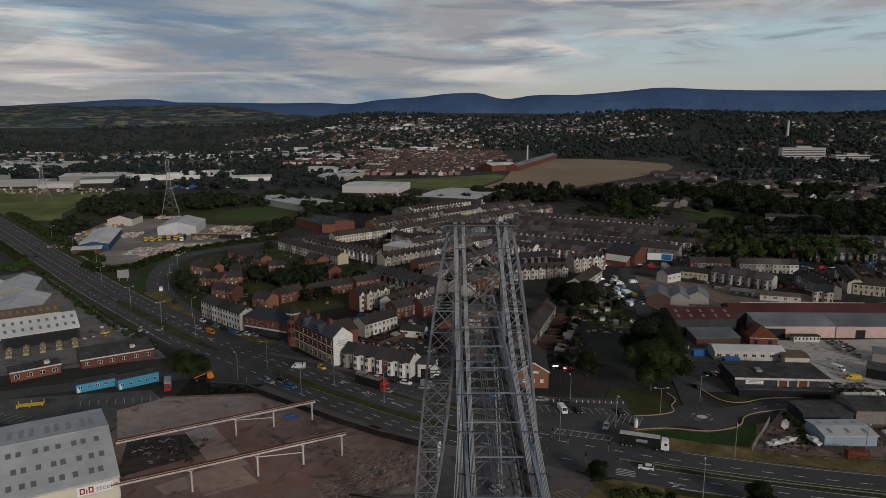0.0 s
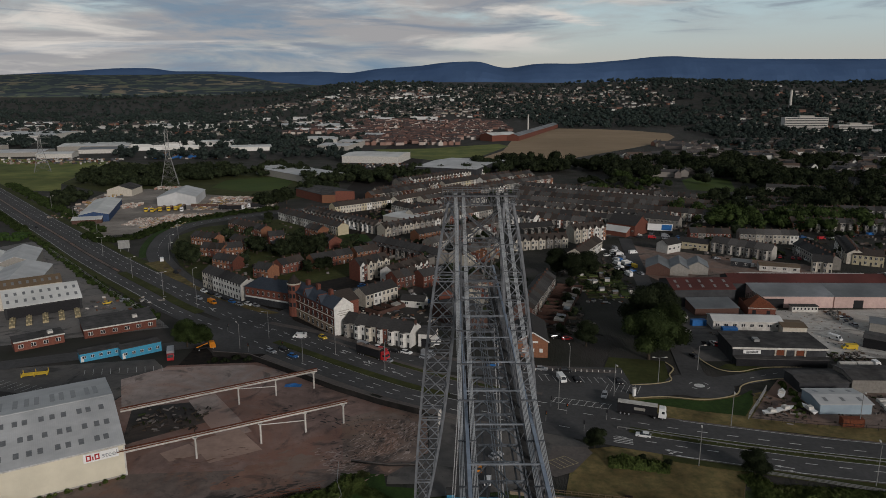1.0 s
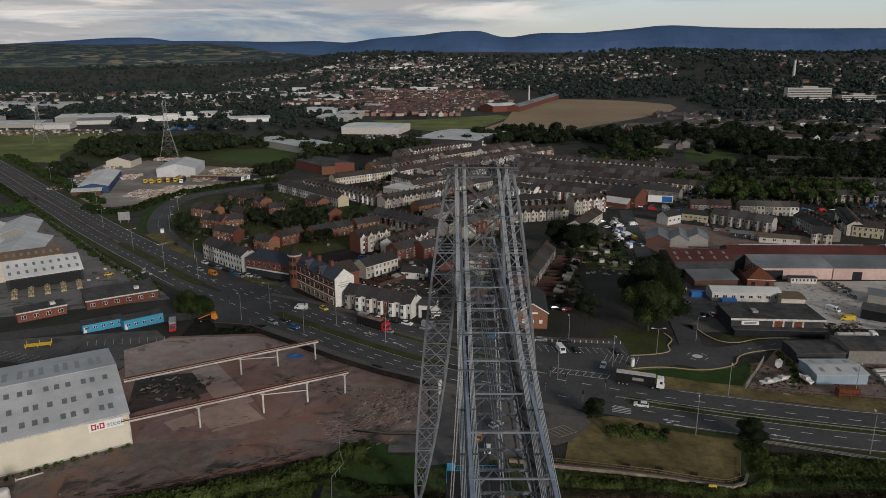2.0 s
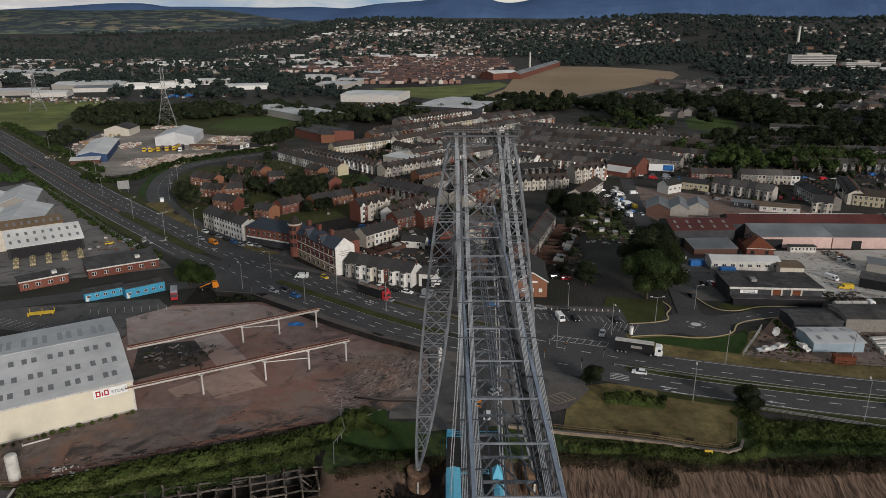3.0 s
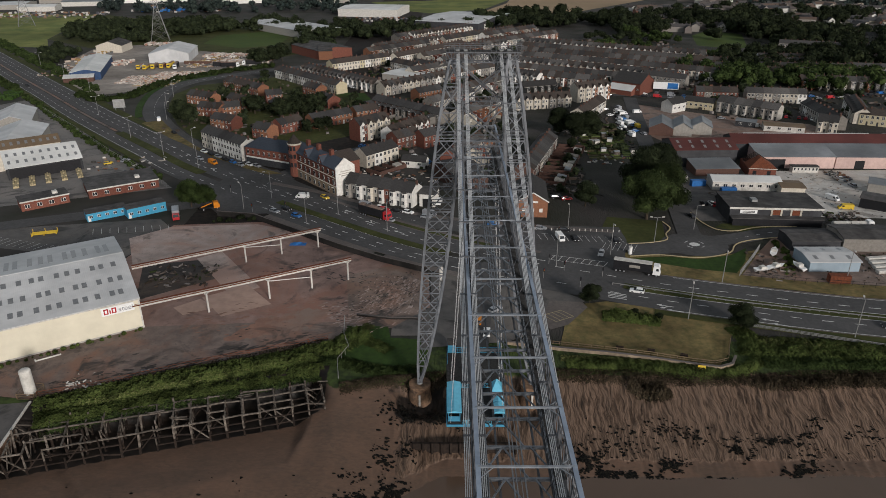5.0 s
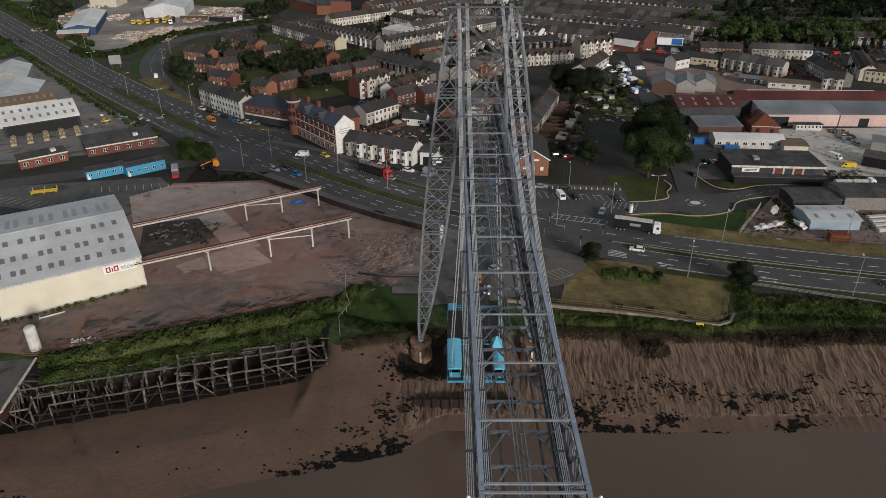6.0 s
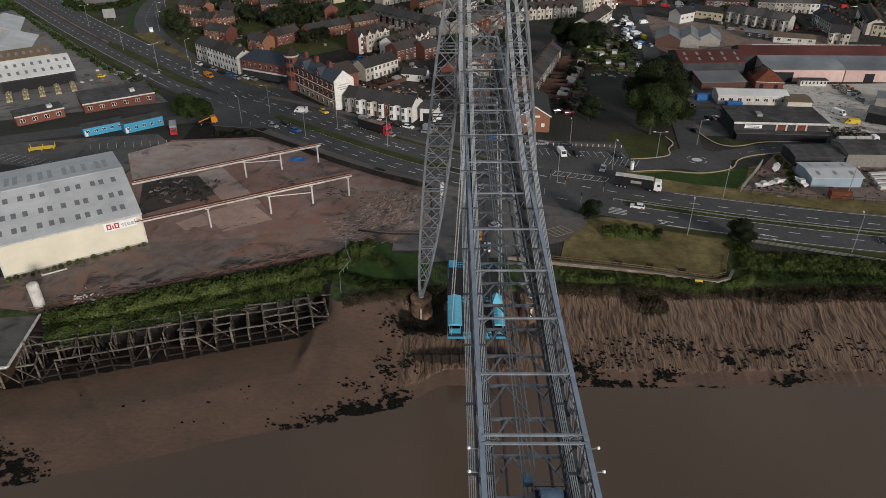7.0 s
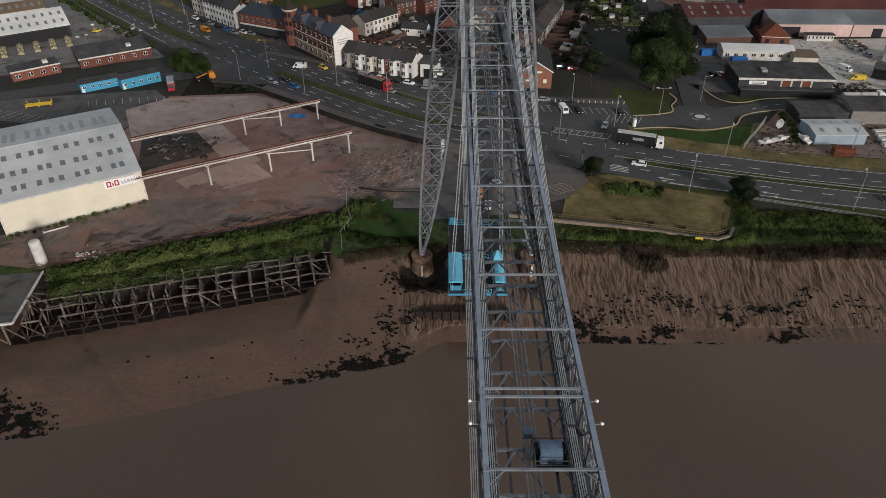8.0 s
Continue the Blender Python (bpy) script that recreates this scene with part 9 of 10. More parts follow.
wall_run("boundary_wall", [(-24, 163.5), (-18, 162.2), (-14, 161.5), (-9, 161.6), (-5, 161.0)], 0.6, 0.35, "soot", "low dark concrete wall by the landing")
wall_run("river_wall", [(16, 149), (29, 146.2), (40, 144.3), (51, 141.8), (60, 139.2), (66, 137.8), (69.5, 139.2), (71.5, 142.5)], 0.9, 0.5, "wallstone", "stone river wall round the lawn")


def railing(name, pts, h, gap, material, label, bars=2, w=0.06):
    o = thing(name, label, "fence")
    for a, b in zip(pts, pts[1:]):
        a, b = Vector((*a, land(*a))), Vector((*b, land(*b)))
        n = max(1, round((b - a).length / gap))
        for k in range(n + 1):
            c = a.lerp(b, k / n)
            part("post", M().beam(c, c + Vector((0, 0, h)), w * 1.3), material, o)
        for j in range(bars):
            z = Vector((0, 0, h * (j + 1) / bars - 0.05))
            part("rail", M().beam(a + z, b + z, w, w * 1.6), material, o)


railing("lawn_railing", [(26, 149), (40, 146.3), (51, 143.8), (60, 141), (65.5, 139.8), (69.3, 141.2), (71, 145.5), (73, 150)], 1.2, 1.6, "brownroof", "brown railing round the lawn", 2, 0.09)
railing("guard_rail", [(77, 159), (95, 153.2), (112, 147.4), (150, 141), (200, 134.5)], 1.0, 2.0, "dullgalv", "grey steel guard rail by the carriageway", 3, 0.1)
railing("crash_barrier", [(50, 181.8), (66, 176), (82, 170.6), (120, 161.2), (200, 147.2)], 0.75, 2.4, "dullgalv", "grey crash barrier in the central reserve", 1, 0.16)
railing("palisade_fence", [(104, 207), (97, 197), (90, 187.5)], 2.2, 0.9, "galv", "grey palisade fence of the boat compound", 2, 0.09)
railing("palisade_fence", [(90, 187.5), (108, 183), (140, 178), (180, 172)], 1.6, 3.2, "soot", "dark wire fence of the compound", 2, 0.06)
railing("quay_fence", [(-92, 127), (-78, 132), (-62, 139.2), (-44, 146), (-30, 151)], 1.3, 5.0, "rust", "rusty post and wire fence along the track", 2, 0.05)
railing("yard_fence", [(-27, 161), (-26, 152), (-24, 146), (-26, 140), (-25, 134)], 1.7, 2.0, "galv", "pale leaning fence down the bank", 1, 0.08)
railing("depot_fence", [(-114, 268), (-136, 292), (-160, 318), (-196, 360), (-236, 404)], 2.2, 2.5, "dullgalv", "grey steel mesh depot fence", 2, 0.07)
BEN = []
for x, y, a in ((44, 146.5, -8), (51.5, 145.2, -10), (59, 143.0, -14)):
    if BEN:
        copy_thing(BEN[0], pose(x, y, 0.05, 0, 0, a))
        continue
    o = thing("bench", "dark timber bench on the lawn", "bench", pose(x, y, 0.05, 0, 0, a), "lawn benches")
    part("seat", M().box(-0.9, 0.9, -0.25, 0.25, 0.42, 0.5), "timber_d", o)
    part("backrest", M().box(-0.9, 0.9, 0.22, 0.3, 0.55, 0.95), "timber_d", o)
    for xx in (-0.75, 0.75):
        part("leg", M().box(xx - 0.06, xx + 0.06, -0.22, 0.28, 0, 0.45), "timber_d", o)
    BEN.append(o)
yb = thing("notice_board", "yellow warning board on the river wall", "sign", pose(61.5, 137.6, 0, 0, 0, -14))
part("panel", M().box(-0.9, 0.9, -0.06, 0.06, 0.1, 1.3), "yellow", yb)
part("bar", M().box(-0.6, 0.6, -0.08, -0.06, 0.6, 0.75), "black", yb)

# ---- vehicles ----
CARS = {}


def wheels(o, xs, half, r, rims=True):
    for x in xs:
        for s in (-1, 1):
            w = part("wheel", M().tube((x, s * half - 0.11, r), (x, s * half + 0.11, r), r, r, 12), "tyre", o)
            if rims:
                part("rim", M().tube((x, s * half - 0.125, r), (x, s * half + 0.125, r), r * 0.55, r * 0.55, 8), "silver", w)


def car(colour, m4, kind="car"):
    far = m4.translation.y > 290
    key = (colour, kind, far)
    if key in CARS:
        return copy_thing(CARS[key], m4)
    cn = {"carwhite": "white", "black": "black", "silver": "silver", "blue": "blue", "red": "red", "orange": "orange", "yellow": "yellow", "dirtywhite": "dirty white"}[colour]
    if kind == "car":
        o = thing("car", f"{cn} hatchback car parked at the roadside", "car", m4, "cars")
        body = M()
        prof = [(-2.05, 0.3), (2.05, 0.3), (2.1, 0.62), (1.95, 0.82), (0.95, 0.95), (-2.0, 0.98), (-2.1, 0.7)]
        body.prism(prof, "y", -0.86, 0.86)
        body.add([(-1.55, -0.66, 1.46), (0.15, -0.66, 1.46), (0.15, 0.66, 1.46), (-1.55, 0.66, 1.46), (-1.5, -0.68, 1.40), (0.2, -0.68, 1.40), (0.2, 0.68, 1.40), (-1.5, 0.68, 1.40)],
                 [(0, 1, 2, 3), (0, 4, 5, 1), (1, 5, 6, 2), (2, 6, 7, 3), (3, 7, 4, 0)])
        part("body", body, colour, o)
        g = M().add([(-1.95, -0.78, 0.97), (0.95, -0.78, 0.94), (0.95, 0.78, 0.94), (-1.95, 0.78, 0.97), (-1.55, -0.64, 1.42), (0.18, -0.64, 1.42), (0.18, 0.64, 1.42), (-1.55, 0.64, 1.42)],
                    [(0, 1, 5, 4), (1, 2, 6, 5), (2, 3, 7, 6), (3, 0, 4, 7)])
        part("glazing", g, "glass", o)
        for y in () if far else (-0.8, 0.45):
            part("headlight", M().box(2.0, 2.12, y, y + 0.35, 0.55, 0.72), "lamp", o)
        wheels(o, (-1.3, 1.3), 0.78, 0.32, not far)
    else:
        o = thing("van", f"{cn} panel van parked on tarmac", "van", m4, "vans")
        part("body", M().prism([(-2.6, 0.35), (2.6, 0.35), (2.65, 0.85), (2.3, 1.1), (1.55, 1.95), (1.3, 2.1), (-2.6, 2.1)], "y", -0.95, 0.95), colour, o)
        part("windscreen", M().add([(2.28, -0.8, 1.14), (2.28, 0.8, 1.14), (1.6, 0.75, 1.92), (1.6, -0.75, 1.92)], [(0, 1, 2, 3)]), "glass", o)
        for s in (-1, 1):
            part("side_window", M().box(0.8, 1.6, s * 0.96 - 0.01, s * 0.96 + 0.01, 1.2, 1.8), "glass", o)
        wheels(o, (-1.6, 1.7), 0.86, 0.36, not far)
    CARS[key] = o
    return o


def lorry(m4, cab, trailer, label, sheeted=True, tank=False, top=3.9):
    o = thing("lorry", label, "lorry", m4, "lorries")
    part("cab", M().prism([(5.4, 0.7), (7.6, 0.7), (7.7, 1.8), (7.4, 3.1), (7.1, 3.6), (5.5, 3.6)], "y", -1.25, 1.25), cab, o)
    part("windscreen", M().add([(7.68, -1.1, 1.95), (7.68, 1.1, 1.95), (7.42, 1.05, 3.0), (7.42, -1.05, 3.0)], [(0, 1, 2, 3)]), "glass", o)
    for s in (-1, 1):
        part("side_window", M().box(6.3, 7.1, s * 1.26 - 0.01, s * 1.26 + 0.01, 2.0, 2.8), "glass", o)
    part("chassis", M().box(-6.2, 7.2, -0.5, 0.5, 0.75, 1.1), "black", o)
    if tank:
        for a, b in ((-6.4, -0.6), (-0.3, 5.0)):
            part("tank", M().tube((a, 0, 2.1), (b, 0, 2.1), 1.15, 1.15, 16), trailer, o)
    else:
        part("trailer", M().box(-6.4, 5.0, -1.27, 1.27, 1.1, top), trailer, o)
        if sheeted:
            part("top_sheet", M().box(-6.4, 5.0, -1.29, 1.29, 3.9, 3.98), "dirtywhite", o)
            part("logo_mark", M().box(-1.6, 1.6, -1.31, -1.27, 2.1, 3.0), "grey", o, "plain pale mark")
        else:
            rg = random.Random(2)
            for k in range(10):
                part("load", M().box(-6.2 + k * 1.1, -5.4 + k * 1.1, -1.0, 1.0, top - 0.05, top + 0.05 + rg.random() * 0.35), "rubble", o)
    wheels(o, (-5.4, -4.2, -3.0, 4.4, 6.6), 1.05, 0.5)
    return o


lorry(pose(58.5, 190, 0.05, 0, 0, -19), "carwhite", "black", "articulated lorry with a white cab and a black curtain-sided trailer")
lorry(pose(-26, 236.0, 0.05, 0, 0, -36), "red", "black", "dark tipper lorry with a red cab", sheeted=False)
for x, y, a, body, top, lb in ((-235, 545, -82, "dirtywhite", 2.5, "yellow-cabbed tipper lorry with a pale body in the scrapyard"), (-229, 544, -88, "yellow", 2.3, "yellow tipper lorry parked in the scrapyard"),
                               (-224.5, 547, -84, "brownroof", 2.7, "yellow-cabbed tipper lorry with a brown body in the scrapyard"), (-219, 549, -80, "rust", 2.4, "yellow-cabbed tipper lorry with a rusty body in the scrapyard"), (-213.6, 551.5, -86, "yellow", 3.4, "tall yellow tipper lorry parked in the scrapyard")):
    lorry(pose(x, y, 0.05, 0, 0, a), "yellow", body, lb, sheeted=False, top=top)
for x, y, a in ((-207.5, 546, -80), (-174, 551, 8), (-167, 549, 4), (-152, 560, 190)):
    lorry(pose(x, y, 0.05, 0, 0, a), "carwhite", "black", "lorry with a white cab in the scrapyard", sheeted=False)
lorry(pose(143, 224, 0.05, 0, 0, 0), "carwhite", "dirtywhite", "tanker lorry with a white tank parked by the works", tank=True)
bus = thing("lorry", "small red lorry with a grey box body", "lorry", pose(-98.5, 235, 0.02, 0, 0, -70), "lorries")
part("box_body", M().box(-4.2, 1.8, -1.2, 1.2, 0.9, 3.4), "silver", bus)
part("cab", M().prism([(1.8, 0.5), (3.6, 0.5), (3.6, 1.5), (3.2, 2.6), (1.8, 2.6)], "y", -1.15, 1.15), "red", bus)
part("windscreen", M().add([(3.6, -1.0, 1.55), (3.6, 1.0, 1.55), (3.24, 0.95, 2.5), (3.24, -0.95, 2.5)], [(0, 1, 2, 3)]), "glass", bus)
wheels(bus, (-3, 2.6), 1.0, 0.45)
rt = thing("recovery_truck", "orange breakdown truck with a flat bed", "truck", pose(-88.5, 244, 0.02, 0, 0, 25), "lorries")
part("cab", M().prism([(1.0, 0.6), (3.2, 0.6), (3.2, 1.6), (2.8, 2.8), (1.0, 2.8)], "y", -1.15, 1.15), "orange", rt)
part("bed", M().box(-4.2, 1.0, -1.2, 1.2, 0.9, 1.15), "black", rt)
part("boom", M().beam((-3.6, 0, 1.15), (0.6, 0, 2.4), 0.3), "orange", rt)
part("windscreen", M().add([(3.2, -1.0, 1.65), (3.2, 1.0, 1.65), (2.84, 0.95, 2.7), (2.84, -0.95, 2.7)], [(0, 1, 2, 3)]), "glass", rt)
wheels(rt, (-2.8, 2.2), 1.0, 0.45)

for x, y, a, c, k in ((-63.5, 240.5, -38, "silver", "car"), (-59.5, 243, -38, "black", "car"), (-54.5, 236, -38, "blue", "car"), (-56, 256, 178, "carwhite", "van"), (-47, 255.5, -50, "yellow", "car"), (-87.6, 298.0, -40, "carwhite", "car"), (-83.8, 296.0, -40, "silver", "car"),
                      (-104.9, 300.6, -44, "orange", "van"), (-112.9, 307, -44, "silver", "car"), (-159, 380, 112, "carwhite", "van"), (-141, 353, -52, "black", "car"), (-24, 244.2, -28, "carwhite", "car"), (-18, 241, -28, "black", "car"), (-13.5, 239.5, -28, "carwhite", "car"), (-5.5, 237.5, -25, "silver", "van"), (-30, 247.6, -28, "black", "car"),
                      (-2, 250, 80, "carwhite", "van"), (39.5, 215.5, -80, "carwhite", "van"), (44.5, 215, -80, "black", "car"), (58, 213.5, -80, "black", "car"), (51, 203, 250, "silver", "car"), (56, 177, 162, "carwhite", "car"), (118, 157, 164, "black", "car"),
                      (152, 254, -60, "carwhite", "van"), (152, 244, 170, "yellow", "van"), (128, 256.5, 4, "carwhite", "van"), (121, 259, 40, "silver", "car"), (139, 254.5, 10, "black", "car"), (168.5, 270, 95, "silver", "car"), (168, 279, 80, "carwhite", "car"), (113, 251, 80, "carwhite", "car"), (116, 257, 80, "red", "car"), (108, 256, 80, "black", "car"), (97, 262, 0, "dirtywhite", "car"), (103, 249, 90, "carwhite", "car"), (91, 236, 100, "black", "car"),
                      (96, 372, 110, "carwhite", "van"), (98, 380, 110, "carwhite", "van"), (99, 388, 110, "silver", "car"), (103, 394, 20, "carwhite", "van"), (112, 398, 20, "carwhite", "van"), (94, 362, 110, "carwhite", "car"), (104, 366, 100, "yellow", "van"), (168, 366, 10, "carwhite", "van"), (156, 384, 10, "silver", "car"),
                      (9, 160, 85, "orange", "car"), (11, 154, 85, "carwhite", "car"), (14, 166, 40, "silver", "car"), (48, 254, 10, "red", "car"), (44, 256, 10, "black", "car"), (-62, 470, -45, "carwhite", "van"), (-68, 478, -45, "silver", "car"), (-285, 476, -49, "black", "car"),
                      (-152, 300, 40, "yellow", "car"), (-146, 304, 60, "silver", "car"), (-14, 308, 30, "carwhite", "van"), (-8, 300, 30, "blue", "van"), (2, 305, 30, "carwhite", "car"), (-20, 232, 145, "silver", "car")):
    car(c, pose(x, y, 0.03, 0, 0, a), k)
rng = random.Random(77)
for line, off in ((NORTH, 3.4), (NORTH, -3.4), (STREET, 4.0)):
    ns = normals(line)
    for i in range(3, len(line) - 3, 2):
        if rng.random() < 0.55:
            p = line[i] + ns[i] * off
            d = line[i + 1] - line[i]
            car(rng.choice(("carwhite", "black", "silver", "blue", "red", "silver", "black")), pose(p.x, p.y, 0.03, 0, 0, math.degrees(math.atan2(d.y, d.x))), rng.choice(("car", "car", "car", "van")))
for k in range(6):
    car(("carwhite", "black", "silver", "black", "blue", "silver")[k], pose(-114.5 + 4.6 * k, 318.5 - 4.2 * k, 0.03, 0, 0, -43), "car")
for k in range(14):
    if rng.random() < 0.7:
        car(rng.choice(("carwhite", "black", "silver", "blue", "red")), pose(176 + 3 * k, 396 - 1.4 * k, 0.03, 0, 0, 65 + rng.uniform(-4, 4)), "car")

for k in range(22):
    car(rng.choice(("carwhite", "carwhite", "silver", "black", "blue")), pose(rng.uniform(95, 104), 348 + 2.9 * k, 0.03, 0, 0, rng.choice((15, 105)) + rng.uniform(-6, 6)), rng.choice(("car", "van")))
for k in range(10):
    car(rng.choice(("carwhite", "silver", "black", "red")), pose(100 + 3.4 * k, 249 + rng.uniform(-1, 1), 0.03, 0, 0, 90 + rng.uniform(-6, 6)), "car") if rng.random() < 0.7 else None

# ---- yards' clutter ----


def heap(name, label, boxm, n, mats, seed, size=(0.6, 2.2), category="clutter"):
    """Loose pieces strewn over a yard, each its own island."""
    rg = random.Random(seed)
    x0, x1, y0, y1 = boxm
    m = M()
    for _ in range(n):
        x, y = rg.uniform(x0, x1), rg.uniform(y0, y1)
        l, w, h = rg.uniform(*size), rg.uniform(0.3, 1.1) * size[0] * 1.4, rg.uniform(0.25, 0.9) * size[0] * 1.4
        a = rg.uniform(0, 6.28)
        m.beam((x - l / 2 * math.cos(a), y - l / 2 * math.sin(a), h / 2), (x + l / 2 * math.cos(a), y + l / 2 * math.sin(a), h / 2 + rg.uniform(0, 0.2)), w, h)
    return tagged(part(name, m, mats), label, category, kind="stuff")


JUNK = speckled("scrap_colours", [(0.3, 0.27, 0.24), (0.14, 0.07, 0.045), (0.4, 0.38, 0.36), (0.06, 0.058, 0.055), (0.2, 0.14, 0.1), (0.5, 0.47, 0.43), (0.1, 0.1, 0.11)])
DULL = speckled("dull_scrap", [(0.06, 0.05, 0.045), (0.09, 0.07, 0.055), (0.035, 0.032, 0.03), (0.12, 0.10, 0.09), (0.03, 0.04, 0.016), (0.05, 0.04, 0.03), (0.2, 0.18, 0.17)])
TINT = speckled("scrapyard_colours", [(0.38, 0.32, 0.27), (0.30, 0.2, 0.15), (0.5, 0.47, 0.43), (0.16, 0.10, 0.08), (0.26, 0.21, 0.16), (0.12, 0.12, 0.12), (0.42, 0.37, 0.32), (0.3, 0.2, 0.07)])
heap("scrap_pieces", "jumble of pallets and scrap in the compound", (98, 165, 184, 204), 190, DULL, 1, (0.4, 1.8))
heap("scrap_pieces", "old timber and steel under the crane runway", (-90, -70, 180, 195), 110, DULL, 2, (0.4, 2.2))
heap("scrap_pieces", "scattered rubbish on the yard edge", (-26, -8, 165, 190), 160, DULL, 3, (0.15, 0.9))
heap("scrap_pieces", "piled scrap and rubble", (-214, -186, 474, 512), 520, TINT, 4, (0.5, 2.4))
heap("scrap_pieces", "machines and skips in the scrapyard", (-205, -150, 548, 572), 150, TINT, 5, (0.8, 3.5))
heap("scrap_pieces", "piled timber and steel beyond the hall", (-200, -150, 570, 604), 200, TINT, 15, (0.8, 5.0))
PALE = speckled("broken_stone", [(0.5, 0.45, 0.40), (0.40, 0.32, 0.27), (0.58, 0.54, 0.49), (0.36, 0.20, 0.15), (0.30, 0.26, 0.23), (0.46, 0.40, 0.36)])
heap("stone_heap", "heap of pale broken stone and brick", (-230, -197, 484, 514), 700, PALE, 51, (0.4, 1.7))
heap("stone_heap", "heap of pink brick rubble", (-212, -186, 506, 528), 420, PALE, 52, (0.8, 2.0))
heap("stacked_sheets", "stacks of pale steel and stone slabs", (-180, -142, 564, 586), 150, PALE, 53, (1.2, 5.0))
heap("stacked_sheets", "pale slabs stacked beyond the hall", (-204, -170, 596, 616), 150, PALE, 54, (1.0, 5.0))
heap("stacked_logs", "sawn logs stacked under the pylon", (-282, -256, 664, 682), 110, PALE, 55, (1.0, 4.0))
heap("wrapped_goods", "pale wrapped goods beside the long shed", (-268, -252, 555, 580), 70, PALE, 56, (1.2, 2.6))
bay_wall = thing("bay_wall", "low brown retaining wall of the scrapyard's bay", "wall", pose(-208, 565, 0))
part("block_row", M().box(0, 22, 0, 0.8, 0, 2.2), "brick_d", bay_wall)
part("coping", M().box(-0.1, 22.1, -0.1, 0.9, 2.2, 2.4), "kerb", bay_wall)
heap("scrap_pieces", "low heaps at the scrapyard's edge", (-198, -178, 512, 532), 200, TINT, 16, (0.5, 2.4))
heap("scrap_pieces", "skips and vehicles by the pale shed", (-298, -274, 510, 590), 110, TINT, 17, (1.0, 3.5))
heap("sheeting_stacks", "stacks of bright green sheeting at the depot", (-296, -272, 428, 452), 60, "lush", 18, (2.0, 5.0))
heap("scrap_pieces", "lorries and stacks in the scrapyard", (-306, -290, 570, 630), 60, TINT, 6, (1.5, 5))
heap("parked_vehicles", "rows of parked vehicles by the distant sheds", (-690, -430, 890, 960), 260, JUNK, 42, (2.0, 4.5))
heap("parked_vehicles", "rows of parked vehicles by the distant sheds", (-420, -300, 960, 1040), 120, JUNK, 43, (2.0, 4.5))
heap("parked_vehicles", "blue vans in a distant compound", (-400, -345, 965, 1000), 40, "blue", 44, (3.0, 5.5))
heap("parked_vehicles", "cars outside the retail sheds", (-125, -45, 850, 895), 90, JUNK, 45, (1.8, 4.0))
heap("scrap_pieces", "yard clutter by the white works", (146, 172, 236, 290), 130, JUNK, 7, (0.25, 1.2))
heap("scrap_pieces", "old machines along the yard fence", (166, 172, 274, 288), 60, JUNK, 61, (0.8, 2.8))
heap("scrap_pieces", "scrap beside the parked tanker", (140, 154, 230, 240), 90, DULL, 62, (0.6, 2.4))
heap("scrap_pieces", "bins and pallets behind the low units", (104, 134, 256, 262), 50, DULL, 63, (0.4, 1.6))
heap("scrap_pieces", "clutter in the depot yard", (-160, -128, 290, 310), 40, JUNK, 8, (0.6, 2.2))
heap("scrap_pieces", "sheds and frames on the allotments", (62, 94, 322, 388), 170, DULL, 9, (0.5, 2.0))
heap("scrap_pieces", "clutter in the back yards", (34, 62, 258, 300), 140, DULL, 10, (0.5, 2.6))
heap("scrap_pieces", "sheds, fences and old timber in the back yards", (40, 62, 262, 318), 80, DULL, 19, (0.9, 3.4))
heap("scrap_pieces", "greenhouses and sheds along the side road", (66, 84, 296, 330), 45, JUNK, 20, (0.6, 2.2))
heap("scrap_pieces", "clutter behind the terrace", (-36, 0, 262, 296), 70, JUNK, 11, (0.5, 3.0))
heap("litter", "torn white sheeting and rubbish at the end of the track", (-88, -80, 129, 133), 26, "dirtywhite", 41, (0.3, 1.2))
heap("scrap_pieces", "clutter on the track", (-92, -60, 130, 138), 30, JUNK, 12, (0.2, 1.3))
heap("yard_clutter", "sheds, walls and lean-tos in the back yards", (-60, 40, 450, 660), 420, DULL, 21, (1.4, 4.0))
heap("yard_clutter", "sheds, walls and lean-tos in the back yards", (44, 216, 470, 700), 700, DULL, 22, (1.4, 4.0))
heap("yard_clutter", "sheds and garden walls behind the houses", (-34, 34, 285, 440), 300, DULL, 23, (1.0, 3.4))
heap("yard_clutter", "sheds and garden walls behind the houses", (150, 300, 380, 480), 260, DULL, 24, (1.2, 3.6))
heap("yard_clutter", "garden sheds of the brick houses", (-150, -60, 350, 500), 160, DULL, 25, (1.0, 3.0))
heap("yard_clutter", "parked cars and sheds among the terraces", (-60, 210, 450, 690), 220, JUNK, 26, (1.4, 3.2))
forest("woodland", [(245, 488, 58, 28, 90, 11), (205, 520, 30, 22, 34, 10), (290, 470, 30, 16, 30, 10), (205, 700, 20, 20, 20, 11), (262, 600, 40, 14, 20, 6), (150, 640, 30, 14, 16, 9), (320, 440, 26, 10, 16, 8)], "leaf", "dark park trees among the eastern terraces", 14)
forest("garden_trees", [(130, 580, 85, 100, 70, 5), (0, 560, 60, 100, 60, 5), (-100, 420, 45, 60, 40, 6), (10, 380, 25, 60, 24, 6), (220, 430, 60, 40, 30, 6), (45, 300, 14, 40, 20, 4), (80, 355, 14, 35, 16, 4)], "leaf_d", "small garden trees between the terraces", 31)
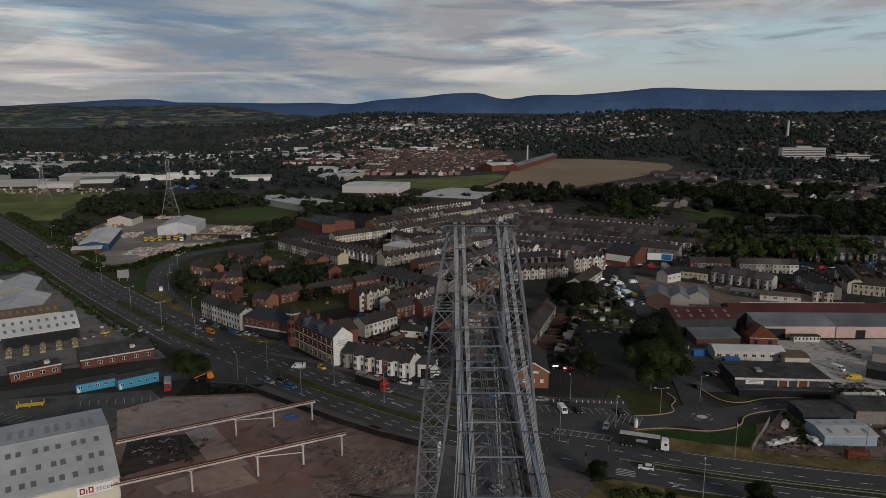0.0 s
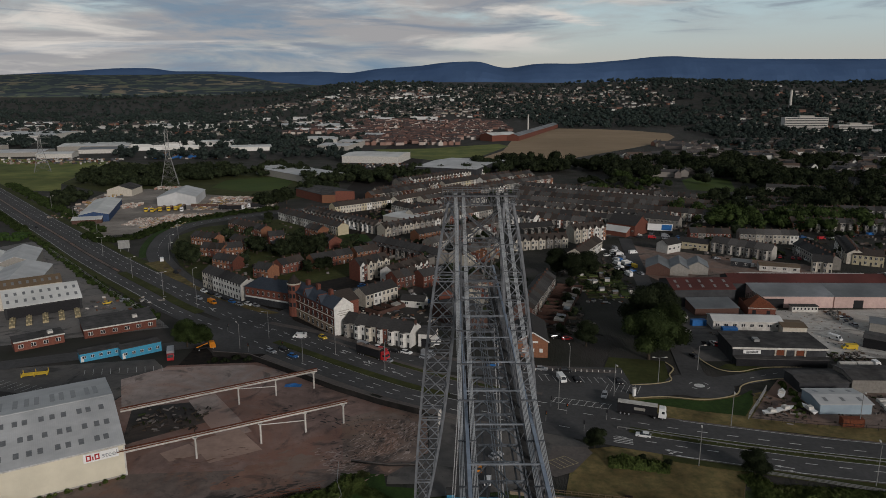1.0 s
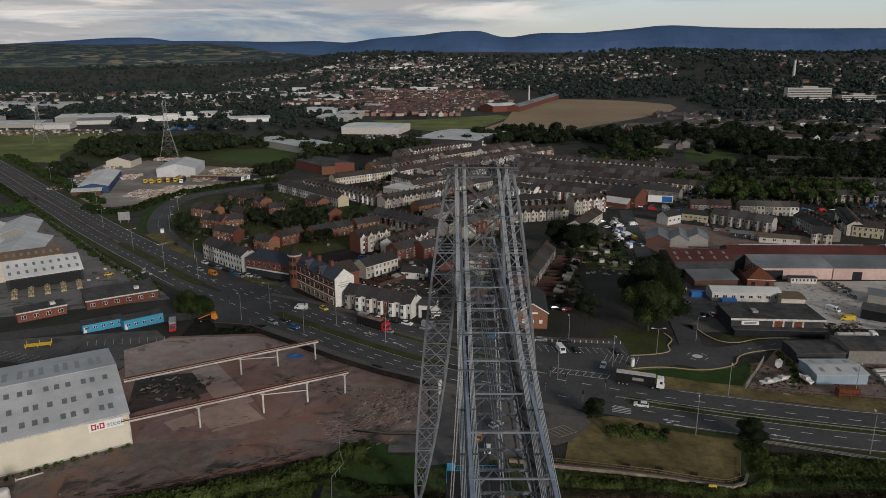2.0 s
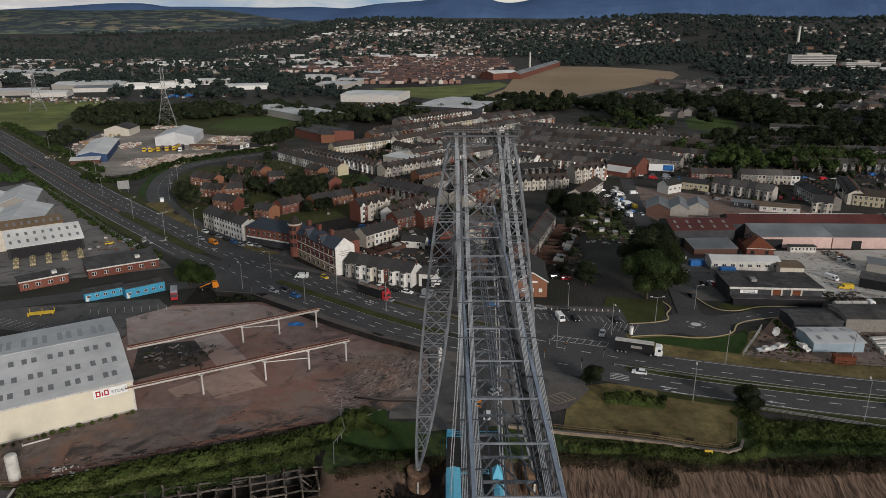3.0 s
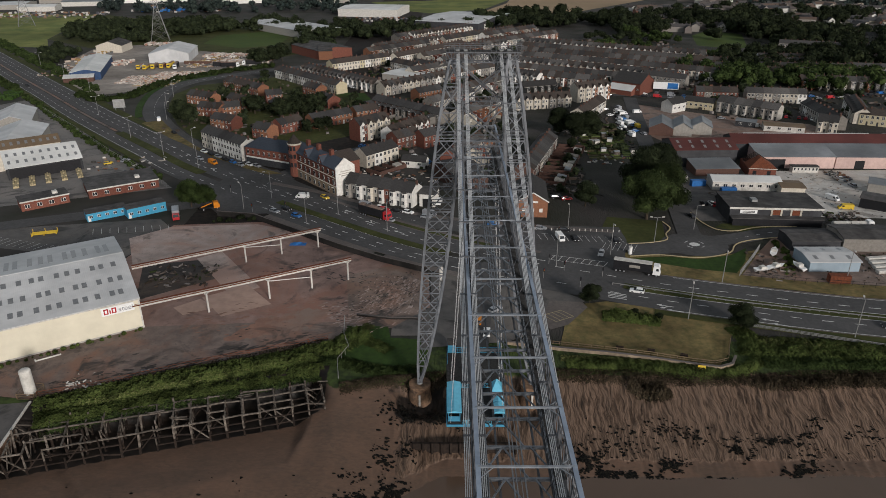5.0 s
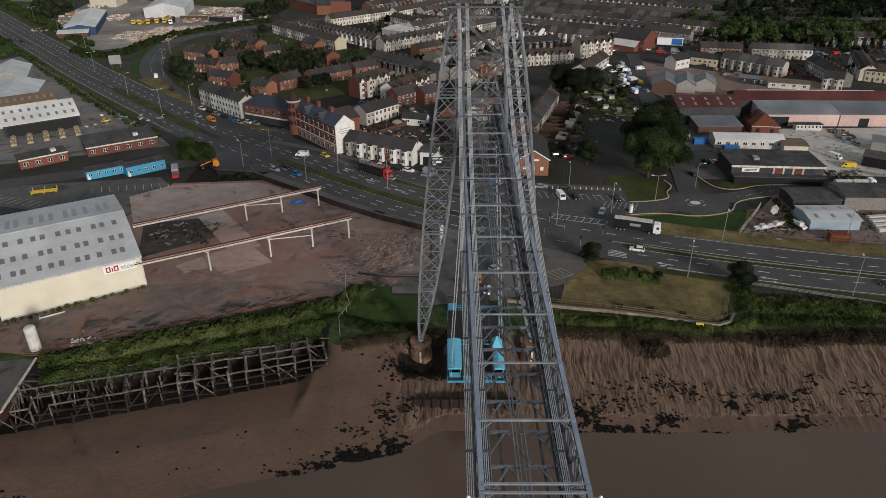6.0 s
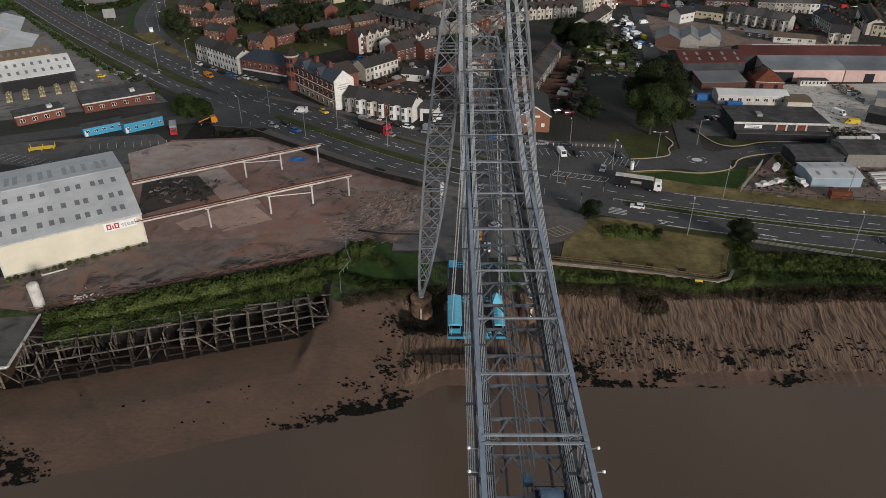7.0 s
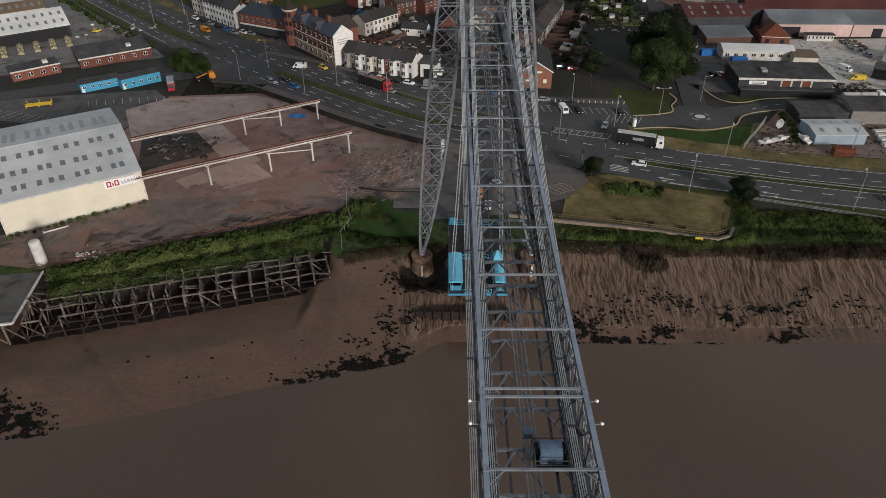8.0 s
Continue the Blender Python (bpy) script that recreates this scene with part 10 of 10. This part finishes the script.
for x, y, a, mt in ((105, 271, 5, "blue"), (114, 261.5, 0, "blue"), (99, 276, 0, "dirtywhite"), (118, 183.5, -5, "rust"), (129, 213.5, 0, "red")):
    o = thing("container", {"blue": "blue steel skip container by the works", "dirtywhite": "white steel container in the yard", "rust": "rusty red skip in the compound", "red": "dark red container by the sheds"}[mt], "container", pose(x, y, 0.03, 0, 0, a), "containers")
    part("body", M().box(-3, 3, -1.2, 1.2, 0.1, 2.5), mt, o)
    for k in range(7):
        part("rib", M().box(-2.9 + k * 0.95, -2.75 + k * 0.95, -1.27, -1.2, 0.2, 2.4), mt, o)
    part("skid", M().box(-2.9, 2.9, -1.0, 1.0, 0, 0.1), "black", o)
BOAT = []
for x, y, a in ((107, 203, 60), (110, 192, 100), (103, 192, 20), (119, 197, 95), (98, 190, 10)):
    if BOAT:
        copy_thing(BOAT[0], pose(x, y, 0.03, 0, 0, a))
        continue
    o = thing("boat", "white laid-up motor boat on chocks", "boat", pose(x, y, 0.03, 0, 0, a), "boats")
    hull = M().add([(-2.8, -1.0, 1.5), (1.2, -1.1, 1.55), (3.3, 0, 1.75), (1.2, 1.1, 1.55), (-2.8, 1.0, 1.5), (-2.6, 0, 0.5), (1.0, 0, 0.5), (2.4, 0, 0.8)],
                   [(0, 1, 6, 5), (1, 2, 7, 6), (2, 3, 6, 7), (3, 4, 5, 6), (4, 0, 5), (0, 4, 3, 2, 1)])
    part("hull", hull, "carwhite", o)
    part("cabin", M().prism([(-1.2, 1.5), (1.1, 1.55), (0.5, 2.3), (-1.0, 2.3)], "y", -0.8, 0.8), "dirtywhite", o)
    part("chock", M().box(-1.8, -1.5, -0.9, 0.9, 0, 0.9), "timber", o)
    part("chock", M().box(0.8, 1.1, -0.9, 0.9, 0, 0.9), "timber", o)
    BOAT.append(o)
STACK = []
for k in range(5):
    x, y = -178.5 + 5.0 * k, 272.5 + 3.4 * k
    if STACK:
        copy_thing(STACK[0], pose(x, y, 0.03, 0, 0, -60) @ Matrix.Scale(1, 4))
        continue
    o = thing("timber_stack", "stack of pale sawn timber in front of the store", "timber", pose(x, y, 0.03, 0, 0, -60), "timber stacks")
    for i in range(3):
        for j in range(3):
            part("timber_baulk", M().box(-6.5 + 4.3 * i, -2.4 + 4.3 * i, -1.1 + 0.75 * j, -0.42 + 0.75 * j, 0, 0.7 + 0.35 * ((i + j) % 2)), "kerb", o)
    STACK.append(o)
yr = thing("cable_rack", "yellow steel rack of tubes in the car park", "rack", pose(-139, 220, 0.03, 0, 0, 18))
for k in range(5):
    part("tube", M().beam((-4, -1.2 + 0.6 * k, 0.5), (4, -1.2 + 0.6 * k, 0.5), 0.22), "yellow", yr)
for x in (-3.8, 0, 3.8):
    part("stand", M().beam((x, -1.5, 0.2), (x, 1.5, 0.2), 0.3, 0.4).beam((x, -1.5, 0), (x, -1.5, 1.6), 0.16).beam((x, 1.5, 0), (x, 1.5, 1.6), 0.16), "yellow", yr)
tp = thing("tarpaulin", "crumpled bright blue tarpaulin on the ground", "tarpaulin", pose(-49, 211.5, 0.03))
rg = np.random.default_rng(3)
part("sheet", M().add([(1.1 * i - 3, 0.8 * j - 1.4, 0.05 + 0.75 * rg.random() * (0 < i < 5 and 0 < j < 3)) for j in range(4) for i in range(6)], [(6 * j + i, 6 * j + i + 1, 6 * j + i + 7, 6 * j + i + 6) for j in range(3) for i in range(5)]), "blue", tp)
pl = thing("fallen_post", "white painted post lying by the warehouse", "post", pose(-97.5, 142.5, 0.03, 0, 0, 33))
part("shaft", M().tube((-2.8, 0, 0.2), (2.8, 0, 0.2), 0.2, 0.2, 8), "dirtywhite", pl)
part("foot", M().box(-3.0, -2.7, -0.3, 0.3, 0, 0.6), "dirtywhite", pl)

PLOTS = speckled("garden_plots", [(0.055, 0.075, 0.022), (0.085, 0.070, 0.045), (0.035, 0.050, 0.018), (0.11, 0.10, 0.05), (0.06, 0.045, 0.033), (0.075, 0.095, 0.035)])


def allotments():
    """Rows of narrow beds with paths between, sheds and a few pale frames."""
    rg = random.Random(12)
    beds = M()
    for r in range(17):
        for c in range(4):
            x, y = 67.5 + 5.6 * c + 0.22 * r + rg.uniform(-0.5, 0.5), 309 + 3.7 * r + rg.uniform(-0.5, 0.5)
            if x > 92 or (r > 8 and c == 3 and rg.random() < 0.4):
                continue
            w, d = rg.uniform(3.6, 5.0), rg.uniform(0.9, 2.4)
            beds.box(x, x + w, y, y + d, 0.02, rg.uniform(0.25, 0.7))
    tagged(part("garden_beds", beds, PLOTS), "narrow planted beds of the allotments", "garden", kind="stuff")
    for k in range(9):
        x, y = rg.uniform(68, 90), rg.uniform(310, 370)
        o = thing("garden_shed", "small weathered shed on the allotments", "shed", pose(x, y, 0, 0, 0, rg.uniform(-20, 20)), "garden sheds")
        part("wall", M().box(-1.2, 1.2, -0.9, 0.9, 0, 1.9), rg.choice(("timber", "dirtywhite", "galv")), o)
        part("roof", M().prism([(-1.1, 1.85), (1.1, 1.85), (1.1, 1.95), (0, 2.5), (-1.1, 1.95)], "x", -1.35, 1.35), rg.choice(("flat", "greyroof", "galv")), o)


def back_yards(p, q, n, depth, seed):
    """Yard walls at right angles to a terrace, with an outhouse in most yards."""
    rg = random.Random(seed)
    a = along(p, q)
    o = thing("yard_walls", "brick back-yard walls and lean-to outhouses", "wall", a)
    L = math.dist(p, q)
    for k in range(n + 1):
        x = L * k / n
        part("wall_length", M().box(x - 0.12, x + 0.12, -depth, -0.4, 0, 1.8), "brick_d", o)
        if k < n and rg.random() < 0.75:
            d = rg.uniform(2.4, 4.2)
            h = M().prism([(-depth + 0.3, 0), (-depth + 0.3 + d, 0), (-depth + 0.3 + d, 2.6), (-depth + 0.3, 2.1)], "x", x + 0.3, x + rg.uniform(2.4, L / n - 0.3))
            part("outhouse", h, rg.choice(("dirtywhite", "brick_d", "grey", "greyroof", "pebble")), o)
    part("end_wall", M().box(0, L, -depth - 0.24, -depth, 0, 1.8), "brick_d", o)


allotments()
back_yards((37.1, 274.2), (55.5, 328.0), 11, 13, 1)
back_yards((-34.4, 289.5), (-21.5, 304.0), 4, 9, 2)
STACKS = []
for x, y, a in ((133, 189.5, 8), (133.6, 192.5, 8), (134.2, 195.5, 8), (134.8, 198.5, 8), (139, 181, 8), (139.6, 184, 8), (145, 188, 8), (145.6, 191, 8), (146.2, 194, 8)):
    if STACKS:
        copy_thing(STACKS[0], pose(x, y, 0.03, 0, 0, a))
        continue
    o = thing("wrapped_stack", "long white-wrapped stack of building boards in the compound", "stack", pose(x, y, 0.03, 0, 0, a), "wrapped stacks")
    part("wrapping", M().prism([(-0.9, 0.2), (0.9, 0.2), (0.95, 0.9), (0.7, 1.15), (-0.7, 1.15), (-0.95, 0.9)], "x", 0, 10.5), "dirtywhite", o)
    for k in range(4):
        part("bearer", M().box(0.8 + 2.9 * k, 1.1 + 2.9 * k, -0.9, 0.9, 0, 0.2), "timber", o)
    STACKS.append(o)

# ---- seaweed and stones on the mud ----


def clump_patch(areas, seed):
    rg = random.Random(seed)
    m = M()
    for cx, cy, sx, sy, n in areas:
        for _ in range(n * 6):
            x, y = cx + rg.gauss(0, sx * 0.9), cy + rg.gauss(0, sy * 0.9)
            if noise.noise((x * 0.5, y * 0.7, 21)) < -0.12:
                continue
            if y < water_edge(x) - 0.5 or y > bank_top(x) - 2:
                continue
            top = lambda u, v: max(land(u - 0.6, v), land(u, v), land(u + 0.6, v))
            z = top(x, y)
            r = rg.uniform(0.10, 0.24) * rg.choice((1, 1, 1.6))
            stretch = rg.uniform(0.9, 1.9)
            k = rg.randint(5, 7)
            ring_pts = []
            for i in range(k):
                a, rr = 2 * math.pi * i / k, r * rg.uniform(0.6, 1.2)
                px, py = x + rr * stretch * math.cos(a), y + rr * math.sin(a)
                ring_pts.append((px, py, top(px, py) + 0.04))
            m.add(ring_pts + [(x, y, z + 0.14 + r * 0.15)], [(i, (i + 1) % k, k) for i in range(k)])
    return tagged(part("seaweed", m, "weed"), "clumps of black seaweed and dark stone debris on the tidal mud", "seaweed", kind="stuff")


clump_patch([(29.5, 113.5, 2.2, 1.8, 75), (34, 111, 2.5, 0.8, 40), (40, 110, 3.0, 0.7, 75), (37, 118, 4, 2.2, 32), (48, 112.5, 2.0, 1.2, 45), (49, 122, 3.5, 1.6, 22), (55, 120, 2.5, 1.5, 14), (58, 109.5, 2, 0.5, 12), (64, 117, 1.2, 1.8, 34), (73, 119, 4, 0.8, 34), (79, 120, 2, 0.8, 16), (75, 111.5, 2.2, 0.9, 46), (84, 124, 1.2, 1, 12), (78, 115, 3, 2, 14), (93, 120.5, 3, 1.5, 14), (110, 116, 12, 3, 26),
            (-17, 102.6, 3.2, 1.0, 190), (-13, 103.8, 2.4, 1.2, 70), (-24, 100.2, 3.0, 0.5, 50), (-31, 98.3, 2.5, 0.4, 22), (-11, 105.5, 2.0, 1.6, 60), (-13, 114, 1.6, 2.4, 26), (-8.5, 115, 1.5, 1.5, 12), (-20, 108.5, 2.0, 0.8, 9), (-82, 87.0, 3.2, 1.8, 170), (-77, 84.5, 2.5, 0.6, 30), (-88, 91, 2, 1.5, 50), (-45, 104, 12, 4, 5)], 5)
# dark stone debris round the pier, drawn with the seaweed clumps
clump_patch([(-8, 126.5, 3.5, 2.2, 60), (1, 124.5, 3, 1.5, 30)], 9)
